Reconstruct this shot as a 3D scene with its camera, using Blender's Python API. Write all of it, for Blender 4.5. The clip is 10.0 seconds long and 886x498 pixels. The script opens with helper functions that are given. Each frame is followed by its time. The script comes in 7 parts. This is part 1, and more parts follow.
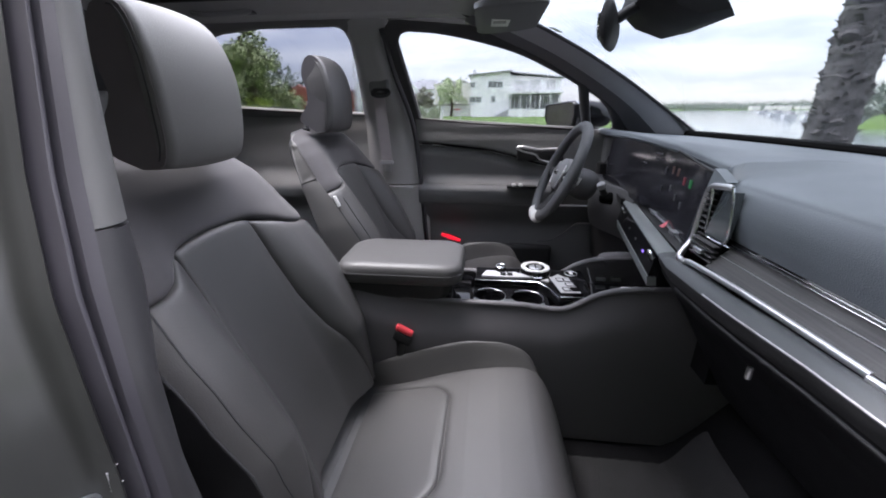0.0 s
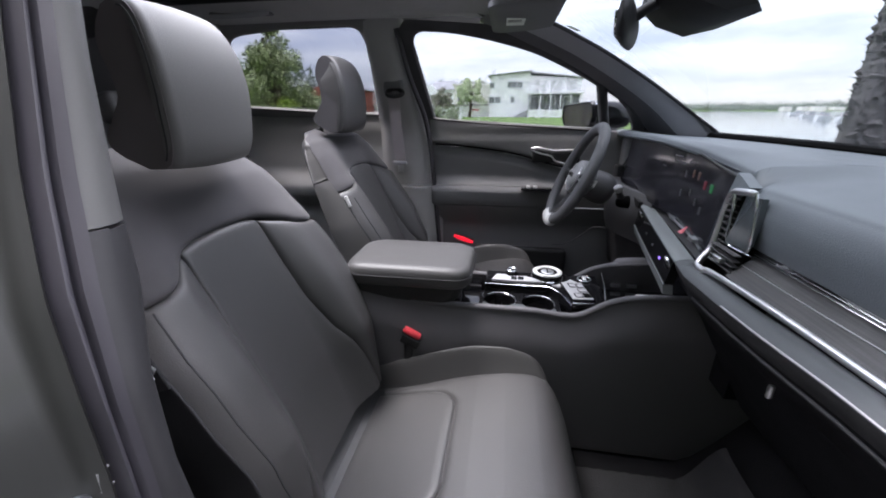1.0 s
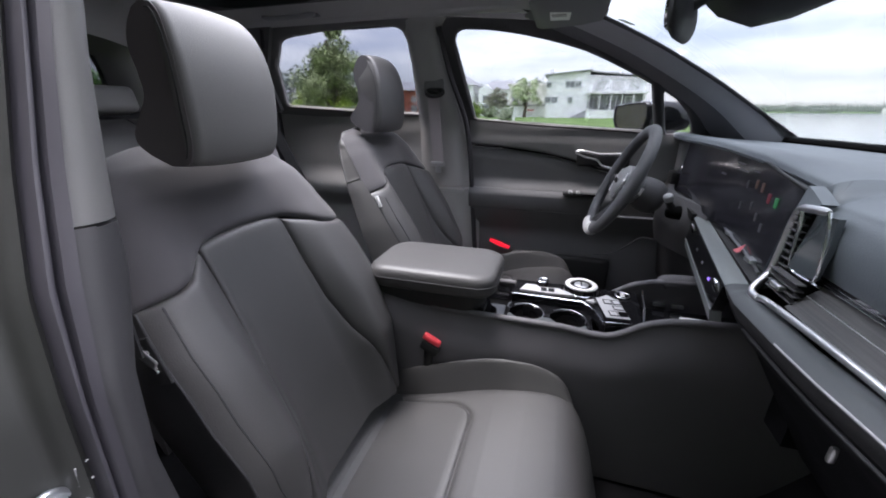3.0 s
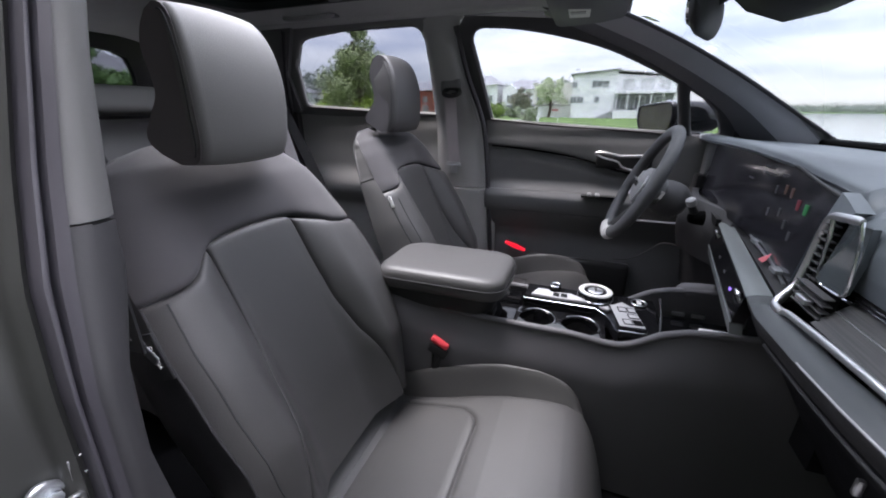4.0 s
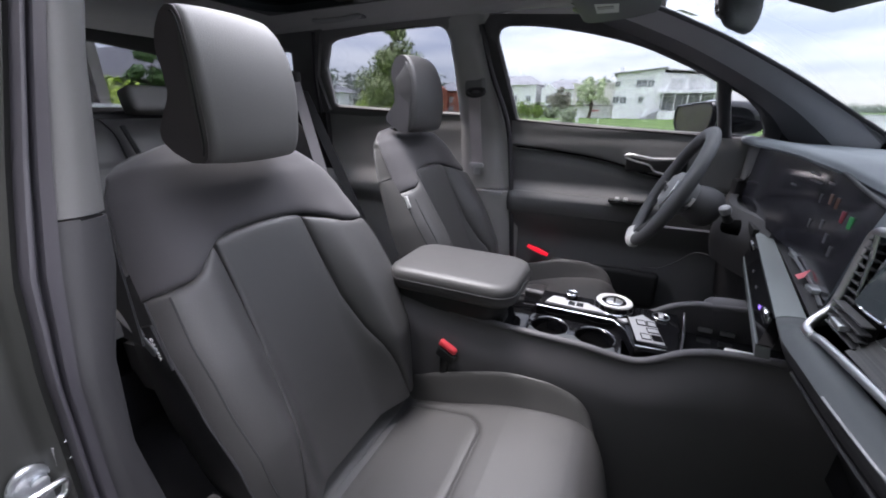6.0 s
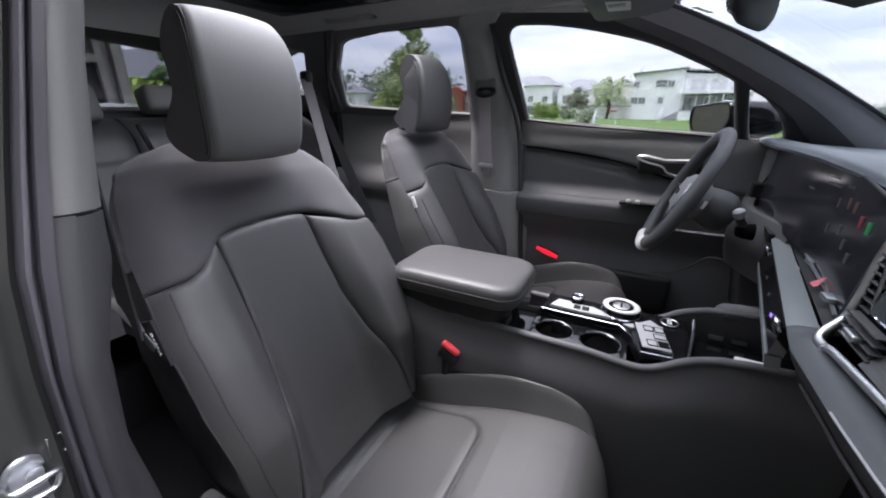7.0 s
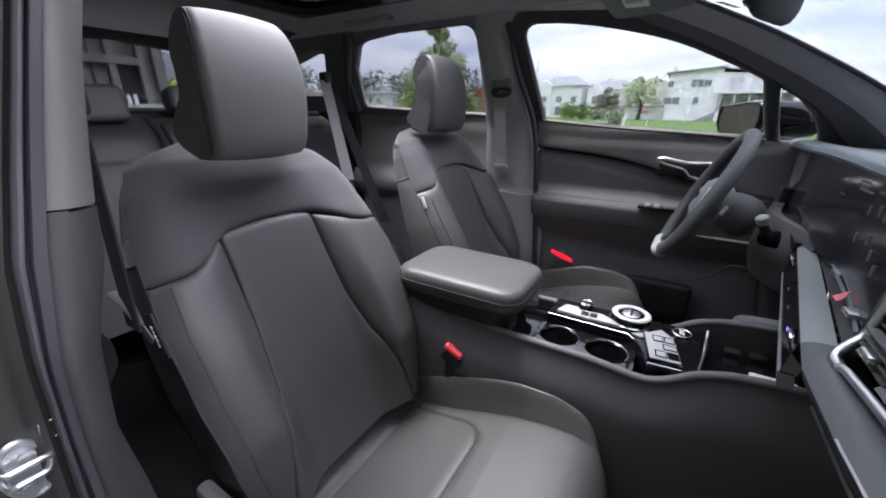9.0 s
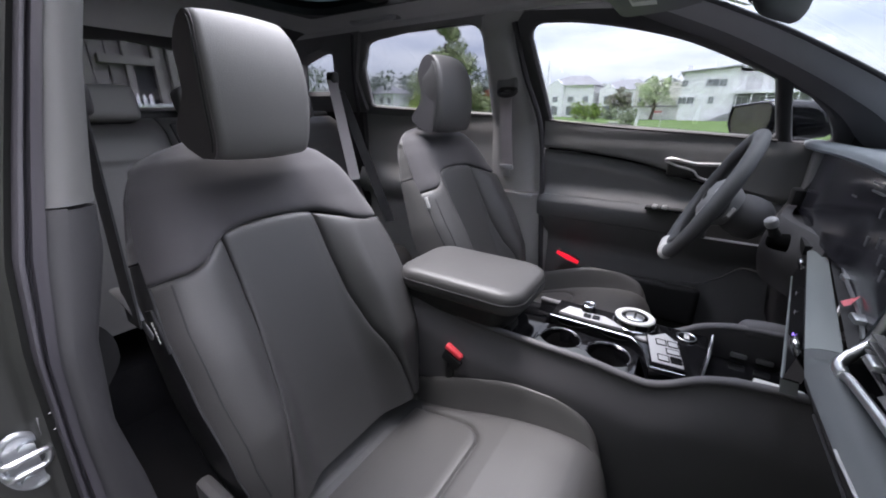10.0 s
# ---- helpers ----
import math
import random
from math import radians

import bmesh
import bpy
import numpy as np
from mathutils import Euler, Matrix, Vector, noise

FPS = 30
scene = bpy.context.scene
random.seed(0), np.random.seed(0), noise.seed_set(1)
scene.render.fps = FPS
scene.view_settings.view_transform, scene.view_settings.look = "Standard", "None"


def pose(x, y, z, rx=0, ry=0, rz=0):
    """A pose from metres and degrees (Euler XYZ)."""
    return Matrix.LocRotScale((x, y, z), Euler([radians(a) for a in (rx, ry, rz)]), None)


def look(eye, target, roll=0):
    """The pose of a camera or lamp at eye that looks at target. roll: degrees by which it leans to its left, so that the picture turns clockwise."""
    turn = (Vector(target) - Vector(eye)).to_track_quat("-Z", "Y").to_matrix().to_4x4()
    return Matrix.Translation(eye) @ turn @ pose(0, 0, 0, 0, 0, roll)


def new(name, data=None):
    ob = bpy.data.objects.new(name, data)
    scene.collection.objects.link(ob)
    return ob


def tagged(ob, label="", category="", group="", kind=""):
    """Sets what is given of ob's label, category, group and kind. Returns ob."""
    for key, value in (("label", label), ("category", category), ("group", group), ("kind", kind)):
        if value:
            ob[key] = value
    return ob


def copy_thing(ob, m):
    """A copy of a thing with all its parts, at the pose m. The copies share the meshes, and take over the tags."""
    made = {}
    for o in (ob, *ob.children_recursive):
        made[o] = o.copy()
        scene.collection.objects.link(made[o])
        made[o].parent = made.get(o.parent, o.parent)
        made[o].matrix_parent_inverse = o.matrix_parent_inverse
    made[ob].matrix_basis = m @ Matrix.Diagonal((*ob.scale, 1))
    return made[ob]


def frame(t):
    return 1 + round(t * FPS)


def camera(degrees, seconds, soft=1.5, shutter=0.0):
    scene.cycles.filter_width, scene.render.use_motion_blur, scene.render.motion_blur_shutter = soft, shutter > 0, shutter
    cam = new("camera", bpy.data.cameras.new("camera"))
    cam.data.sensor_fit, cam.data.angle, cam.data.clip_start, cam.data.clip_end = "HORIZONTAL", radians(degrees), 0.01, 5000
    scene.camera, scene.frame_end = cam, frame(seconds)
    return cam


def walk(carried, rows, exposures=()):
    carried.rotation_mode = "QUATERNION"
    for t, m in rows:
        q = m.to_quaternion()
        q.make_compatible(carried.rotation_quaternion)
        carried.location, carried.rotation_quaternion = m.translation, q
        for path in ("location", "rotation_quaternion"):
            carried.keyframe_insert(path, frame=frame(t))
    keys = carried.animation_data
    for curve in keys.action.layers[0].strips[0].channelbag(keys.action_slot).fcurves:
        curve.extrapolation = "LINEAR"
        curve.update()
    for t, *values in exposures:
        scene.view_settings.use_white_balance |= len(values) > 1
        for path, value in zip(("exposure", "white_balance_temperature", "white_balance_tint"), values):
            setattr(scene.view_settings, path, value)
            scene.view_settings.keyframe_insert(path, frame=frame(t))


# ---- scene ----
# Car frame: x forward, y to the driver's side, z up from the ground; y = 0 is the car's middle.
cam = camera(99.1, 10.0, soft=1.9)
EXPOSURE, CLOUD, SUN = 2.42, 1.05, 2.0
PATH = [
    (0, (0.054, -1.017, 1.252), (-0.161, 0.847, 0.559), -0.3),
    (0.5, (0.063, -1.008, 1.252), (-0.19, 0.852, 0.56), -0.3),
    (1, (0.071, -0.998, 1.252), (-0.23, 0.855, 0.561), -0.2),
    (1.5, (0.081, -0.985, 1.252), (-0.282, 0.856, 0.562), -0.2),
    (2, (0.093, -0.973, 1.252), (-0.332, 0.856, 0.562), -0.1),
    (2.5, (0.106, -0.959, 1.252), (-0.379, 0.854, 0.562), -0.0),
    (4, (0.142, -0.923, 1.252), (-0.505, 0.839, 0.561), 0.1),
    (4.5, (0.151, -0.914, 1.252), (-0.541, 0.83, 0.562), 0.1),
    (5, (0.164, -0.903, 1.252), (-0.572, 0.824, 0.562), 0.1),
    (5.5, (0.175, -0.893, 1.252), (-0.596, 0.818, 0.562), 0.1),
    (7, (0.204, -0.867, 1.25), (-0.665, 0.797, 0.561), 0.3),
    (7.5, (0.213, -0.859, 1.25), (-0.684, 0.791, 0.562), 0.2),
    (8, (0.222, -0.851, 1.25), (-0.703, 0.783, 0.561), 0.3),
    (8.5, (0.231, -0.844, 1.249), (-0.72, 0.776, 0.562), 0.3),
    (9, (0.24, -0.836, 1.249), (-0.737, 0.768, 0.562), 0.3),
    (9.5, (0.248, -0.83, 1.248), (-0.753, 0.76, 0.562), 0.3),
    (10, (0.255, -0.824, 1.249), (-0.764, 0.754, 0.561), 0.3),
]
walk(cam, [(t, look(eye, target, roll)) for t, eye, target, roll in PATH], exposures=[(0.0, EXPOSURE, 6500, 18), (10.0, EXPOSURE, 6500, 18)])

# ---- light ----
SUN_EL, SUN_AZ = radians(72), radians(170)


def make_world():
    w = bpy.data.worlds.new("overcast_sky")
    scene.world = w
    w.use_nodes = True
    nt = w.node_tree
    nt.nodes.clear()
    out = nt.nodes.new("ShaderNodeOutputWorld")
    bg_sky, bg_cloud, add = (nt.nodes.new(n) for n in ("ShaderNodeBackground", "ShaderNodeBackground", "ShaderNodeAddShader"))
    sky = nt.nodes.new("ShaderNodeTexSky")
    sky.sky_type, sky.sun_disc = "NISHITA", False
    sky.sun_elevation, sky.sun_rotation = SUN_EL, radians(90) - SUN_AZ
    nt.links.new(sky.outputs["Color"], bg_sky.inputs["Color"])
    bg_sky.inputs["Strength"].default_value = 0.06
    co = nt.nodes.new("ShaderNodeTexCoord")
    mp = nt.nodes.new("ShaderNodeMapping")
    mp.inputs["Scale"].default_value = (1.6, 1.6, 9.0)
    nz = nt.nodes.new("ShaderNodeTexNoise")
    nz.inputs["Scale"].default_value, nz.inputs["Detail"].default_value, nz.inputs["Roughness"].default_value = 2.2, 7.0, 0.55
    rp = nt.nodes.new("ShaderNodeValToRGB")
    rp.color_ramp.elements[0].position, rp.color_ramp.elements[0].color = 0.36, (0.58, 0.61, 0.71, 1)
    rp.color_ramp.elements[1].position, rp.color_ramp.elements[1].color = 0.62, (1.0, 1.0, 1.0, 1)
    nt.links.new(co.outputs["Generated"], mp.inputs["Vector"])
    nt.links.new(mp.outputs["Vector"], nz.inputs["Vector"])
    nt.links.new(nz.outputs["Fac"], rp.inputs["Fac"])
    nt.links.new(rp.outputs["Color"], bg_cloud.inputs["Color"])
    # an overcast sky is about three times as bright overhead as at the horizon
    sp, lo, up = (nt.nodes.new("ShaderNode" + n) for n in ("SeparateXYZ", "Math", "Math"))
    lo.operation, up.operation = "MAXIMUM", "MULTIPLY_ADD"
    lo.inputs[1].default_value, up.inputs[1].default_value, up.inputs[2].default_value = 0.0, 2.15 * CLOUD, 0.88 * CLOUD
    nt.links.new(co.outputs["Generated"], sp.inputs[0])
    nt.links.new(sp.outputs["Z"], lo.inputs[0])
    nt.links.new(lo.outputs[0], up.inputs[0])
    nt.links.new(up.outputs[0], bg_cloud.inputs["Strength"])
    nt.links.new(bg_sky.outputs[0], add.inputs[0])
    nt.links.new(bg_cloud.outputs[0], add.inputs[1])
    nt.links.new(add.outputs[0], out.inputs["Surface"])


make_world()
sun = new("sun", bpy.data.lights.new("sun", "SUN"))
sun.data.energy, sun.data.angle, sun.data.color = SUN, radians(22), (1.0, 0.97, 0.93)
sun.matrix_world = look((10 * math.cos(SUN_AZ) * math.cos(SUN_EL), 10 * math.sin(SUN_AZ) * math.cos(SUN_EL), 10 * math.sin(SUN_EL)), (0, 0, 0))


# ---- materials ----
def material(name, color, rough=0.6, metal=0.0, spec=0.5, coat=0.0, grain=0.0, grain_scale=900.0, vary=0.12, vary_scale=14.0, cell=False, sheen=0.0, bump_dist=0.0006, emit=0.0, crease=0.0):
    """A surface with blotches of wear at one scale and grain with relief at another."""
    m = bpy.data.materials.new(name)
    m.use_nodes = True
    nt = m.node_tree
    b = nt.nodes["Principled BSDF"]
    b.inputs["Roughness"].default_value, b.inputs["Metallic"].default_value = rough, metal
    b.inputs["Specular IOR Level"].default_value, b.inputs["Coat Weight"].default_value = spec, coat
    b.inputs["Sheen Weight"].default_value = sheen
    co = nt.nodes.new("ShaderNodeTexCoord")
    n1 = nt.nodes.new("ShaderNodeTexNoise")
    n1.inputs["Scale"].default_value, n1.inputs["Detail"].default_value = vary_scale, 6.0
    nt.links.new(co.outputs["Object"], n1.inputs["Vector"])
    n2 = nt.nodes.new("ShaderNodeTexVoronoi" if cell else "ShaderNodeTexNoise")
    n2.inputs["Scale"].default_value = grain_scale
    nt.links.new(co.outputs["Object"], n2.inputs["Vector"])
    g = n2.outputs["Distance"] if cell else n2.outputs["Fac"]
    mix = nt.nodes.new("ShaderNodeMix")
    mix.data_type = "RGBA"
    mix.inputs[6].default_value = (*[c * (1 - vary) for c in color], 1)
    mix.inputs[7].default_value = (*[min(1, c * (1 + vary)) for c in color], 1)
    add = nt.nodes.new("ShaderNodeMath")
    add.operation = "MULTIPLY_ADD"
    add.inputs[1].default_value = 0.35
    nt.links.new(g, add.inputs[0])
    sub = nt.nodes.new("ShaderNodeMath")
    sub.operation = "MULTIPLY"
    sub.inputs[1].default_value = 0.75
    nt.links.new(n1.outputs["Fac"], sub.inputs[0])
    nt.links.new(sub.outputs[0], add.inputs[2])
    nt.links.new(add.outputs[0], mix.inputs[0])
    nt.links.new(mix.outputs[2], b.inputs["Base Color"])
    rr = nt.nodes.new("ShaderNodeMapRange")
    rr.inputs[3].default_value, rr.inputs[4].default_value = max(0.02, rough * 0.85), min(1, rough * 1.15)
    nt.links.new(n1.outputs["Fac"], rr.inputs[0])
    nt.links.new(rr.outputs[0], b.inputs["Roughness"])
    if grain:
        bp = nt.nodes.new("ShaderNodeBump")
        bp.inputs["Strength"].default_value, bp.inputs["Distance"].default_value = grain, bump_dist
        nt.links.new(g, bp.inputs["Height"])
        nt.links.new(bp.outputs["Normal"], b.inputs["Normal"])
        if crease:
            n3, b3 = nt.nodes.new("ShaderNodeTexNoise"), nt.nodes.new("ShaderNodeBump")
            n3.inputs["Scale"].default_value, n3.inputs["Detail"].default_value, n3.inputs["Distortion"].default_value = 7.0, 2.0, 0.6
            b3.inputs["Strength"].default_value, b3.inputs["Distance"].default_value = crease, 0.012
            nt.links.new(co.outputs["Object"], n3.inputs["Vector"])
            nt.links.new(n3.outputs["Fac"], b3.inputs["Height"])
            nt.links.new(b3.outputs["Normal"], bp.inputs["Normal"])
    if emit:
        b.inputs["Emission Color"].default_value = (*color, 1)
        b.inputs["Emission Strength"].default_value = emit
    return m


def glass(name, tint, gloss=1.0):
    m = bpy.data.materials.new(name)
    m.use_nodes = True
    nt = m.node_tree
    nt.nodes.clear()
    out, tr, gl, mx, fr, mu = (nt.nodes.new("ShaderNode" + n) for n in ("OutputMaterial", "BsdfTransparent", "BsdfGlossy", "MixShader", "LayerWeight", "Math"))
    tr.inputs["Color"].default_value = (*tint, 1)
    gl.inputs["Roughness"].default_value = 0.01
    fr.inputs["Blend"].default_value = 0.5
    mu.operation = "POWER"
    mu.inputs[1].default_value = 5.0
    sc = nt.nodes.new("ShaderNodeMath")
    sc.operation = "MULTIPLY_ADD"
    sc.inputs[1].default_value, sc.inputs[2].default_value = 0.9 * gloss, 0.035 * gloss
    nt.links.new(fr.outputs["Facing"], mu.inputs[0])
    nt.links.new(mu.outputs[0], sc.inputs[0])
    nt.links.new(sc.outputs[0], mx.inputs[0])
    nt.links.new(tr.outputs[0], mx.inputs[1])
    nt.links.new(gl.outputs[0], mx.inputs[2])
    nt.links.new(mx.outputs[0], out.inputs["Surface"])
    return m


def grained(name, dark, light, scale=(3.0, 60.0, 60.0), rough=0.35):
    """Open-pore wood grain along the car's width."""
    m = material(name, light, rough, grain=0.25, grain_scale=300)
    nt = m.node_tree
    b = nt.nodes["Principled BSDF"]
    co, mp, nz, rp = (nt.nodes.new("ShaderNode" + n) for n in ("TexCoord", "Mapping", "TexNoise", "ValToRGB"))
    mp.inputs["Scale"].default_value = scale
    nz.inputs["Scale"].default_value, nz.inputs["Detail"].default_value = 4.0, 8.0
    rp.color_ramp.elements[0].position, rp.color_ramp.elements[0].color = 0.35, (*dark, 1)
    rp.color_ramp.elements[1].position, rp.color_ramp.elements[1].color = 0.68, (*light, 1)
    nt.links.new(co.outputs["Object"], mp.inputs["Vector"])
    nt.links.new(mp.outputs["Vector"], nz.inputs["Vector"])
    nt.links.new(nz.outputs["Fac"], rp.inputs["Fac"])
    nt.links.new(rp.outputs["Color"], b.inputs["Base Color"])
    return m


def leafy(name, dark, light):
    m = material(name, light, 0.55, spec=0.3)
    nt = m.node_tree
    b = nt.nodes["Principled BSDF"]
    gi, rp = nt.nodes.new("ShaderNodeNewGeometry"), nt.nodes.new("ShaderNodeValToRGB")
    rp.color_ramp.elements[0].color, rp.color_ramp.elements[1].color = (*dark, 1), (*light, 1)
    nt.links.new(gi.outputs["Random Per Island"], rp.inputs["Fac"])
    nt.links.new(rp.outputs["Color"], b.inputs["Base Color"])
    b.inputs["Transmission Weight"].default_value = 0.0
    return m


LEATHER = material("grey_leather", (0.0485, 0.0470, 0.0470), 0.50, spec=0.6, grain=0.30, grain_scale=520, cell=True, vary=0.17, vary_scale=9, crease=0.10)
SUEDE = material("dark_suede", (0.056, 0.053, 0.056), 0.80, spec=0.28, sheen=0.12, grain=0.25, grain_scale=1500, vary=0.30, vary_scale=9, crease=0.08)
SEAM = material("seam_shadow_thread", (0.03, 0.03, 0.032), 0.8)
SHELL = material("charcoal_seat_shell", (0.05, 0.05, 0.052), 0.6, grain=0.2)
DARK = material("black_grained_plastic", (0.021, 0.021, 0.022), 0.55, spec=0.3, grain=0.3, grain_scale=700, cell=True)
SOFT = material("soft_touch_charcoal", (0.195, 0.196, 0.200), 0.55, spec=0.4, grain=0.3, grain_scale=600, cell=True)
DASH = material("soft_touch_slate", (0.106, 0.122, 0.135), 0.48, spec=0.45, grain=0.35, grain_scale=520, cell=True, vary=0.06)
LEDGE = material("satin_grey_trim", (0.060, 0.066, 0.069), 0.42, spec=0.4, grain=0.15, grain_scale=900, vary=0.05)
CLIMTRIM = material("pale_satin_grey_trim", (0.150, 0.165, 0.166), 0.36, grain=0.15, grain_scale=900, vary=0.05)
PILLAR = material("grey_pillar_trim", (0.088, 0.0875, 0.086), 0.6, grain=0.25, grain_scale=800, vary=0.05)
# Driver-side copy of the grey trim, lightened to make up for weak light.
PILLARLIT = material("brightened_grey_trim", (0.345, 0.342, 0.338), 0.6, grain=0.25, grain_scale=800, vary=0.05)
LINER = material("pale_grey_headliner", (0.46, 0.462, 0.46), 0.95, spec=0.1, grain=0.5, grain_scale=1400, vary=0.08)
PIANO = material("piano_black", (0.006, 0.006, 0.007), 0.07, spec=0.5, coat=0.15, vary=0.05)
# Black gloss whose sky reflection is put into a lighter, bluish base.
VENTGLASS = material("vent_gloss_sky_tint", (0.055, 0.066, 0.072), 0.06, spec=0.8, coat=1.0, vary=0.04)
CHROME = material("satin_chrome", (0.72, 0.73, 0.75), 0.16, metal=1.0, vary=0.04)
ZINC = material("dull_zinc", (0.42, 0.44, 0.46), 0.45, metal=1.0, vary=0.12, vary_scale=60)
STEEL = material("brushed_steel", (0.55, 0.56, 0.57), 0.3, metal=1.0, vary=0.05)
GRAIN = grained("dark_wood_grain", (0.034, 0.034, 0.035), (0.072, 0.072, 0.071), (90.0, 2.0, 90.0))
CONSOLE = material("charcoal_console_plastic", (0.094, 0.090, 0.097), 0.6, spec=0.35, grain=0.3, grain_scale=700, cell=True)
FRIT = material("matt_black_frit", (0.004, 0.004, 0.004), 0.9, spec=0.05)
MAT = material("dark_grey_mat", (0.027, 0.0268, 0.0274), 1.0, spec=0.05, grain=1.0, grain_scale=400, bump_dist=0.003, vary=0.25)
# Glow is added to brighten the red door marker; no lamp is known there.
GLOWRED = material("red_marker_glow", (0.80, 0.012, 0.03), 0.3, emit=0.22)
SCREEN = material("dark_display_glass", (0.015, 0.0152, 0.019), 0.14, spec=0.5, vary=0.2, vary_scale=5)
CARPET = material("black_carpet", (0.011, 0.0108, 0.0115), 1.0, spec=0.02, grain=1.0, grain_scale=500, bump_dist=0.003, vary=0.3)
RUBBER = material("black_rubber_seal", (0.034, 0.033, 0.037), 0.55, vary=0.1)
JAMBTRIM = material("violet_grey_seal_face", (0.032, 0.030, 0.0365), 0.55, vary=0.06)
PAINT = material("olive_grey_metallic_paint", (0.023, 0.0238, 0.0220), 0.5, metal=0.2, coat=0.06, grain=0.05, grain_scale=2500, vary=0.05)
WEB = material("grey_seat_belt_webbing", (0.22, 0.205, 0.21), 0.8, grain=0.6, grain_scale=900, vary=0.1)
# Copy of the belt webbing, lightened to make up for dim light on it.
LITWEB = material("lightened_webbing", (0.40, 0.365, 0.375), 0.8, grain=0.6, grain_scale=900, vary=0.1)
BLACKWEB = material("black_seat_belt_webbing", (0.007, 0.007, 0.008), 0.8, grain=0.6, grain_scale=900)
# Darker lower plastic, deepened further to carry the shade low on the pillar.
PILLARLOW = material("shade_deepened_pillar_plastic", (0.023, 0.0225, 0.0245), 0.6, grain=0.25, grain_scale=800, vary=0.05)
CORAL = material("coral_red_plastic", (0.85, 0.07, 0.09), 0.35)
# Pale, unmetallic colour standing for bright reflections on silver trim.
PALE = material("silver_painted_sheen", (0.60, 0.595, 0.585), 0.32, spec=0.6, vary=0.04)
SATIN = material("satin_aluminium", (0.72, 0.72, 0.73), 0.32, metal=1.0, vary=0.04)
DIMMIRROR = material("tinted_mirror", (0.27, 0.235, 0.25), 0.32, metal=1.0, vary=0.0)
PINK = material("faded_red_switch", (0.55, 0.12, 0.14), 0.4)
GREY = material("pale_grey_plastic", (0.34, 0.34, 0.35), 0.4)
WHITE = material("white_print", (0.86, 0.86, 0.84), 0.6)
FRAMETRIM = material("charcoal_window_surround", (0.060, 0.060, 0.063), 0.6, spec=0.35, grain=0.2, grain_scale=900, vary=0.08)
REARTRIM = material("grey_rear_window_surround", (0.19, 0.19, 0.192), 0.65, spec=0.3, grain=0.2, grain_scale=900, vary=0.08)
DOORDARK = material("dark_door_panel", (0.135, 0.136, 0.140), 0.6, spec=0.35, grain=0.3, grain_scale=600, cell=True)
# Near black for shade on the passenger's door-side flank, and for the buckle plastic.
NEARBLACK = material("near_black_shade_and_plastic", (0.012, 0.012, 0.013), 0.5, spec=0.4, grain=0.4, grain_scale=420, cell=True)
# Side and windscreen tints are darkened to hold back the bright outdoors.
GLASS = glass("dimmed_side_glass", (0.382, 0.396, 0.411))
SCREENGLASS = glass("dimmed_windscreen_glass", (0.405, 0.424, 0.434), 0.5)
TINT = glass("privacy_glass", (0.28, 0.29, 0.31))
ROOFGLASS = glass("clear_roof_glass", (0.80, 0.815, 0.82), 0.7)
ROOFDARK = glass("dark_roof_glass", (0.10, 0.12, 0.12), 0.7)
MIRROR = material("mirror_silver", (0.75, 0.76, 0.78), 0.01, metal=1.0, vary=0.0)
GRASS = material("mown_lawn", (0.12, 0.19, 0.06), 0.9, spec=0.15, grain=1.0, grain_scale=30, bump_dist=0.05, vary=0.35, vary_scale=0.35)
WATER = material("still_lake_water", (0.16, 0.19, 0.20), 0.10, spec=0.9, grain=0.10, grain_scale=1.2, bump_dist=0.05, vary=0.1)
WALLW = material("white_render", (0.84, 0.84, 0.83), 0.85, grain=0.2, grain_scale=40, vary=0.05, vary_scale=0.4)
WALLC = material("cream_render", (0.78, 0.76, 0.68), 0.85, grain=0.2, grain_scale=40, vary=0.06, vary_scale=0.4)
ROOFG = material("grey_roof_tiles", (0.30, 0.30, 0.31), 0.8, grain=0.5, grain_scale=8, bump_dist=0.03, vary=0.15, vary_scale=2)
SLATE = material("dark_slate_roof", (0.085, 0.088, 0.095), 0.8, grain=0.5, grain_scale=8, bump_dist=0.03, vary=0.15, vary_scale=2)
BRICK = material("red_brick", (0.30, 0.09, 0.06), 0.85, grain=0.4, grain_scale=12, bump_dist=0.02, vary=0.2, vary_scale=3)
PANE = material("mid_grey_window_pane", (0.20, 0.21, 0.22), 0.08, spec=0.6, vary=0.3, vary_scale=1.5)
PALEPANE = material("pale_window_pane", (0.58, 0.58, 0.57), 0.4, vary=0.12, vary_scale=2)
FRAMEW = material("white_painted_frame", (0.72, 0.72, 0.72), 0.5)
BARK = material("grey_palm_bark", (0.165, 0.155, 0.155), 0.95, spec=0.1, grain=0.8, grain_scale=18, bump_dist=0.02, vary=0.5, vary_scale=4)
BARK2 = material("brown_bark", (0.09, 0.07, 0.055), 0.95, spec=0.1, grain=1.0, grain_scale=20, bump_dist=0.02, vary=0.3)
LEAF = leafy("tree_leaves", (0.035, 0.085, 0.025), (0.14, 0.24, 0.07))
LEAF2 = leafy("lime_hedge_leaves", (0.09, 0.15, 0.03), (0.26, 0.36, 0.08))
LEAF3 = leafy("grey_green_leaves", (0.18, 0.22, 0.14), (0.34, 0.39, 0.25))
LEAF4 = leafy("garden_tree_leaves", (0.22, 0.27, 0.12), (0.46, 0.52, 0.25))
# Very dark leaves for the unseen hedge that holds light off the doorway.
LEAF5 = leafy("light_block_leaves", (0.018, 0.026, 0.016), (0.045, 0.058, 0.036))
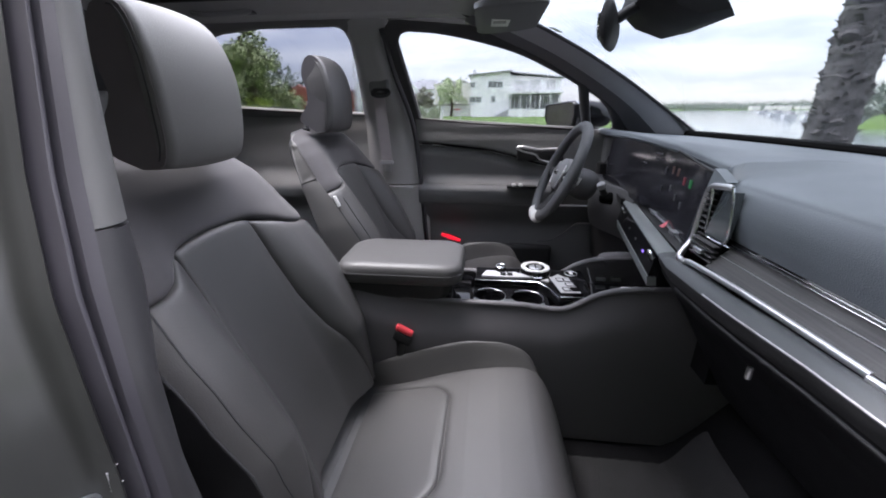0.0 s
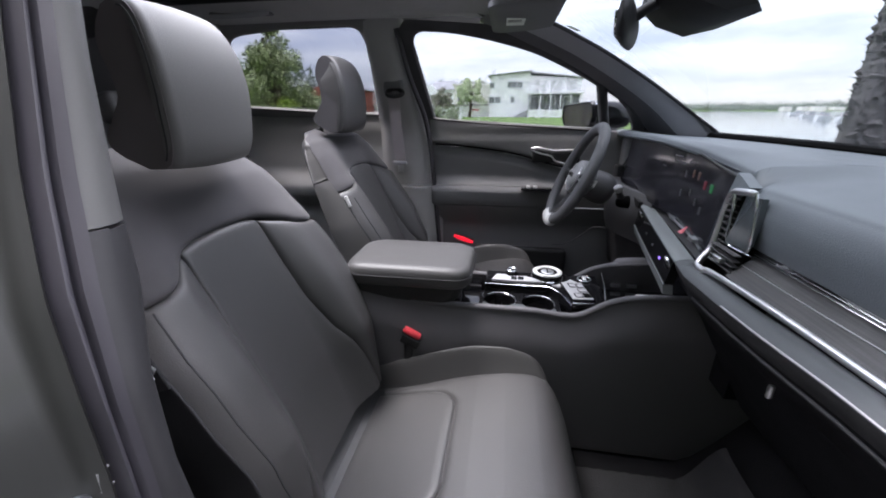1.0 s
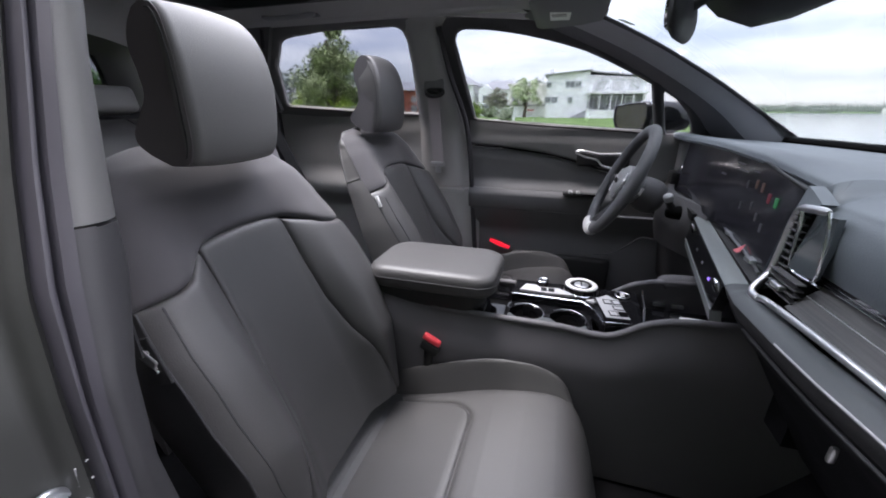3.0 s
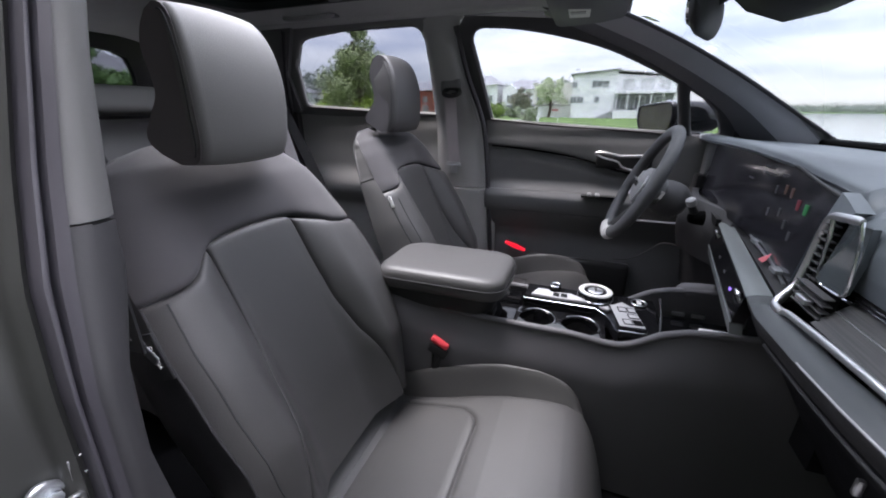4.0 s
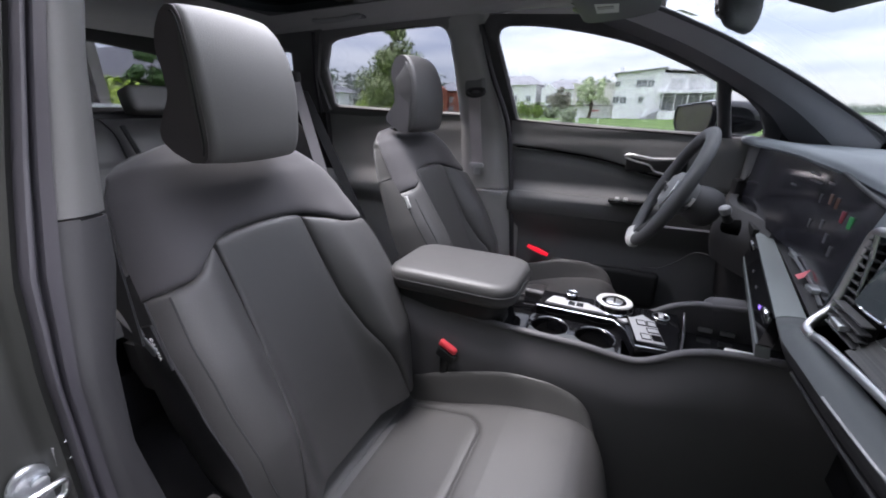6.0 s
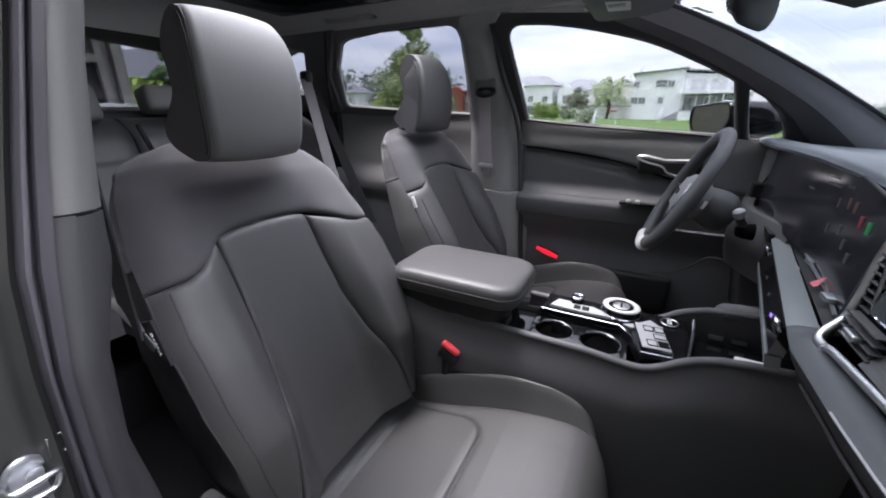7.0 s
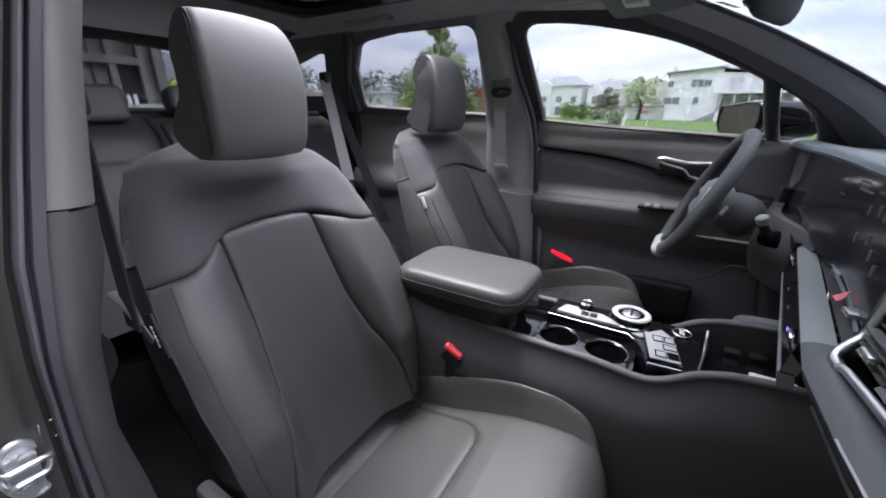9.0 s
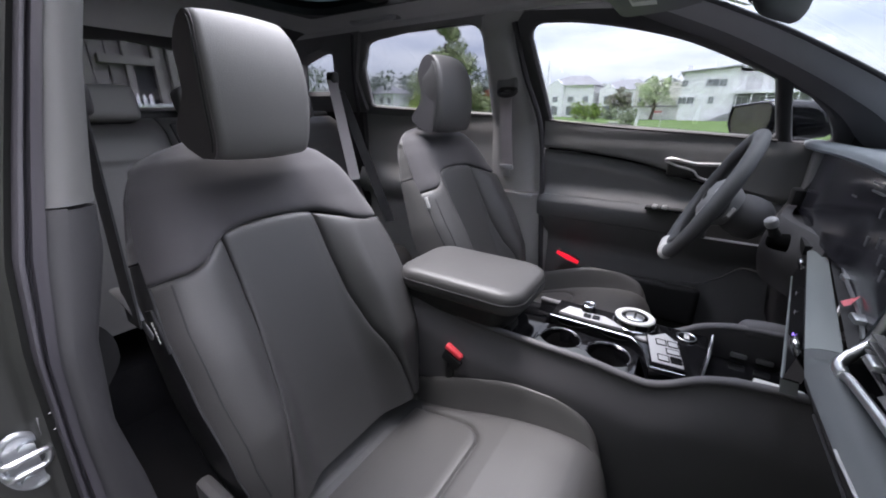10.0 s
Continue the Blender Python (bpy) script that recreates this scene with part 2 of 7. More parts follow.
LEAF6 = leafy("pale_feathery_leaves", (0.38, 0.46, 0.26), (0.60, 0.66, 0.44))
LEAF8 = leafy("bright_lime_leaves", (0.30, 0.42, 0.05), (0.55, 0.68, 0.12))
LEAF7 = leafy("grey_brown_leaves", (0.25, 0.25, 0.20), (0.36, 0.35, 0.27))
# Distance haze is mixed into these pale grey-green leaf colours.
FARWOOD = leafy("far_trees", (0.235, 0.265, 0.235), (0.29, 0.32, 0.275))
TIMBER = grained("weathered_timber", (0.12, 0.11, 0.10), (0.36, 0.33, 0.30), (14.0, 14.0, 1.0), 0.8)
# Colour of the unseen ground, chosen dark to cut light bounced at the car.
DARKGROUND = material("dark_unseen_ground", (0.032, 0.032, 0.034), 0.95, grain=0.8, grain_scale=60, bump_dist=0.01, vary=0.2, vary_scale=2)
PAVE = material("concrete_path", (0.36, 0.35, 0.33), 0.9, grain=0.4, grain_scale=20, bump_dist=0.01, vary=0.15, vary_scale=1.5)
ICONS = {n: material(n + "_icon_glow", c, 0.4, emit=e) for n, c, e in (("red", (0.09, 0.016, 0.024), 0.08), ("green", (0.012, 0.085, 0.03), 0.13), ("amber", (0.055, 0.032, 0.025), 0.06), ("slate", (0.036, 0.038, 0.043), 0.06), ("violet", (0.10, 0.06, 0.30), 0.8))}


# ---- mesh helpers ----
def V(*a):
    return Vector(a)


def lsp(a, b, n):
    return np.linspace(a, b, n).tolist()


def thing(name, label, category, at=(0, 0, 0), group="", kind=""):
    e = new(name)
    e.location, e.empty_display_size = at, 0.05
    return tagged(e, label, category, group, kind)


def part(name, bm, mat, parent=None, label="", sharp=38):
    """Link a bmesh in world places as one mesh under its thing."""
    bm.normal_update()
    for f in bm.faces:
        f.smooth = True
    for e in bm.edges:
        e.smooth = not (len(e.link_faces) == 2 and e.calc_face_angle(0) > radians(sharp))
    me = bpy.data.meshes.new(name)
    bm.to_mesh(me)
    bm.free()
    me.materials.append(mat)
    ob = new(name, me)
    if parent:
        ob.parent = parent
        if parent.type == "EMPTY":
            ob.matrix_parent_inverse = Matrix.Translation(-Vector(parent.location))
    return tagged(ob, label)


def solo(name, bm, mat, label, category, kind="", group="", sharp=38):
    return tagged(part(name, bm, mat, None, "", sharp), label, category, group, kind)


def box(bm, c, s, bevel=0.0, seg=2, rot=None):
    t = bmesh.new()
    bmesh.ops.create_cube(t, size=1.0, matrix=Matrix.Diagonal((*s, 1)))
    if bevel:
        bmesh.ops.bevel(t, geom=t.edges[:], offset=min(bevel, 0.49 * min(s)), segments=seg, profile=0.6, affect="EDGES")
    m = Matrix.Translation(c) @ (rot.to_4x4() if rot else Matrix.Identity(4))
    merge(bm, t, m)
    return bm


def merge(bm, t, m=None):
    vs = [bm.verts.new((m @ v.co) if m else v.co) for v in t.verts]
    t.verts.index_update()
    for f in t.faces:
        bm.faces.new([vs[v.index] for v in f.verts])
    t.free()
    return bm


def loft(bm, rings, closed=True, caps=True):
    vs = [[bm.verts.new(p) for p in r] for r in rings]
    n = len(vs[0])
    for a, b in zip(vs, vs[1:]):
        for i in range(n if closed else n - 1):
            j = (i + 1) % n
            bm.faces.new((a[i], a[j], b[j], b[i]))
    if caps and closed:
        bm.faces.new(vs[0][::-1])
        bm.faces.new(vs[-1])
    bmesh.ops.recalc_face_normals(bm, faces=bm.faces[:])
    return bm


def spline(pts, n):
    """n points along a smooth curve through pts."""
    p = [Vector(q) for q in pts]
    p = [2 * p[0] - p[1], *p, 2 * p[-1] - p[-2]]
    out = []
    for k in range(n):
        x = k / (n - 1) * (len(p) - 3)
        i = min(int(x), len(p) - 4)
        t = x - i
        a, b, c, d = p[i:i + 4]
        out.append(0.5 * (2 * b + (c - a) * t + (2 * a - 5 * b + 4 * c - d) * t * t + (3 * b - a - 3 * c + d) * t ** 3))
    return out


def tube(bm, pts, r, n=10, flat=1.0, side=None):
    """A round bar along pts; r: one radius or one per point; flat < 1 squeezes it across side."""
    pts = [Vector(p) for p in pts]
    rad = r if isinstance(r, (list, tuple)) else [r] * len(pts)
    up = Vector(side) if side else V(0.13, 0.31, 0.94)
    rings = []
    for i, p in enumerate(pts):
        d = (pts[min(i + 1, len(pts) - 1)] - pts[max(i - 1, 0)]).normalized()
        u = (up - up.dot(d) * d).normalized()
        w = d.cross(u)
        rings.append([p + rad[i] * (math.cos(2 * math.pi * k / n) * w + flat * math.sin(2 * math.pi * k / n) * u) for k in range(n)])
    return loft(bm, rings)


def sheet(bm, fn, nu, nv, back=None, face=None):
    """A grid fn(u, v); back: a vector that gives it thickness; face: the way an open sheet looks."""
    g = [[Vector(fn(i / nu, j / nv)) for j in range(nv + 1)] for i in range(nu + 1)]
    vs = [[bm.verts.new(p) for p in r] for r in g]
    for i in range(nu):
        for j in range(nv):
            bm.faces.new((vs[i][j], vs[i + 1][j], vs[i + 1][j + 1], vs[i][j + 1]))
    if face:
        bm.normal_update()
        if sum((f.normal.dot(Vector(face)) * f.calc_area() for f in bm.faces)) < 0:
            bmesh.ops.reverse_faces(bm, faces=bm.faces[:])
    if back:
        bk = Vector(back)
        ws = [[bm.verts.new(p + bk) for p in r] for r in g]
        for i in range(nu):
            for j in range(nv):
                bm.faces.new((ws[i][j + 1], ws[i + 1][j + 1], ws[i + 1][j], ws[i][j]))
        rim = [(i, 0) for i in range(nu)] + [(nu, j) for j in range(nv)] + [(i, nv) for i in range(nu, 0, -1)] + [(0, j) for j in range(nv, 0, -1)]
        for (a, b), (c, d) in zip(rim, rim[1:] + rim[:1]):
            bm.faces.new((vs[c][d], vs[a][b], ws[a][b], ws[c][d]))
        bmesh.ops.recalc_face_normals(bm, faces=bm.faces[:])
    return bm


def prism(bm, poly, off):
    """A flat polygon of 3D points with thickness off."""
    a, o = [Vector(p) for p in poly], Vector(off)
    return loft(bm, [a, [p + o for p in a]])


def around(poly, c, n):
    """n points of a 2D outline at even turns round c."""
    out = []
    for k in range(n):
        w = 2 * math.pi * k / n
        dx, dy, best = math.cos(w), math.sin(w), 0.0
        for (x0, y0), (x1, y1) in zip(poly, poly[1:] + poly[:1]):
            ex, ey = x1 - x0, y1 - y0
            det = dx * -ey + ex * dy
            if abs(det) < 1e-9:
                continue
            t = ((x0 - c[0]) * -ey + ex * (y0 - c[1])) / det
            s = (dx * (y0 - c[1]) - dy * (x0 - c[0])) / det
            if t > best and -1e-6 <= s <= 1 + 1e-6:
                best = t
        out.append((c[0] + best * dx, c[1] + best * dy))
    return out


def window_panel(bm, outer, inner, to3d, back, n=64, lip=0.0):
    """A panel with one opening: outer and inner 2D outlines, laid out by to3d(u, v, depth)."""
    c = (sum(p[0] for p in inner) / len(inner), sum(p[1] for p in inner) / len(inner))
    o, i = around(outer, c, n), around(inner, c, n)
    mid = [(a[0] + (b[0] - a[0]) * 0.82, a[1] + (b[1] - a[1]) * 0.82) for a, b in zip(o, i)]
    r = [[to3d(*p, 0) for p in o], [to3d(*p, 0) for p in mid], [to3d(*p, lip) for p in i], [to3d(*p, back) for p in i], [to3d(*p, back) for p in o]]
    return loft(bm, r + r[:1], True, False)


def rounded(w, h, r, n=5):
    """A rectangle's outline with rounded corners, centred."""
    out = []
    for cx, cy, a in ((w / 2 - r, h / 2 - r, 0), (-w / 2 + r, h / 2 - r, 90), (-w / 2 + r, -h / 2 + r, 180), (w / 2 - r, -h / 2 + r, 270)):
        out += [(cx + r * math.cos(radians(a + 90 * k / n)), cy + r * math.sin(radians(a + 90 * k / n))) for k in range(n + 1)]
    return out


def step(a, b, x):
    t = min(1.0, max(0.0, (x - a) / (b - a)))
    return t * t * (3 - 2 * t)


def lettering(name, text, size, m, mat, parent, label=""):
    c = bpy.data.curves.new(name, "FONT")
    c.body, c.size, c.extrude, c.align_x, c.align_y = text, size, 0.0004, "CENTER", "CENTER"
    o = bpy.data.objects.new(name, c)
    me = bpy.data.meshes.new_from_object(o)
    bpy.data.objects.remove(o)
    me.transform(m)
    me.materials.append(mat)
    ob = new(name, me)
    ob.parent = parent
    if parent.type == "EMPTY":
        ob.matrix_parent_inverse = Matrix.Translation(-Vector(parent.location))
    return tagged(ob, label)


# ---- the car's body and lining ----
def side_y(z):
    """Half-width of the cabin's side at a height: upright below the sill, leaning in above it."""
    return 0.74 - 0.40 * (z - 1.2) if z > 1.2 else 0.74


def lean(g):
    """Lay (x, z, depth outward) on the car's side wall; g = 1 driver's side, -1 the other."""
    return lambda x, z, d=0.0: V(x, g * (side_y(z) + d), z)


FRONT_WIN = [(-0.243, 1.217), (-0.276, 1.363), (-0.309, 1.500), (-0.307, 1.514), (-0.298, 1.528), (-0.280, 1.537), (-0.156, 1.527), (0.0, 1.498), (0.165, 1.453), (0.310, 1.391), (0.411, 1.342), (0.456, 1.179), (0.287, 1.187), (0.025, 1.203)]
QUARTER_WIN = [(0.455, 1.320), (0.507, 1.290), (0.552, 1.249), (0.577, 1.205), (0.586, 1.178), (0.574, 1.168), (0.498, 1.169)]
REAR_WIN = [(-1.108, 1.504), (-1.096, 1.524), (-1.073, 1.537), (-1.037, 1.544), (-0.840, 1.560), (-0.690, 1.564), (-0.575, 1.562), (-0.538, 1.553), (-0.513, 1.537), (-0.497, 1.512), (-0.484, 1.455), (-0.470, 1.352), (-0.466, 1.240), (-0.767, 1.252), (-1.175, 1.276), (-1.152, 1.440)]
FRONT_WIN = FRONT_WIN[:5] + [(q.x, q.y) for q in spline([(*p, 0) for p in FRONT_WIN[5:11]], 22)] + FRONT_WIN[11:]
C_WIN = [(-1.66, 1.345), (-1.58, 1.475), (-1.40, 1.515), (-1.33, 1.505), (-1.40, 1.34)]


def door_panel_y(x, z, arm_top, groove):
    """How far the door's inner face stands out towards the seat at a height."""
    y = 0.735
    y -= 0.014 * step(1.20, 1.12, z) - 0.014 * step(groove + 0.012, groove + 0.002, z)
    y -= 0.012 * step(groove - 0.004, groove - 0.05, z)
    y -= 0.046 * step(arm_top + 0.050, arm_top - 0.022, z) * (1 - step(arm_top - 0.03, arm_top - 0.19, z))
    y += 0.015 * step(0.80, 0.70, z)
    return y


def make_front_door(g):
    d = thing("driver_door", "charcoal inner door with chrome release handle, closed", "car door", (0.15, g * 0.78, 0.35))
    # lower panel, in bands
    def z_sill(x):
        return float(np.interp(x, [-0.25, 0.02, 0.28, 0.62], [1.214, 1.192, 1.178, 1.155]))

    def z_groove(x):
        return float(np.interp(x, [-0.25, -0.05, 0.05, 0.15, 0.28, 0.62], [1.108, 1.094, 1.080, 1.060, 1.022, 0.96]))

    def face(z0, z1, x0=-0.268, x1=0.66, nv=16):
        def fn(u, v):
            zb, zt = (z(0) if callable(z) else z for z in (z0, z1))
            x = x0 + (x1 - x0) * u
            zb, zt = (z(x) if callable(z) else z for z in (z0, z1))
            z = zb + (zt - zb) * v
            xx = x - (0.10 * (1.2 - z) * -1 if u == 0 else 0)
            return V(xx, g * door_panel_y(x, z, 0.925, z_groove(x)), z)
        return sheet(bmesh.new(), fn, 40, nv, (0, g * 0.03, 0))
    part("upper_trim", face(z_groove, z_sill, nv=24), SOFT, d, "soft charcoal door top")
    part("middle_panel", face(0.934, lambda x: z_groove(x) - 0.005, nv=24), DOORDARK, d, "dark middle panel")
    part("armrest", face(0.845, 0.932, x1=0.34, nv=30), DOORDARK, d, "padded armrest")
    part("lower_panel", face(0.42, 0.843, nv=30), DOORDARK, d, "charcoal lower door panel")
    tr = spline([(x, g * (door_panel_y(x, z_groove(x) - 0.02, 0.925, z_groove(x)) - 0.004), z_groove(x) + 0.002) for x in (-0.24, -0.1, 0.05, 0.15, 0.25, 0.4)], 40)
    part("trim_strip", tube(bmesh.new(), tr, 0.004, 6), PIANO, d, "black accent strip")
    # map pocket
    part("map_pocket", box(bmesh.new(), (0.16, g * 0.705, 0.575), (0.42, 0.04, 0.15), 0.02, 3), DARK, d, "black map pocket")
    # window frame with both openings, and panes
    out = [(-0.262, 1.12), (-0.335, 1.40), (-0.372, 1.53), (-0.33, 1.575), (0.02, 1.545), (0.24, 1.475), (0.40, 1.385), (0.432, 1.335), (0.478, 1.165), (0.13, 1.165)]
    part("window_frame", window_panel(bmesh.new(), out, FRONT_WIN, lean(g), 0.024, 220, 0.008), FRAMETRIM, d, "charcoal window surround")
    out = [(0.432, 1.336), (0.45, 1.345), (0.53, 1.30), (0.59, 1.255), (0.665, 1.19), (0.68, 1.13), (0.47, 1.15)]
    part("quarter_frame", window_panel(bmesh.new(), out, QUARTER_WIN, lean(g), 0.03, 72, 0.008), RUBBER, d, "black quarter-light surround")
    L = lean(g)
    for nm, poly in (("side_window", FRONT_WIN), ("quarter_window", QUARTER_WIN)):
        c = (sum(p[0] for p in poly) / len(poly), sum(p[1] for p in poly) / len(poly))
        ob = part(nm, prism(bmesh.new(), [L(c[0] + (x - c[0]) * 1.03, c[1] + (z - c[1]) * 1.03, 0.02) for x, z in poly], (0, g * 0.004, 0)), GLASS, d, "glass pane, tinted to dim the outdoors")
        ob.visible_shadow = False
    part("divider_bar", tube(bmesh.new(), [L(0.430, 1.352, 0.004), L(0.452, 1.26, 0.004), L(0.478, 1.16, 0.004)], 0.017, 10, 0.5, (0, 1, 0)), RUBBER, d, "black divider bar")
    part("sill_seal", tube(bmesh.new(), spline([(x, g * 0.728, z_sill(x) + 0.002) for x in (-0.25, 0.02, 0.28, 0.46)], 16), 0.005, 6), RUBBER, d)
    # release handle: chrome outline round a dark lever
    h = part("handle_recess", box(bmesh.new(), (0.285, g * 0.722, 1.066), (0.20, 0.02, 0.06), 0.012, 3), DARK, d, "dark handle recess")
    lever = spline([(0.178, g * 0.690, 1.094), (0.20, g * 0.684, 1.100), (0.25, g * 0.680, 1.092), (0.275, g * 0.680, 1.089), (0.37, g * 0.684, 1.093)], 24)
    part("handle_lever", tube(bmesh.new(), lever, [0.006] + [0.0085] * 22 + [0.006], 10, 0.7), SATIN, h, "chrome release lever")
    low = spline([(0.178, g * 0.690, 1.092), (0.215, g * 0.692, 1.078), (0.262, g * 0.694, 1.066), (0.282, g * 0.695, 1.046), (0.32, g * 0.696, 1.036)], 24)
    part("handle_surround", tube(bmesh.new(), low, 0.0035, 8), SATIN, h, "chrome handle outline")
    # window switches
    sw = part("switch_plate", box(bmesh.new(), (0.21, g * 0.672, 0.931), (0.13, 0.05, 0.008), 0.003), PIANO, d, "gloss black switch plate")
    for i in range(4):
        part("window_switch", box(bmesh.new(), (0.175 + 0.03 * (i % 2), g * (0.655 + 0.024 * (i // 2)), 0.938), (0.016, 0.013, 0.010), 0.003), GREY, sw)
    # outside mirror
    m = thing("wing_mirror", "dark metallic door mirror with glossy shell", "mirror", (0.45, g * 0.90, 1.15))
    e1, e2, back = V(0.527, -0.850, 0), V(0, 0, 1), V(0.970, 0.243, 0)
    mid = V(0.398, 0.990, 1.222)

    def at(a, b, d):
        q = mid + a * e1 + b * e2 + d * back
        return V(q.x, g * q.y, q.z)
    face = [(-0.102, 0.040), (-0.096, 0.050), (0.040, 0.064), (0.090, 0.062), (0.108, 0.045), (0.112, 0.0), (0.100, -0.042), (0.080, -0.056), (-0.050, -0.058), (-0.084, -0.048), (-0.104, -0.018), (-0.108, 0.015)]
    rings = [[at(a * k, b * k, d) for a, b in face] for k, d in ((0.93, 0.004), (0.96, -0.004), (1.0, 0.0), (1.04, 0.03), (1.05, 0.075), (1.0, 0.135), (0.88, 0.185), (0.62, 0.222), (0.25, 0.236))]
    part("mirror_housing", loft(bmesh.new(), rings), PIANO, m, "glossy dark mirror shell", 50)
    part("mirror_glass", prism(bmesh.new(), [at(a * 0.90, b * 0.88, -0.001) for a, b in face], (0.002, 0.001 * g, 0)), DIMMIRROR, m, "mirror glass facing back")
    part("glass_rim", tube(bmesh.new(), [at(a * 0.925, b * 0.91, -0.003) for a, b in face + face[:1]], 0.0034, 8), DARK, m, "black rim round the glass")
    part("mirror_bracket", box(bmesh.new(), (0.50, g * 0.845, 1.160), (0.09, 0.14, 0.03), 0.01), DARK, m)
    # added chrome line that stands for the glint on the shell's edge
    part("shell_glint", tube(bmesh.new(), [at(a * 1.02, b * 1.02, 0.012) for a, b in face[2:9]], 0.0035, 8), CHROME, m, "glint drawn along the shell's edge")


def make_rear_door(g, named=True):
    d = thing("rear_door", "dark rear door with privacy glass, closed", "car door", (-0.85, g * 0.78, 0.35))
    out = [(-0.44, 1.20), (-0.44, 1.40), (-0.455, 1.55), (-0.51, 1.605), (-0.85, 1.615), (-1.08, 1.60), (-1.15, 1.545), (-1.22, 1.38), (-1.26, 1.235), (-0.85, 1.215)]
    part("window_frame", window_panel(bmesh.new(), out, REAR_WIN, lean(g), 0.024, 220, 0.008), REARTRIM, d, "dark window surround")
    L = lean(g)
    c = (-0.82, 1.39)
    p = part("side_window", prism(bmesh.new(), [L(c[0] + (x - c[0]) * 1.03, c[1] + (z - c[1]) * 1.03, 0.022) for x, z in REAR_WIN], (0, g * 0.004, 0)), TINT, d, "grey privacy glass")
    p.visible_shadow = False

    def fn(u, v):
        x, z = -1.26 + 0.80 * u, 0.42 + (float(np.interp(u, [0, 0.5, 1], [1.262, 1.235, 1.222])) - 0.42) * v
        y = 0.735 - 0.012 * step(1.26, 1.16, z) - 0.040 * step(1.00, 0.90, z) * (1 - step(0.88, 0.80, z)) - 0.008 * step(1.12, 1.00, z)
        return V(x, g * y, z)
    # Same panel in two tones: lightened on the driver's side, shaded dark opposite.
    part("inner_panel", sheet(bmesh.new(), fn, 24, 60, (0, g * 0.03, 0)), PILLARLIT if g > 0 else DARK, d, "inner panel, lightened on one side, darkened for shade on the other")


def make_b_pillar_left():
    p = thing("b_pillar", "grey pillar trim with seat belt anchor, driver side", "pillar trim", (-0.38, 0.76, 0.3))

    def fn(u, v):
        z = 0.93 + (1.60 - 0.93) * v
        xf = float(np.interp(z, [0.5, 0.9, 1.189, 1.384, 1.511, 1.6], [-0.233, -0.245, -0.281, -0.338, -0.372, -0.330]))
        xr = float(np.interp(z, [0.9, 1.25, 1.43, 1.50, 1.55, 1.6], [-0.495, -0.495, -0.493, -0.500, -0.53, -0.60]))
        x = xr + (xf - xr) * u
        return V(x, side_y(z) - 0.05 * (1 - step(1.46, 1.575, z)) + 0.04 * (2 * u - 1) ** 4, z)
    part("upper_trim", sheet(bmesh.new(), fn, 14, 30, (0, 0.05, 0)), PILLARLIT, p, "grey upper pillar trim")

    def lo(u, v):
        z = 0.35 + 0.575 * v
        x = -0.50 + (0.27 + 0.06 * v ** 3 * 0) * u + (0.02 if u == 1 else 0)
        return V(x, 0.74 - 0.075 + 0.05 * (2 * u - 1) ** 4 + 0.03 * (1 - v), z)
    part("lower_trim", sheet(bmesh.new(), lo, 14, 20, (0, 0.06, 0)), PILLARLIT, p, "grey lower pillar trim")
    part("pillar_core", box(bmesh.new(), (-0.37, 0.83, 0.72), (0.30, 0.07, 0.90), 0.01), PAINT, p, "painted metal core")
    seal = spline([(-0.366, side_y(1.54) - 0.01, 1.545), (-0.332, side_y(1.384) - 0.025, 1.384), (-0.275, 0.705, 1.189), (-0.243, 0.70, 0.93), (-0.222, 0.70, 0.65), (-0.20, 0.70, 0.45)], 50)
    part("door_seal", tube(bmesh.new(), seal, 0.010, 8), RUBBER, p, "black rubber door seal")
    # the seal's highlight, drawn as a thin pale tube
    edge = spline([(-0.368, side_y(1.515) - 0.018, 1.515), (-0.362, side_y(1.47) - 0.024, 1.47), (-0.343, side_y(1.38) - 0.032, 1.38), (-0.312, side_y(1.27) - 0.036, 1.27), (-0.294, 0.700, 1.20)], 24)
    part("seal_highlight", tube(bmesh.new(), edge, [0.0015] + [0.0032] * 22 + [0.0015], 6), GREY, p, "pale highlight drawn along the door seal")
    part("finger_recess", prism(bmesh.new(), [(-0.335 + 0.062 * u, 0.662, 0.922 + dz) for u, dz in ((0, 0), (0.08, -0.010), (0.25, -0.014), (0.75, -0.014), (0.92, -0.010), (1, 0))], (0, 0.012, 0)), GREY, p, "pale rounded lip of the lower trim")
    b = thing("seat_belt", "grey seat belt hanging from its pillar anchor", "seat belt", (-0.39, 0.66, 0.95), "front seat belts")
    part("anchor_cover", box(bmesh.new(), (-0.398, 0.640, 1.344), (0.085, 0.03, 0.058), 0.016, 3), PILLAR_DARK, b, "charcoal anchor cover")
    ring = [(-0.390 + 0.034 * math.cos(w), 0.622 + 0.010 * math.sin(w), 1.318 + 0.013 * math.sin(w)) for w in (2 * math.pi * i / 24 for i in range(25))]
    part("guide_loop", tube(bmesh.new(), ring, 0.009, 8), DARK, b, "black guide loop")

    def web(u, v):
        z = 1.31 - 0.275 * v
        return V(-0.400 - 0.024 + 0.048 * u + 0.012 * v, 0.628 + 0.03 * v + 0.002 * math.sin(9 * v), z)
    part("webbing", sheet(bmesh.new(), web, 4, 20, (0, 0.0025, 0)), LITWEB, b, "grey woven strap, lightened in colour")
    part("tongue", box(bmesh.new(), (-0.389, 0.653, 1.032), (0.062, 0.012, 0.018), 0.004), GREY, b, "pale plastic tongue")
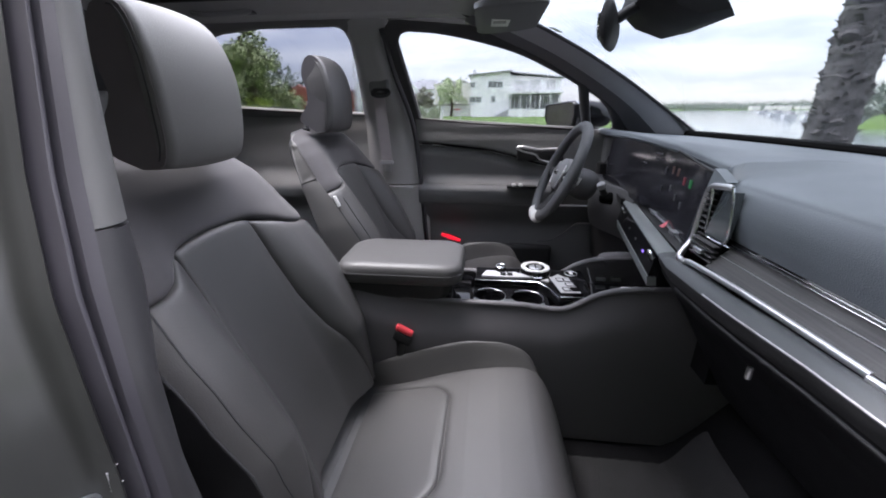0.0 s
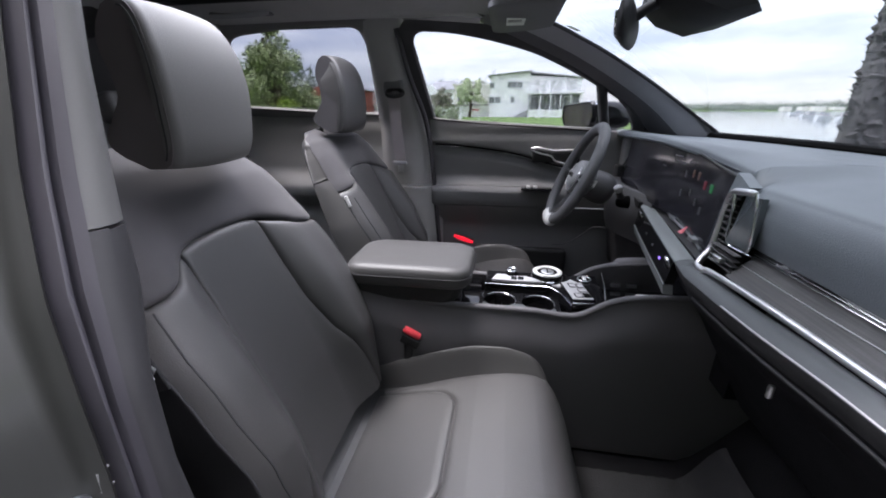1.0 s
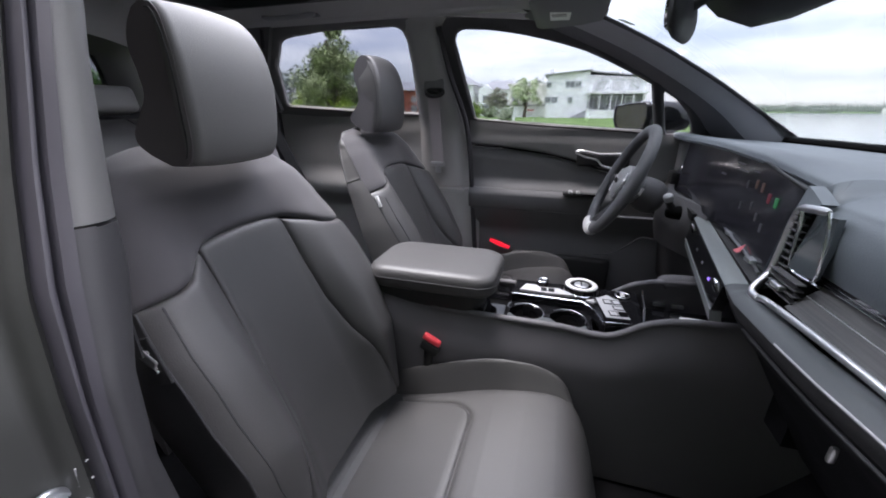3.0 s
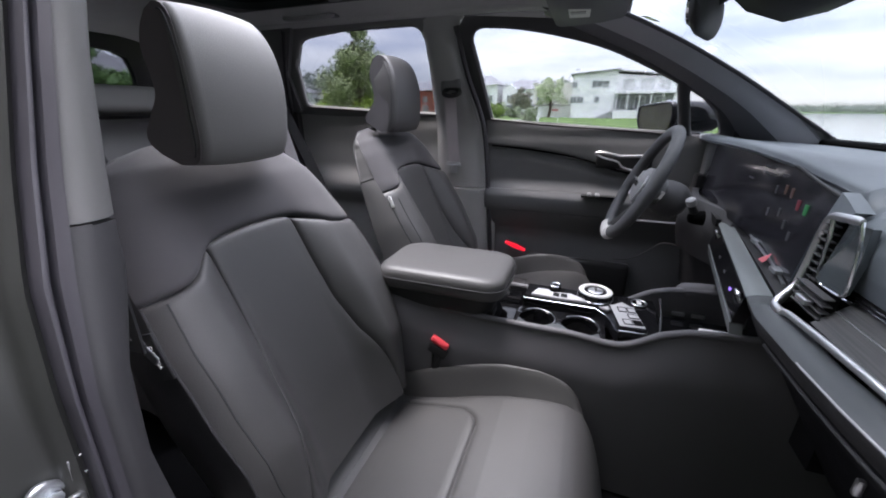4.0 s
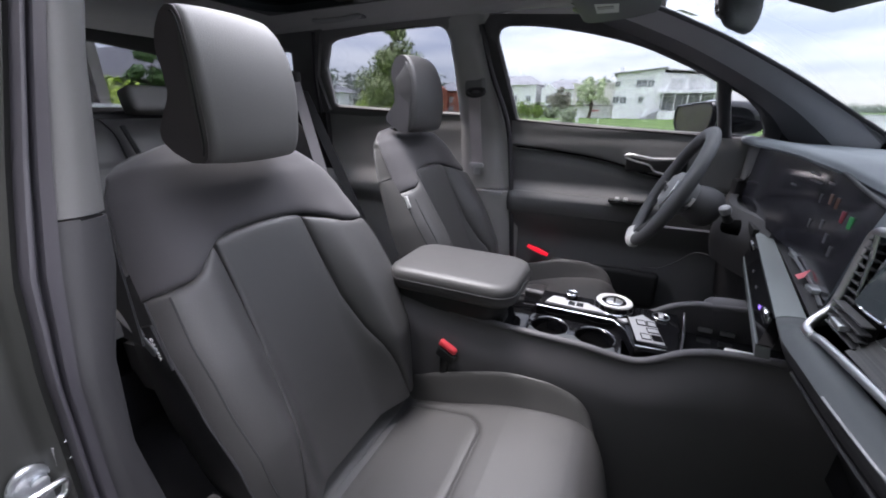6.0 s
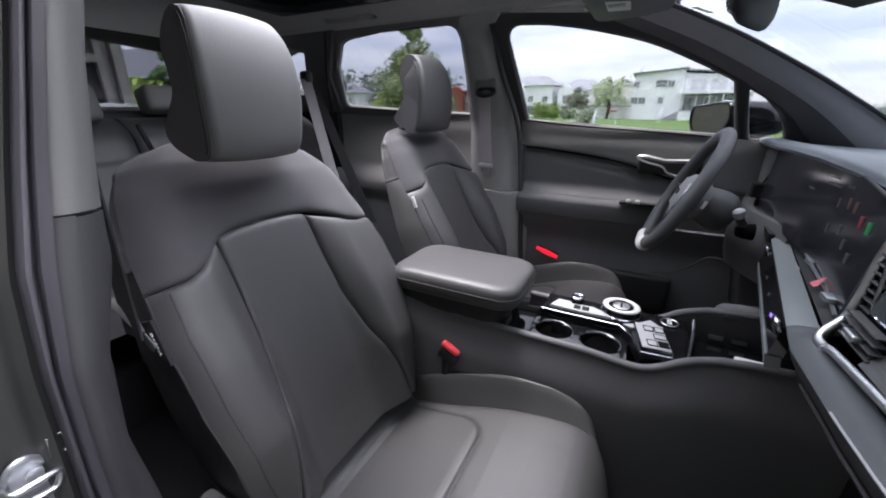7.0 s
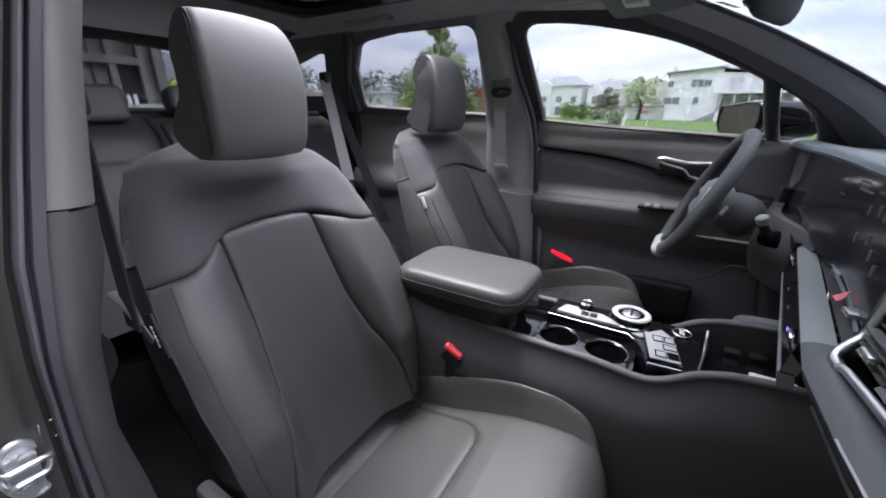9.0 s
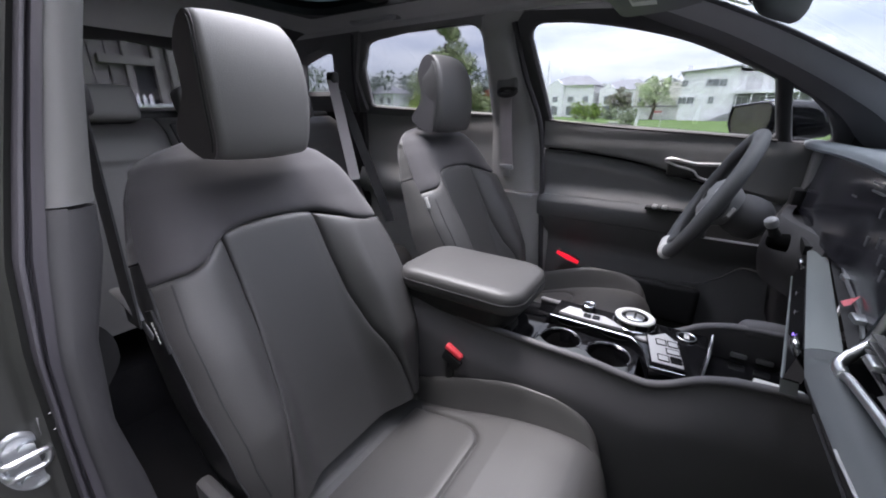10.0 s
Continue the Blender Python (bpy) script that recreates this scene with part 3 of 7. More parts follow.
    part("latch_plate", box(bmesh.new(), (-0.386, 0.655, 1.010), (0.028, 0.004, 0.034), 0.002), STEEL, b, "steel latch plate")


def make_b_pillar_right():
    """The pillar that the camera looks past: trim, seals and painted jamb in one sweep of the section."""
    p = thing("b_pillar", "grey pillar trim, rubber seals and olive painted jamb of open doorway", "door pillar", (-0.34, -0.76, 0.25))
    Z = [0.30, 0.55, 0.80, 0.90, 1.0, 1.1, 1.2, 1.3, 1.4, 1.56]

    def at(z, tab):
        return float(np.interp(z, Z, tab))
    e1x = [-0.20, -0.27, -0.272, -0.270, -0.282, -0.301, -0.315, -0.331, -0.351, -0.385]
    e1y = [-0.70, -0.716, -0.730, -0.740, -0.730, -0.695, -0.675, -0.652, -0.620, -0.570]
    e3x = [-0.22, -0.283, -0.282, -0.279, -0.285, -0.303, -0.325, -0.337, -0.349, -0.375]
    e3y = [-0.80, -0.793, -0.788, -0.783, -0.777, -0.762, -0.732, -0.702, -0.672, -0.620]

    def section(z, k):
        """k in 0..1 from the trim's inner edge to the painted edge; bulges forward."""
        a, b = V(at(z, e1x), at(z, e1y), z), V(at(z, e3x), at(z, e3y), z)
        q = a.lerp(b, k)
        q.x += 0.016 * math.sin(math.pi * min(1, k * 1.1)) ** 0.7
        return q

    def strip(k0, k1, z0, z1, lift=0.0, groove=0.0, nu=6, nv=60):
        def fn(u, v):
            z = z0 + (z1 - z0) * v
            q = section(z, k0 + (k1 - k0) * u)
            q.x += lift - groove * (abs(2 * u - 1) ** 6)
            return q
        return sheet(bmesh.new(), fn, nu, nv, (-0.03, 0, 0))

    def inner(z0, z1):
        def fn(u, v):
            z = z0 + (z1 - z0) * v
            a = section(z, 0.0)
            if u < 0.5:
                return V(a.x - 0.16 * (1 - 2 * u), a.y - 0.03 * (1 - 2 * u), z)
            return section(z, 0.70 * (2 * u - 1))
        return sheet(bmesh.new(), fn, 20, 50, (-0.02, -0.004, 0))
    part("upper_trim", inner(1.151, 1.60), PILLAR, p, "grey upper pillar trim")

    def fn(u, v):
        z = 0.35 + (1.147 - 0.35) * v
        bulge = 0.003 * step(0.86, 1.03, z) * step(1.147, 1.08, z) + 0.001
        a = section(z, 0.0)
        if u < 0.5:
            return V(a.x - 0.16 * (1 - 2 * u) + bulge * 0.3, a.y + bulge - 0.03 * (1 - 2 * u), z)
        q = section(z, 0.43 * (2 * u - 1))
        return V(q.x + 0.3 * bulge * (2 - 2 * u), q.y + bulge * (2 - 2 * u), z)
    part("lower_trim", sheet(bmesh.new(), fn, 20, 80, (-0.02, -0.004, 0)), PILLARLOW, p, "lower pillar trim, darker plastic deepened for shade")
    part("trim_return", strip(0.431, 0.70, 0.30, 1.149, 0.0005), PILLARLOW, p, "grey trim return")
    part("inner_seal_face", strip(0.70, 0.835, 0.30, 1.60, 0.004), JAMBTRIM, p, "violet-grey seal lip")
    part("seal_gap", strip(0.835, 0.895, 0.30, 1.60, -0.012), RUBBER, p, "dark channel between seals")
    part("outer_seal", strip(0.895, 1.0, 0.30, 1.60, 0.006, 0.004), JAMBTRIM, p, "rubber door seal")
    e3 = lambda z: section(z, 1.0)

    def jamb(u, v):
        z = 0.28 + 1.32 * v
        a = e3(z)
        w = [0.0, 0.10, 0.2, 0.32, 0.5, 0.75, 1.0]
        dx = float(np.interp(u, w, [-0.004, 0.004, -0.004, -0.016, -0.024, -0.030, -0.05]))
        dy = float(np.interp(u, w, [0.0, -0.008, -0.016, -0.022, -0.05, -0.085, -0.118]))
        return V(a.x + dx - 0.012, a.y + dy * (1 - 0.25 * v), z)
    part("painted_jamb", sheet(bmesh.new(), jamb, 30, 60, (-0.03, 0, 0)), PAINT, p, "olive-grey painted metal")
    # striker: plate, loop and two bolts
    c = V(-0.308, -0.8122, 0.880)
    s = part("striker_plate", prism(bmesh.new(), [(c.x - 0.002, c.y + 0.018 * math.cos(w) + 0.009 * math.sin(w), c.z + 0.032 * math.sin(w) - 0.019 * math.cos(w)) for w in (2 * math.pi * i / 28 for i in range(28))], (0.006, 0, 0)), ZINC, p, "zinc striker plate")
    part("plate_rim", tube(bmesh.new(), [(c.x + 0.004, c.y + 0.0175 * math.cos(w) + 0.0085 * math.sin(w), c.z + 0.031 * math.sin(w) - 0.0185 * math.cos(w)) for w in lsp(0, 2 * math.pi, 33)], 0.0035, 8), ZINC, s, "rounded plate edge")
    loop = spline([V(*q) + V(-0.006, 0, -0.010) for q in ((-0.302, -0.830, 0.901), (-0.286, -0.829, 0.9025), (-0.284, -0.810, 0.9025), (-0.285, -0.795, 0.901), (-0.285, -0.795, 0.893), (-0.284, -0.801, 0.885), (-0.284, -0.816, 0.885), (-0.287, -0.828, 0.8835), (-0.302, -0.829, 0.882))], 50)
    part("striker_loop", tube(bmesh.new(), loop, 0.0036, 10), STEEL, s, "bright latch loop")
    for dy, dz in ((0.004, 0.016), (-0.004, -0.026)):
        part("bolt", prism(bmesh.new(), [(c.x + 0.004, c.y + dy + 0.007 * math.cos(w), c.z + dz + 0.007 * math.sin(w)) for w in (2 * math.pi * i / 12 for i in range(12))], (0.004, 0, 0)), ZINC, s)
    # sticker outline
    k = V(-0.2948, -0.7866, 0.917)
    part("sticker_mark", tube(bmesh.new(), [k + V(0, 0.006, 0.012), k + V(0.001, -0.006, 0.013), k + V(0, -0.008, -0.008), k + V(0.001, 0.006, -0.009)], 0.0012, 5), SOFT, p, "small pale outline mark")
    # belt of the passenger seat behind the pillar
    b = thing("seat_belt", "black seat belt running down behind the grey pillar", "seat belt", (-0.42, -0.66, 0.4), "front seat belts")
    part("guide_loop", box(bmesh.new(), (-0.47, -0.632, 1.262), (0.06, 0.024, 0.045), 0.018, 3), DARK, b, "black guide loop")

    def web(u, v):
        q = V(-0.45, -0.637, 1.25).lerp(V(-0.40, -0.662, 0.945), v)
        return q + V(-0.022 + 0.044 * u, 0.0, 0)
    part("webbing", sheet(bmesh.new(), web, 4, 14, (0, 0.003, 0)), BLACKWEB, b, "black woven strap")
    part("tongue", tube(bmesh.new(), spline([(-0.452, -0.655, 0.985), (-0.428, -0.655, 0.982), (-0.408, -0.655, 0.966), (-0.392, -0.654, 0.950)], 12), [0.012, 0.012, 0.012, 0.012, 0.012, 0.011, 0.010, 0.009, 0.008, 0.007, 0.006, 0.005], 10, 0.5), SHELL, b, "dark plastic tongue")
    part("tongue_plate", box(bmesh.new(), (-0.385, -0.652, 0.935), (0.030, 0.004, 0.016), 0.002, 1, Euler((0, radians(35), 0)).to_matrix()), STEEL, b, "steel latch plate")


def make_a_pillar(g):
    p = thing("a_pillar", "dark pillar trim between windscreen and side window", "pillar trim", (0.6, g * 0.68, 1.1))
    up = spline([(0.07, g * 0.400, 1.552), (0.180, g * 0.446, 1.519), (0.284, g * 0.510, 1.484), (0.389, g * 0.562, 1.442), (0.493, g * 0.605, 1.392), (0.598, g * 0.642, 1.337), (0.702, g * 0.682, 1.278), (0.806, g * 0.722, 1.218), (0.93, g * 0.772, 1.148)], 40)
    lo = spline([(-0.05, g * 0.600, 1.560), (0.10, g * 0.622, 1.498), (0.26, g * 0.648, 1.430), (0.42, g * 0.680, 1.345), (0.57, g * 0.720, 1.248), (0.66, g * 0.745, 1.14)], 40)

    def fn(u, v):
        a, b = up[round(v * 39)], lo[round(v * 39)]
        q = a.lerp(b, u)
        return q + V(-0.018 * math.sin(math.pi * u), -g * 0.026 * math.sin(math.pi * u), 0)
    part("trim", sheet(bmesh.new(), lambda u, v: fn(0.54 * u, v), 10, 39, (0.02, g * 0.03, 0)), PILLAR_FACE, p, "violet-grey pillar trim")
    part("lower_trim", sheet(bmesh.new(), lambda u, v: fn(0.545 + 0.455 * u, v), 10, 39, (0.02, g * 0.03, 0)), PILLAR_EDGE, p, "charcoal inner edge of the pillar")
    part("windscreen_seal", tube(bmesh.new(), [q + V(0.006, 0, 0.004) for q in up], 0.006, 6), RUBBER, p)
    part("corner_trim", prism(bmesh.new(), [(0.63, g * 0.735, 1.245), (0.90, g * 0.76, 1.162), (0.90, g * 0.76, 1.12), (0.62, g * 0.735, 1.13)], (0, g * 0.02, 0)), DARK, p, "black corner cover")


PILLAR_FACE = material("violet_grey_pillar_face", (0.36, 0.357, 0.38), 0.6, grain=0.25, grain_scale=800)
PILLAR_EDGE = material("charcoal_pillar_edge", (0.11, 0.108, 0.118), 0.6, grain=0.25, grain_scale=800)
PILLAR_DARK = material("charcoal_pillar_trim", (0.165, 0.165, 0.172), 0.6, grain=0.25, grain_scale=800)


def cowl_x(y):
    return 0.975 - 0.09 * (y / 0.75) ** 2


def make_windscreen():
    def fn(u, v):
        y = -1 + 2 * u
        top = V(0.230 - 0.05 * y * y, y * 0.59, 1.572 - 0.025 * y * y)
        bot = V(cowl_x(y * 0.78) + 0.02, y * 0.78, 1.135)
        return bot.lerp(top, v) + V(0.03, 0, 0.03) * math.sin(math.pi * v)
    solo("windscreen", sheet(bmesh.new(), fn, 30, 20, (0.004, 0, 0.004)), SCREENGLASS, "curved windscreen, tinted to dim the outdoors", "windscreen", "structure")
    solo("cowl_strip", tube(bmesh.new(), [(cowl_x(y) + 0.018, y, 1.146) for y in lsp(-0.80, 0.80, 40)], 0.026, 10, 0.7), FRIT, "black strip along the windscreen base", "trim", "structure")
    def tagfn(u, v):
        return V(0.246 + 0.046 * u + 0.014 * v, 0.478 + 0.078 * u - 0.014 * v, 1.512 - 0.003 * u - 0.004 * v)
    solo("windscreen_sticker", sheet(bmesh.new(), tagfn, 2, 2, (0.001, 0, 0.001)), PILLAR_DARK, "small grey sticker on the windscreen corner", "sticker")


def make_roof():
    def hz(x, y):
        """Height of the headliner."""
        return 1.615 - 0.34 * max(0, abs(y) - 0.38) ** 1.5 - 0.035 * step(-0.2, 0.30, x) - 0.05 * step(-1.5, -2.0, x)

    def fn(x0, x1, y0, y1):
        return lambda u, v: V(x0 + (x1 - x0) * u, y0 + (y1 - y0) * v, hz(x0 + (x1 - x0) * u, y0 + (y1 - y0) * v))
    bm = bmesh.new()
    for a in ((-2.0, -1.21, -0.605, 0.605), (-1.21, -0.02, -0.605, -0.425), (-1.21, -0.02, 0.425, 0.605), (-0.02, 0.215, -0.605, 0.605)):
        sheet(bm, fn(*a), 24, 28, (0, 0, 0.02))
    solo("ceiling", bm, LINER, "dark woven fabric headliner", "ceiling", "structure")
    r = thing("sunroof", "glass sunroof in a black frame, its front pane unseen", "sunroof", (-0.56, 0, 1.63), "", "")
    bm = bmesh.new()
    out = [(-1.225, -0.435), (0.0, -0.435), (0.0, 0.435), (-1.225, 0.435)]
    inn = [(-1.20, -0.30), (-1.17, -0.38), (-1.10, -0.41), (-0.05, -0.41), (-0.05, 0.41), (-1.10, 0.41), (-1.17, 0.38), (-1.20, 0.30)]
    part("sunroof_frame", window_panel(bm, out, inn, lambda x, y, d: V(x, y, 1.612 + d), 0.03, 64, 0.0), DARK, r, "black frame")
    # The front pane and bar are unseen; clear glass lets daylight onto the seats.
    for nm, x0, x1, mat, lb in (("front_glass", -0.80, -0.03, ROOFGLASS, "clear front pane"), ("rear_glass", -1.21, -0.84, ROOFDARK, "dark rear pane")):
        part(nm, prism(bmesh.new(), [(x0, -0.42, 1.636), (x1, -0.42, 1.636), (x1, 0.42, 1.636), (x0, 0.42, 1.636)], (0, 0, 0.005)), mat, r, lb)
    part("cross_bar", box(bmesh.new(), (-0.82, 0, 1.635), (0.07, 0.86, 0.025), 0.006), DARK, r, "added black bar between the panes")
    bm = bmesh.new()
    out = [(-2.05, -0.66), (0.222, -0.66), (0.222, 0.66), (-2.05, 0.66)]
    window_panel(bm, out, inn, lambda x, y, dd: V(x, y, 1.665 - 0.10 * (y / 0.66) ** 4 - 0.06 * step(-0.1, 0.30, x) - 0.06 * step(-1.3, -2.05, x) + dd), 0.01, 96)
    solo("roof_panel", bm, PAINT, "olive-grey painted car roof", "car roof", "structure")
    for g in (1, -1):
        rail = [(x, g * (side_y(1.60) - 0.004), 1.602 + 0.006 * math.sin((x + 1.6) * 1.3)) for x in lsp(-1.9, 0.02, 30)]
        solo("trim_roof_rail", tube(bmesh.new(), rail, 0.036, 12, 0.8), LINER, "fabric-covered roof side rail", "trim", "structure")
        solo("roof_side", sheet(bmesh.new(), lambda u, v, g=g: V(-2.0 + 2.20 * u, g * (0.668 - 0.05 * v), 1.602 + 0.063 * v - 0.06 * step(0.86, 1.0, u)), 20, 4, (0, g * 0.01, 0)), PAINT, "olive-grey roof edge", "car roof", "structure")
    # grab handle over the rear door
    h = thing("grab_handle", "grey folding grab handle under the roof edge", "grab handle", (-0.95, 0.5, 1.58))
    bar = spline([(-1.065, 0.515, 1.600), (-1.05, 0.490, 1.590), (-1.00, 0.478, 1.584), (-0.90, 0.478, 1.584), (-0.85, 0.490, 1.590), (-0.835, 0.515, 1.600)], 30)
    part("grip", tube(bmesh.new(), bar, 0.011, 10, 0.8), GREY, h, "grey plastic grip")
    for x in (-1.055, -0.845):
        part("mount", box(bmesh.new(), (x, 0.52, 1.600), (0.045, 0.03, 0.022), 0.008), PILLAR_DARK, h)
    # sun visor with its label
    v = thing("sun_visor", "dark folded sun visor with a pale warning label", "sun visor", (0.09, 0.4, 1.57))
    part("panel", loft(bmesh.new(), [[(0.105 + x, 0.325 + y, 1.505 + dz + 0.05 * x) for x, y in rounded(0.20 * k, 0.37 + 0.20 * (k - 1), 0.03, 5)] for k, dz in ((0.92, 0.0), (1.0, 0.005), (1.0, 0.018), (0.92, 0.023))]), PILLAR_DARK, v, "dark padded visor")
    lb = part("warning_label", prism(bmesh.new(), [(x, y, 1.5035 + 0.05 * (x - 0.105)) for x, y in ((0.054, 0.268), (0.052, 0.372), (0.106, 0.392), (0.110, 0.300))], (0, 0, -0.001)), WHITE, v, "pale printed label")
    for i in range(3):
        part("text_bar", box(bmesh.new(), (0.078, 0.300 + 0.012 * i, 1.4995), (0.040, 0.004, 0.0008)), GREY if i else ICONS["amber"], lb)
    for x in (0.02, 0.165):
        part("pivot", tube(bmesh.new(), [(x, 0.49, 1.515), (x - 0.01, 0.53, 1.535)], 0.010, 8), PILLAR_DARK, v, "dark visor pivot")
    box_bm = box(bmesh.new(), (0.16, 0.0, 1.563), (0.14, 0.20, 0.035), 0.012, 3)
    c = thing("overhead_console", "dark roof console with reading lamps", "roof console", (0.15, 0, 1.56))
    part("body", box_bm, PILLAR_DARK, c)
    for y in (-0.05, 0.05):
        part("reading_lamp", box(bmesh.new(), (0.17, y, 1.545), (0.05, 0.05, 0.01), 0.004), GREY, c)


def make_mirror():
    m = thing("rear_view_mirror", "black rear-view mirror on the windscreen", "mirror", (0.30, 0, 1.40))
    rings = []
    for k in range(15):
        s = -1 + 2 * k / 14
        sc = (1 - abs(s) ** 5) ** 0.5 if abs(s) < 1 else 0.05
        sc = max(sc, 0.12)
        rings.append([(0.322 + 0.017 * sc * math.cos(w) + 0.040 * s, s * 0.107, 1.424 + (0.045 - 0.004 * s) * sc * math.sin(w)) for w in (2 * math.pi * i / 20 for i in range(20))])
    part("mirror_housing", loft(bmesh.new(), rings), DARK, m, "black mirror shell")
    part("mirror_glass", prism(bmesh.new(), [(0.3045 + 0.37 * y, y, 1.424 + z) for y, z in rounded(0.182, 0.060, 0.028)], (0.006, 0, 0)), MIRROR, m, "mirror glass")
    part("stalk", tube(bmesh.new(), [(0.315, 0.0, 1.43), (0.355, 0.0, 1.455), (0.395, 0.0, 1.475)], 0.012, 10), DARK, m)
    h = thing("camera_housing", "black sensor cover on the windscreen", "sensor cover", (0.42, 0, 1.45))
    sec = [(0.375, 1.510), (0.365, 1.470), (0.405, 1.435), (0.470, 1.412), (0.535, 1.425), (0.510, 1.460), (0.42, 1.515)]
    part("cover", loft(bmesh.new(), [[(x * (1 - t) + 0.45 * t, y, z * (1 - t) + 1.46 * t) for x, z in sec] for y, t in ((-0.115, 0.25), (-0.09, 0.0), (0.09, 0.0), (0.115, 0.25))]), DARK, h, "black plastic cover")
    for i in range(3):
        part("vent_slot", box(bmesh.new(), (0.382, -0.02 + 0.02 * i, 1.470), (0.012, 0.008, 0.012), 0.002), GREY, h)


def make_floor():
    def fl(u, v):
        x, y = -2.0 + 2.85 * u, -0.78 + 1.56 * v
        z = 0.33 + 0.30 * step(0.55, 0.85, x) + 0.13 * step(-1.05, -1.15, x)
        return V(x, y, z)
    solo("floor", sheet(bmesh.new(), fl, 60, 20, (0, 0, -0.05)), CARPET, "black carpeted cabin floor", "floor", "structure")
    m = thing("floor_mat", "black ribbed floor mat in the footwell", "floor mat", (0.38, -0.42, 0.34))
    part("mat", sheet(bmesh.new(), lambda u, v: V(0.02 + 0.62 * u, -0.66 + 0.46 * v, 0.345 + 0.0012 * math.sin(60 * u) ** 2 + 0.12 * step(0.85, 1, u) + 0.01 * (2 * v - 1) ** 8), 60, 16, (0, 0, -0.008)), MAT, m)
    part("edging", tube(bmesh.new(), [(0.02, -0.66, 0.353), (0.02, -0.20, 0.353), (0.56, -0.20, 0.353)], 0.004, 6), CARPET, m, "sewn edge")
    for g in (1, -1):
        solo("door_sill", box(bmesh.new(), (-0.35, g * 0.80, 0.36), (2.3, 0.16, 0.14), 0.03, 3), PAINT if g > 0 else DARK, "black door sill plate" if g < 0 else "olive-grey door sill", "door sill", "structure")
    solo("wall_front", sheet(bmesh.new(), lambda u, v: V(0.86 + 0.06 * v, -0.80 + 1.6 * u, 0.30 + 0.82 * v), 10, 10, (0.03, 0, 0)), CARPET, "dark carpeted bulkhead", "bulkhead", "structure")


# ---- seats ----
WB, WV = [-0.52, -0.40, -0.26, -0.14, -0.05, 0.05, 0.10, 0.125, 0.15, 0.17, 0.185, 0.20], [0.222, 0.240, 0.253, 0.258, 0.263, 0.270, 0.262, 0.250, 0.226, 0.192, 0.155, 0.10]
NB, NV = [-0.52, -0.40, -0.26, -0.14, -0.05, 0.0, 0.05, 0.10, 0.125, 0.15, 0.17, 0.185, 0.20], [0.222, 0.244, 0.255, 0.254, 0.242, 0.234, 0.222, 0.207, 0.195, 0.180, 0.155, 0.123, 0.080]
CB, CV = [-0.52, -0.40, -0.30, -0.20, -0.10, 0.0, 0.05], [0.180, 0.155, 0.128, 0.112, 0.107, 0.105, 0.105]
HB, HV = [-0.52, -0.35, -0.20, -0.05, 0.02, 0.12, 0.2], [0.045, 0.072, 0.062, 0.036, 0.016, 0.0, 0.0]
SA, SB = [0, 0.06, 0.09, 0.105, 0.14, 0.17, 0.20, 0.28], [0.013, 0.010, 0.005, 0.0, -0.022, -0.041, -0.051, -0.054]
LB, LV = [-0.52, -0.35, -0.15, 0.0, 0.10, 0.15, 0.20], [0.010, 0.016, 0.009, 0.0, -0.010, -0.025, -0.075]


def lin(x, xs, ys):
    return float(np.interp(x, xs, ys))


def wide(b, h):
    """Half-width of the backrest at a height, a little slimmer on the side away from the driver's door."""
    return lin(b, WB, WV) if h > 0 else lin(b, NB, NV)


def ease(u):
    return 0.5 - 0.5 * math.cos(math.pi * u)


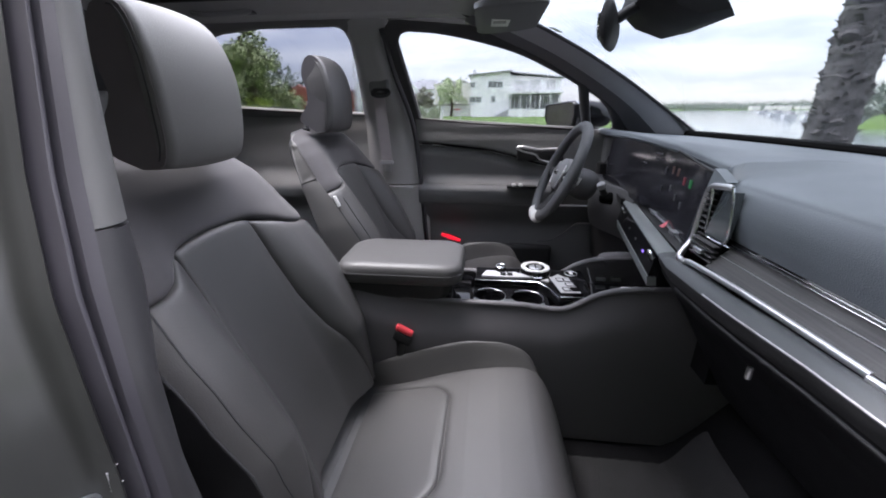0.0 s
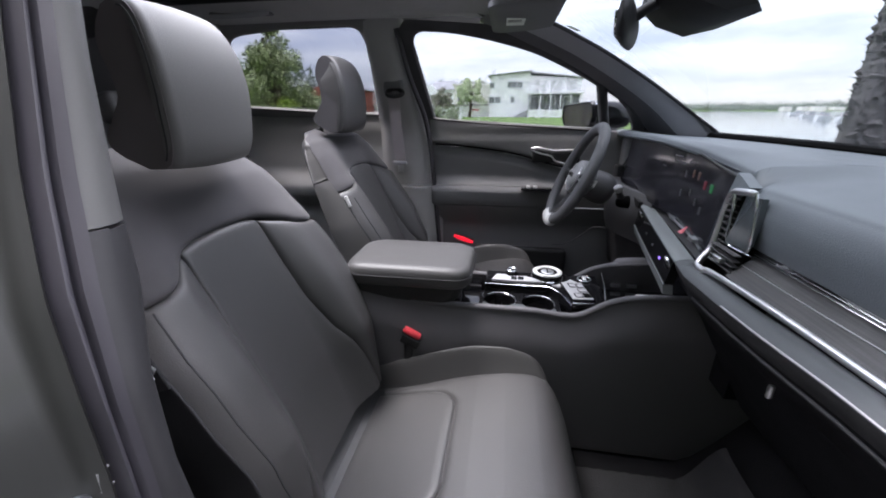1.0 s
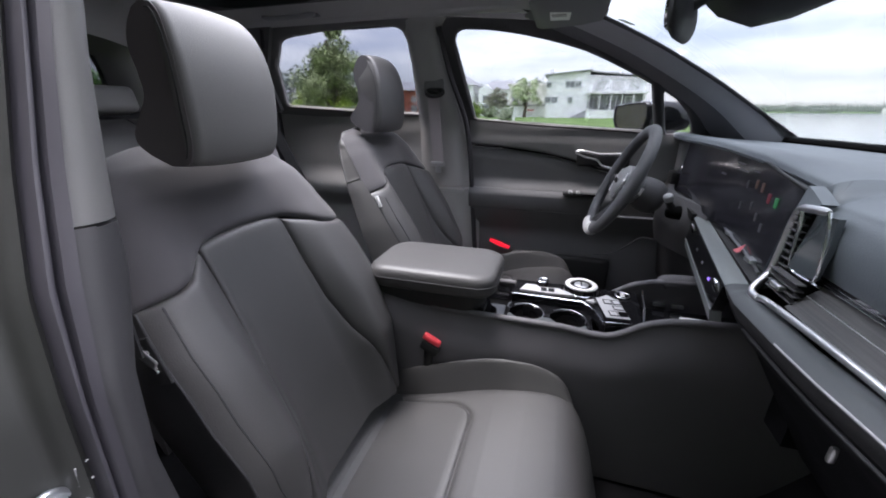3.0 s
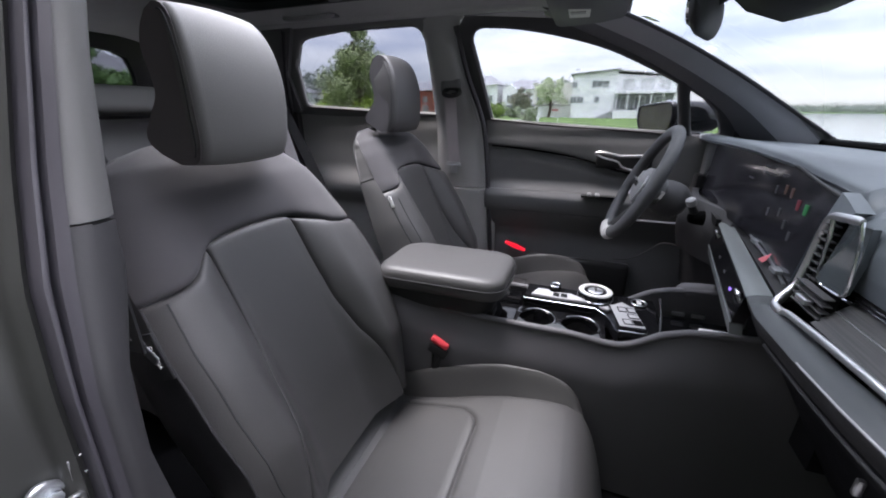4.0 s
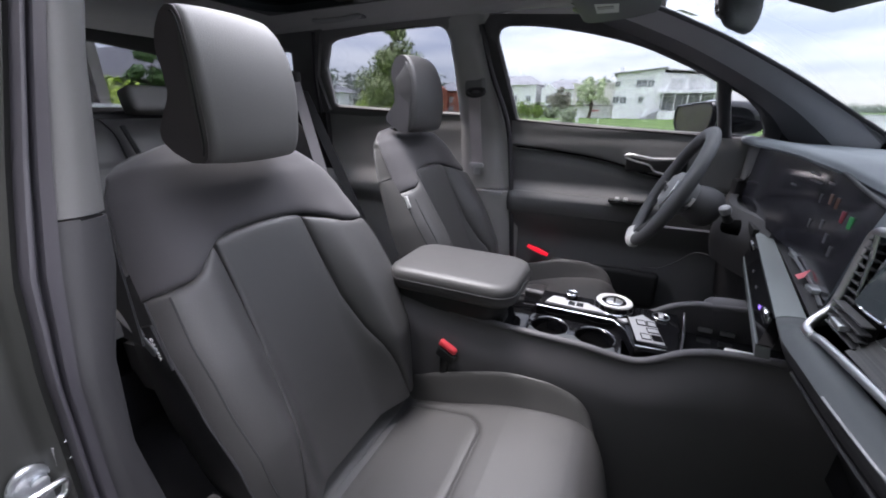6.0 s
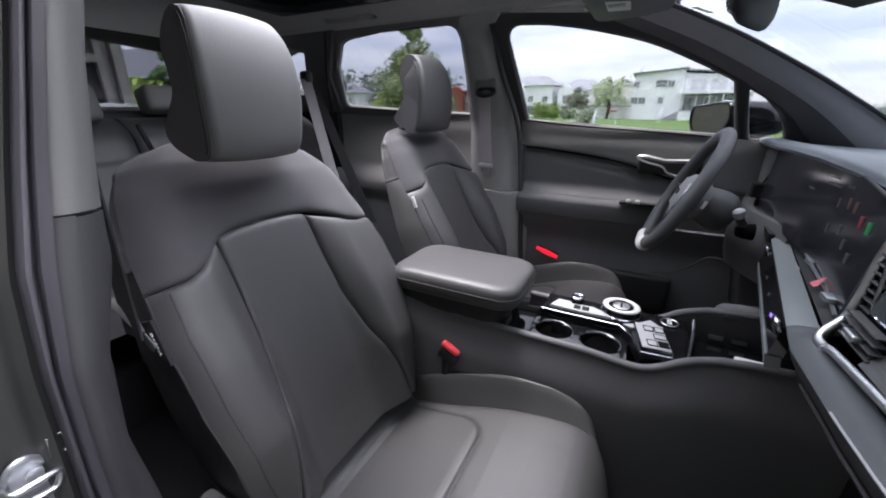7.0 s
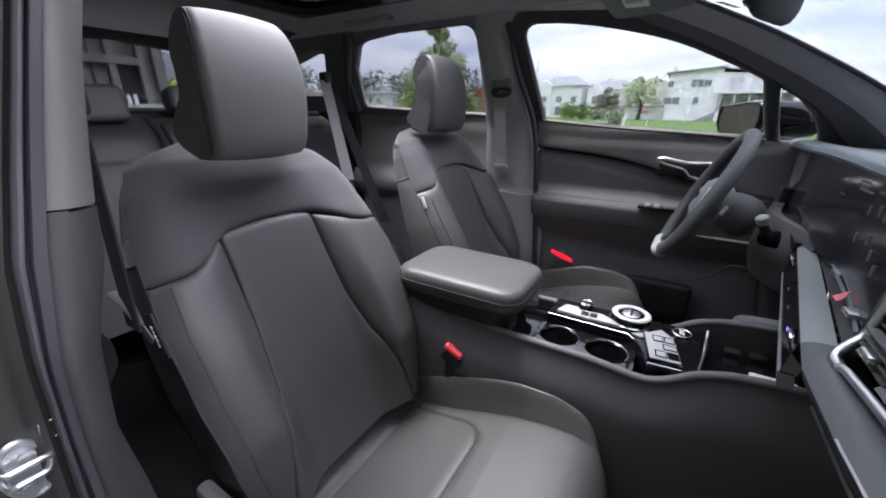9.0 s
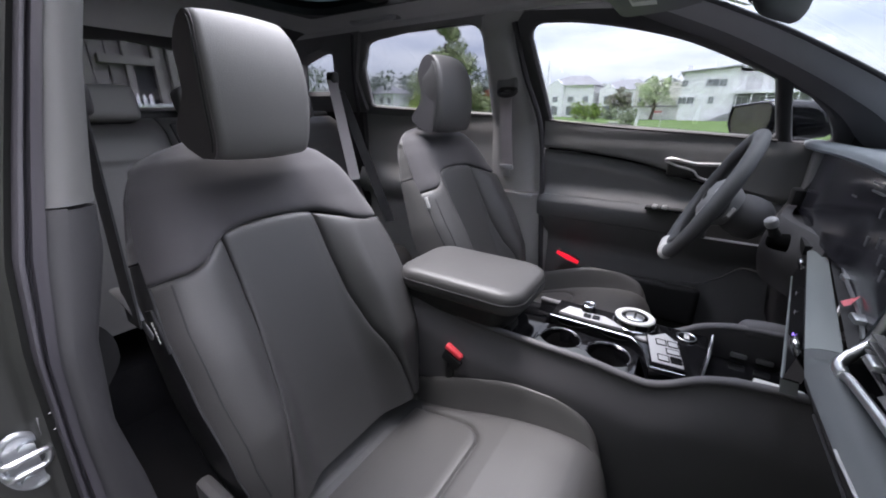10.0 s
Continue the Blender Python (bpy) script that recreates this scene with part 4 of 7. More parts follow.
def make_seat(cy, g, name, label):
    """A front seat; g = 1 when its door side is the driver's side."""
    s = thing(name, label, "car seat", (-0.05, cy, 0.34), "front seats")
    o, up, nn = V(-0.455, cy, 1.03), V(-0.342, 0, 0.94), V(0.94, 0, 0.342)

    def on(a, b, off):
        return o + V(0, a, 0) + b * up + off * nn

    def girth(b, h):
        if h < 0:
            return wide(b, h)
        return wide(b, h) + (0.030 * step(0.10, -0.06, b) if g > 0 else lin(b, [-0.52, -0.36, -0.22, -0.12, -0.03, 0.06, 0.17], [0.020, 0.034, 0.056, 0.056, 0.040, 0.022, 0.0]))

    def depth(a, b):
        w = girth(b, a)
        return lin(b, LB, LV) + lin(b, HB, HV) * step(0.085, 0.175, abs(a)) - (0.058 if a > 0 else 0.042) * min(1, abs(a) / w) ** 9

    def puff(d):
        return -0.008 * math.exp(-max(d, 0) / 0.006) - 0.006 * math.exp(-max(d, 0) / 0.0018)

    def seam(a):
        return lin(abs(a), SA, SB) + (0.024 if g > 0 else 0)
    part("backrest_shell", shell_of_back(on, girth), SHELL, s, "charcoal back and sides")

    def centre(u, v):
        u, v = ease(u), ease(v)
        b = -0.52 + (seam(0.10 * (2 * u - 1)) + 0.52) * v
        c = lin(b, CB, CV)
        a = c * (2 * u - 1)
        return on(a, b, depth(a, b) + puff(min(u, 1 - u) * 2 * c) + puff((1 - v) * 0.5))
    part("backrest_centre", sheet(bmesh.new(), centre, 40, 60, None, nn), LEATHER, s, "smooth grey leather panel")
    bs = -0.01 if g < 0 else 0.026  # seam between the flank and the shoulder
    for h in (1, -1):
        def bolster(u, v, h=h):
            u, v = ease(u), ease(v)
            b = -0.52 + (seam(0.105 + 0.155 * u) + 0.52) * v
            c, w = lin(b, CB, CV), girth(b, h)
            a = c + (w - c) * u
            return on(h * a, b, depth(h * a, b) + puff(u * (w - c)) + puff((1 - v) * 0.5))
        part("backrest_bolster", sheet(bmesh.new(), bolster, 40, 60, None, nn), LEATHER, s, "padded leather side bolster")
        line = []
        for k in range(50):
            b = -0.06 - 0.40 * k / 49
            w = girth(b, h)
            line.append(on(h * w * 0.90, b, depth(h * w * 0.90, b) + 0.0006))
        part("stitching", tube(bmesh.new(), line, 0.0016, 5), SEAM, s, "dark twin stitch line")
        line = []
        for k in range(50):
            b = -0.055 - 0.44 * k / 49
            w = girth(b, h)
            line.append(on(h * w * 0.995, b, depth(h * w * 0.995, b) + 0.001))
        part("piping", tube(bmesh.new(), line, 0.002, 6), SEAM, s, "black piping")
        # Shade on the passenger's door-side flank is put in as near-black colour.
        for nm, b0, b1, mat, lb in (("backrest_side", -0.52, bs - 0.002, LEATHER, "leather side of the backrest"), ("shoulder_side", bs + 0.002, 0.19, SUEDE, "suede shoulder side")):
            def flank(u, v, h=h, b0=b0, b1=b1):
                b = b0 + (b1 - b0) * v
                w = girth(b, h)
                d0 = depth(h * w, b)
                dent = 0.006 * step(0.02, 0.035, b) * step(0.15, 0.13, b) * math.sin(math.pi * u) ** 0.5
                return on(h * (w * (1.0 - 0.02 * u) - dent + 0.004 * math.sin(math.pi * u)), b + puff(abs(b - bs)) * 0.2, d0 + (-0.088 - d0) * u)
            # The driver's inner flank takes the lighter leather, for light from the doorway.
            part(nm, sheet(bmesh.new(), flank, 12, 40, None, (0, h, 0)), NEARBLACK if h == g == -1 and mat is LEATHER else LITLEATHER if h < g else mat, s, lb)
        seamline = [on(h * girth(bs, h) * (1.003 - 0.02 * k / 9), bs, depth(h * girth(bs, h), bs) * (1 - k / 9) - 0.088 * k / 9) for k in range(10)]
        part("side_seam", tube(bmesh.new(), seamline, 0.0018, 5), SEAM, s)

    def yoke(u, v):
        u, v = ease(u), ease(v)
        a0 = 0.262 * (2 * u - 1)
        b = seam(a0) + (0.20 - seam(a0)) * v
        a = girth(b, u - 0.5) * (2 * u - 1)
        return on(a, b, depth(a, b) + puff(v * 0.2) - 0.004 * math.sin(math.pi * u))
    part("backrest_yoke", sheet(bmesh.new(), yoke, 60, 40, None, nn), SUEDE, s, "dark suede upper panel")
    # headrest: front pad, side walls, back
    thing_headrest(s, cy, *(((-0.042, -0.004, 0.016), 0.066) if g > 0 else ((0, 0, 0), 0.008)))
    # cushion
    def cush_w(x):
        return 0.274 * (1 - max(0, (x - 0.06) / 0.205) ** 5) ** 0.4 if x < 0.264 else 0.05

    def line_y(x):
        return lin(x, [-0.34, -0.20, -0.05, 0.10, 0.19, 0.25], [0.224, 0.219, 0.213, 0.213, 0.212, 0.205])

    def cz(x, y):
        z = lin(x, [-0.36, -0.30, -0.275, -0.25, -0.21, -0.12, -0.04, 0.03, 0.10, 0.17, 0.27], [0.535, 0.513, 0.503, 0.499, 0.512, 0.549, 0.580, 0.601, 0.614, 0.622, 0.626])
        z += lin(x, [-0.34, -0.20, 0.0, 0.10, 0.20, 0.27], [0.078, 0.098, 0.090, 0.074, 0.046, 0.0]) * step(0.211, 0.246, abs(y))
        w = max(cush_w(x), 0.06)
        z -= 0.125 * min(1, abs(y) / w) ** 14
        z -= 0.13 * min(1, max(0, (x - 0.02) / 0.242)) ** 7
        return z + (0.022 if g > 0 else 0)  # the driver's cushion is set higher

    def inset(x, y):
        """Signed distance to the inset panel, square at its back and rounded in front."""
        r, hy = 0.06, lin(x, [-0.25, -0.04], [0.205, 0.160])
        dx, dy = abs(x + 0.158) - 0.14 + r, abs(y) - hy + r
        return math.hypot(max(dx, 0), max(dy, 0)) + min(max(dx, dy), 0) - r

    def cush(region):
        def fn(u, v):
            if region == "rear":
                x = -0.345 + 0.093 * u
                y = 0.226 * (2 * v - 1)
                d = min(-0.252 - x + 0.001, 0.226 - abs(y))
                return V(x, cy + y, cz(x, y) + puff(d) + 0.003 * math.sin(math.pi * u))
            if region == "mid":
                x = -0.252 + (0.263 + 0.252) * u
                w = min(line_y(x), cush_w(x))
                y = w * (2 * v - 1)
                d = min(w - abs(y) if x < 0.20 else 0.02, x + 0.252, abs(inset(x, y)))
                return V(x, cy + y, cz(x, y) + puff(d) * 0.8)
            x = -0.345 + 0.60 * u
            a, b = line_y(x), max(cush_w(x), line_y(x) + 0.001)
            y = a + (b - a) * ease(v)
            d = (y - a) if x < 0.20 else 0.02
            return V(x, cy + region * y, cz(x, y) + puff(d) * 0.8)
        return fn
    part("cushion_rear", sheet(bmesh.new(), cush("rear"), 24, 40, None, (0, 0, 1)), LEATHER, s, "leather strip at the cushion's back")
    part("cushion_centre", sheet(bmesh.new(), cush("mid"), 230, 170, None, (0, 0, 1)), LEATHER, s, "leather cushion with a stitched inset")
    for h in (1, -1):
        part("cushion_bolster", sheet(bmesh.new(), cush(h), 60, 24, None, (0, 0, 1)), LEATHER, s, "raised leather cushion side")
        pl = [V(x, cy + h * (cush_w(x) * 0.915), cz(x, cush_w(x) * 0.915) + 0.0008) for x in lsp(-0.22, 0.17, 40)]
        part("cushion_stitching", tube(bmesh.new(), pl, 0.0016, 5), SEAM, s)
    rings = []
    for k, (z, sc) in enumerate(((0.500, 0.975), (0.46, 1.0), (0.42, 0.97), (0.38, 0.90))):
        pts = [(x, cush_w(x) * sc) for x in (-0.34, -0.2, -0.1, 0.0, 0.06, 0.11, 0.15, 0.18, 0.215, 0.235, 0.250, 0.262)]
        ring = [(x * (sc if x > 0 else 1) - (0.02 if z < 0.5 and x > 0 else 0), cy + y, z) for x, y in pts] + [(x * (sc if x > 0 else 1) - (0.02 if z < 0.5 and x > 0 else 0), cy - y, z) for x, y in pts[::-1]]
        rings.append(ring)
    part("cushion_base", loft(bmesh.new(), rings), SHELL, s, "charcoal cushion sides")
    part("seat_frame", box(bmesh.new(), (-0.03, cy, 0.365), (0.42, 0.40, 0.05), 0.01), DARK, s, "black seat rails")
    # hinge cover where back and cushion meet
    part("hinge_cover", box(bmesh.new(), (-0.305, cy - g * 0.246, 0.530), (0.06, 0.035, 0.08), 0.015), SHELL, s, "charcoal hinge cover")
    part("hinge_cover", box(bmesh.new(), (-0.30, cy + g * 0.262, 0.56), (0.16, 0.03, 0.14), 0.015), SHELL, s, "charcoal hinge cover")
    # airbag label on the door side of the backrest
    bl = -0.124 if g < 0 else -0.118
    t = on(g * (girth(bl, g) + (0.0045 if g < 0 else 0.001)), bl, 0.012 if g < 0 else -0.062)
    tag = part("airbag_label", box(bmesh.new(), t, (0.030, 0.004, 0.075), 0.001, 1, Euler((0, radians(-20), 0)).to_matrix()), DARK, s, "black cloth label")
    rot = Matrix(((-0.342, 0.94 * -g, 0, 0), (0, 0, g, 0), (0.94, 0.342 * -g, 0, 0), (0, 0, 0, 1)))
    lettering("label_text", "AIRBAG", 0.011, Matrix.Translation(t + V(0, g * 0.0024, 0)) @ rot, WHITE, tag, "white lettering")
    if g > 0:
        k = on(-(girth(-0.062, -1) * 0.998 + 0.0035), -0.062, 0.012)
        part("maker_tag", box(bmesh.new(), k, (0.010, 0.005, 0.036), 0.001, 1, Euler((0, radians(-20), 0)).to_matrix()), WHITE, s, "small white cloth tag")
    return s


def shell_of_back(on, girth):
    bs = lsp(-0.54, 0.10, 14) + [0.125, 0.15, 0.17, 0.185, 0.197]
    rings = []
    for off, sc in ((-0.080, 0.975), (-0.094, 0.95), (-0.106, 0.84), (-0.118, 0.64), (-0.124, 0.45)):
        left = [on(-girth(b, -1) * sc, b * (1 if b < 0 else 0.97), off - 0.01 * step(0.05, 0.2, b)) for b in bs]
        right = [on(girth(b, 1) * sc, b * (1 if b < 0 else 0.97), off - 0.01 * step(0.05, 0.2, b)) for b in bs[::-1]]
        rings.append(left + right)
    return loft(bmesh.new(), rings)


def thing_headrest(s, cy, shift=(0, 0, 0), strip=0.040):
    """Headrest: a leather front pad curved in section, between dark side walls, on two steel posts."""
    front = spline([(-0.470, 1.160), (-0.440, 1.163), (-0.424, 1.192), (-0.418, 1.24), (-0.417, 1.29), (-0.424, 1.338), (-0.440, 1.380), (-0.464, 1.405), (-0.492, 1.410)], 40)

    off = Vector(shift)

    def half(z):
        return lin(z, [1.16, 1.20, 1.25, 1.30, 1.35, 1.38, 1.41], [0.097, 0.099, 0.102, 0.102, 0.098, 0.092, 0.084] if cy < 0 else [0.112, 0.111, 0.109, 0.106, 0.100, 0.094, 0.086])

    def pad(u, v):
        """The face and its wrap round the sides: flat, a rounded edge, then a strip going back."""
        q = front[round(v * 39)]
        w, r = half(q[1]), 0.016 if cy > 0 else 0.012 + 0.008 * (1 - v)
        d = abs(2 * u - 1) * (w - r + 1.571 * r + strip)
        if d < w - r:
            y, back = d, 0.004 * (d / (w - r)) ** 2
        elif d < w - r + 1.571 * r:
            th = (d - w + r) / r
            y, back = w - r + r * math.sin(th), 0.004 + r * (1 - math.cos(th))
        else:
            y, back = w + 0.001, 0.004 + r + d - (w - r + 1.571 * r)
        i = round(v * 39)
        t = front[min(i + 1, 39)] - front[max(i - 1, 0)]
        inward = V(-t[1], 0, t[0]).normalized()
        deep = 0.016 + (back - 0.016) * max(0, math.sin(math.pi * v)) ** 0.7 if back > 0.016 else back
        return V(q[0], cy + 0.004 + math.copysign(y, 2 * u - 1), q[1]) + inward * deep + off
    # Weaker light on the driver's headrest is put in by the darker leather.
    hp = part("headrest_front", sheet(bmesh.new(), pad, 72, 39, None, (1, 0, 0)), LITLEATHER if cy < 0 else LEATHER, s, "grey leather headrest face", 60)
    prof = [(q[0], q[1]) for q in front[::2]] + [(q[0], q[1]) for q in spline([(-0.502, 1.399), (-0.513, 1.37), (-0.512, 1.335), (-0.496, 1.295), (-0.490, 1.265), (-0.505, 1.235), (-0.522, 1.215), (-0.522, 1.195), (-0.50, 1.178)], 24)]
    rings = []
    for k in range(17):
        t = -1 + 2 * k / 16
        e = abs(t) ** 6
        cx, cz = -0.47, 1.29
        rings.append([off + V(cx + (x - cx) * (0.955 - 0.03 * e) - 0.008, cy + 0.004 + t * (half(z) * 0.985 + 0.016 * step(-0.44, -0.50, x) * step(1.31, 1.23, z)), cz + (z - cz) * (0.985 - 0.03 * e)) for x, z in prof])
    # Passenger's headrest sides use the lightened suede, the driver's the plain one.
    part("headrest_body", loft(bmesh.new(), rings), LITSUEDE if cy < 0 else SUEDE, s, "dark suede headrest sides and back")
    for h in (1, -1):
        ln = [pad(0.5 + h * 0.495 * 0.119 / (0.119 + strip), v) + V(0.0008, h * 0.0008, 0.0004) for v in lsp(0.06, 0.95, 40)]
        part("headrest_stitching", tube(bmesh.new(), ln, 0.0012, 5), SEAM, s)
        part("headrest_post", tube(bmesh.new(), [((-0.588 if cy > 0 else -0.505), cy + h * (0.055 if cy > 0 else 0.06), 1.15 if cy > 0 else 1.20), ((-0.570 if cy > 0 else -0.500), cy + h * (0.055 if cy > 0 else 0.06), 1.28)], 0.0065, 10), CHROME, s, "chrome post")
        if cy > 0:
            part("post_guide", tube(bmesh.new(), [(-0.590, cy + h * 0.055, 1.165), (-0.588, cy + h * 0.055, 1.192)], [0.016, 0.013], 12), DARK, s, "black post guide")
    return hp


# Lighter copy of the seat leather, used where more light falls.
LITLEATHER = material("lit_grey_leather", (0.136, 0.132, 0.128), 0.55, spec=0.45, grain=0.22, grain_scale=420, cell=True, vary=0.07, vary_scale=9)
# Copy of the dark suede, lightened to make up for missing light.
LITSUEDE = material("lit_suede", (0.135, 0.121, 0.124), 0.9, spec=0.2, sheen=0.1, grain=0.25, grain_scale=1500, vary=0.12)


def make_rear_bench():
    s = thing("rear_bench", "dark grey rear bench with folding backs", "bench seat", (-1.1, 0, 0.45))
    def back(y0, y1):
        def fn(u, v):
            z = 0.60 + 0.62 * v
            y = y0 + (y1 - y0) * u
            x = -1.12 - 0.23 * v - 0.07 * max(0, (v - 0.85) / 0.15) ** 3
            e = min(u, 1 - u) * (y1 - y0)
            return V(x - 0.02 * math.exp(-e / 0.02) - 0.012 * math.exp(-abs(v - 0.76) / 0.012), y, z)
        return sheet(bmesh.new(), fn, 40, 60, (-0.10, 0, -0.02))
    part("backrest", back(-0.66, -0.175), LEATHER, s, "grey leather folding back")
    part("centre_back", back(-0.17, 0.13), LEATHER, s, "centre back with armrest")
    part("backrest", back(0.135, 0.66), LEATHER, s, "grey leather folding back")
    part("cushion", sheet(bmesh.new(), lambda u, v: V(-1.16 + 0.30 * u, -0.40 + 1.04 * v, 0.56 + 0.04 * u - 0.16 * u ** 8), 30, 40, (0, 0, -0.16)), LEATHER, s, "grey leather bench cushion")
    for y, w, z in ((-0.350, 0.225, 1.262), (0.012, 0.235, 1.280), (0.37, 0.225, 1.262)):
        # lighter leather copy again, for the light on these headrests
        part("headrest", box(bmesh.new(), (-1.385, y, z), (0.09, w, 0.112 if abs(y) > 0.1 else 0.088), 0.026, 4, Euler((0, radians(-14), 0)).to_matrix()), LITLEATHER, s, "low leather headrest")
    line = spline([(-1.305, -0.17, 1.20), (-1.25, -0.155, 1.06), (-1.19, -0.15, 0.90)], 16)
    part("belt_guide", tube(bmesh.new(), line, 0.008, 6), BLACKWEB, s)


def make_cabin_rear():
    # C-pillar linings, quarter panes, tailgate with its window
    for g in (1, -1):
        p = thing("c_pillar", "dark rear pillar trim with small quarter window", "pillar trim", (-1.5, g * 0.7, 0.6))
        out = [(-1.20, 1.24), (-1.205, 1.40), (-1.10, 1.575), (-1.08, 1.60), (-1.70, 1.57), (-1.92, 1.40), (-1.95, 1.20)]
        part("upper_trim", window_panel(bmesh.new(), out, C_WIN, lambda x, z, d=0.0, g=g: lean(g)(x, z, d - 0.02), 0.06, 96, 0.02), DOORDARK, p, "dark pillar lining")
        w = part("quarter_window", prism(bmesh.new(), [lean(g)(x, z, 0.03) for x, z in C_WIN], (0, g * 0.004, 0)), TINT, p, "grey privacy glass")
        w.visible_shadow = False
        part("side_lining", sheet(bmesh.new(), lambda u, v, g=g: V(-2.0 + 0.78 * u, g * (0.72 - 0.03 * v), 0.45 + 0.79 * v), 12, 12, (0, g * 0.03, 0)), DARK, p, "black boot lining")
        part("door_seal", tube(bmesh.new(), spline([lean(g)(-1.14, 1.57, -0.02), lean(g)(-1.21, 1.40, -0.025), lean(g)(-1.255, 1.22, -0.03)], 20), 0.010, 6), RUBBER, p)
    t = thing("tailgate", "dark tailgate lining with tinted rear window", "tailgate", (-2.02, 0, 0.6))
    win = [(-0.54, 1.30), (-0.50, 1.262), (0.0, 1.256), (0.42, 1.262), (0.50, 1.30), (0.475, 1.42), (0.43, 1.50), (0.0, 1.535), (-0.43, 1.50), (-0.49, 1.42)]
    out = [(-0.80, 1.18), (0.80, 1.18), (0.76, 1.61), (-0.76, 1.61)]
    part("upper_lining", window_panel(bmesh.new(), out, win, lambda y, z, d: V(-2.02 - d + 0.35 * (z - 1.3), y, z), 0.05, 80, 0.01), DARK, t, "black window surround")
    w = part("rear_window", prism(bmesh.new(), [(-2.04 + 0.35 * (z - 1.3), y, z) for y, z in win], (-0.004, 0, 0)), TINT, t, "tinted rear pane")
    w.visible_shadow = False
    part("lower_lining", sheet(bmesh.new(), lambda u, v: V(-2.06 + 0.02 * v, -0.74 + 1.48 * u, 0.45 + 0.74 * v), 8, 8, (-0.04, 0, 0)), DARK, t)
    cv = thing("cargo_cover", "pale grey cargo cover behind the rear bench", "cargo cover", (-1.7, 0, 1.2))
    part("blind", sheet(bmesh.new(), lambda u, v: V(-1.96 + 0.50 * u, -0.66 + 1.32 * v, 1.222 + 0.012 * math.sin(math.pi * v)), 8, 20, (0, 0, -0.004)), GREY, cv, "pale woven blind")
    part("roller", tube(bmesh.new(), [(-1.475, -0.66, 1.222), (-1.475, 0.66, 1.222)], 0.022, 12), DARK, cv, "black roller tube")
    # rear outer belt from the pillar
    b = thing("seat_belt", "grey rear seat belt from the rear pillar anchor", "seat belt", (-1.2, 0.45, 0.8), "rear seat belts")
    part("anchor_cover", box(bmesh.new(), (-1.20, 0.490, 1.385), (0.05, 0.045, 0.055), 0.018, 3), DARK, b, "black anchor cover")
    def web(u, v):
        q = V(-1.19, 0.475, 1.377).lerp(V(-0.945, 0.335, 0.97), v)
        return q + V(0.016 * (u - 0.5), 0.045 * (u - 0.5), 0)
    part("webbing", sheet(bmesh.new(), web, 4, 16, (0.002, 0.0, 0)), WEB, b, "grey woven strap")
    def web3(u, v):
        q = V(-1.17, 0.50, 1.33).lerp(V(-0.83, 0.42, 0.78), v)
        return q + V(0.03 * (u - 0.5), 0.03 * (u - 0.5), 0)
    part("return_webbing", sheet(bmesh.new(), web3, 4, 16, (0.002, 0, 0)), BLACKWEB, b, "dark strap")


# ---- dashboard, console and wheel ----
def chrome_z(y):
    return lin(y, [-0.80, -0.67, -0.50, -0.31, -0.262], [0.994, 0.990, 0.983, 0.979, 0.972])


GLOVE = material("black_glovebox_plastic", (0.006, 0.006, 0.007), 0.6, spec=0.15, grain=0.3, grain_scale=700, cell=True)


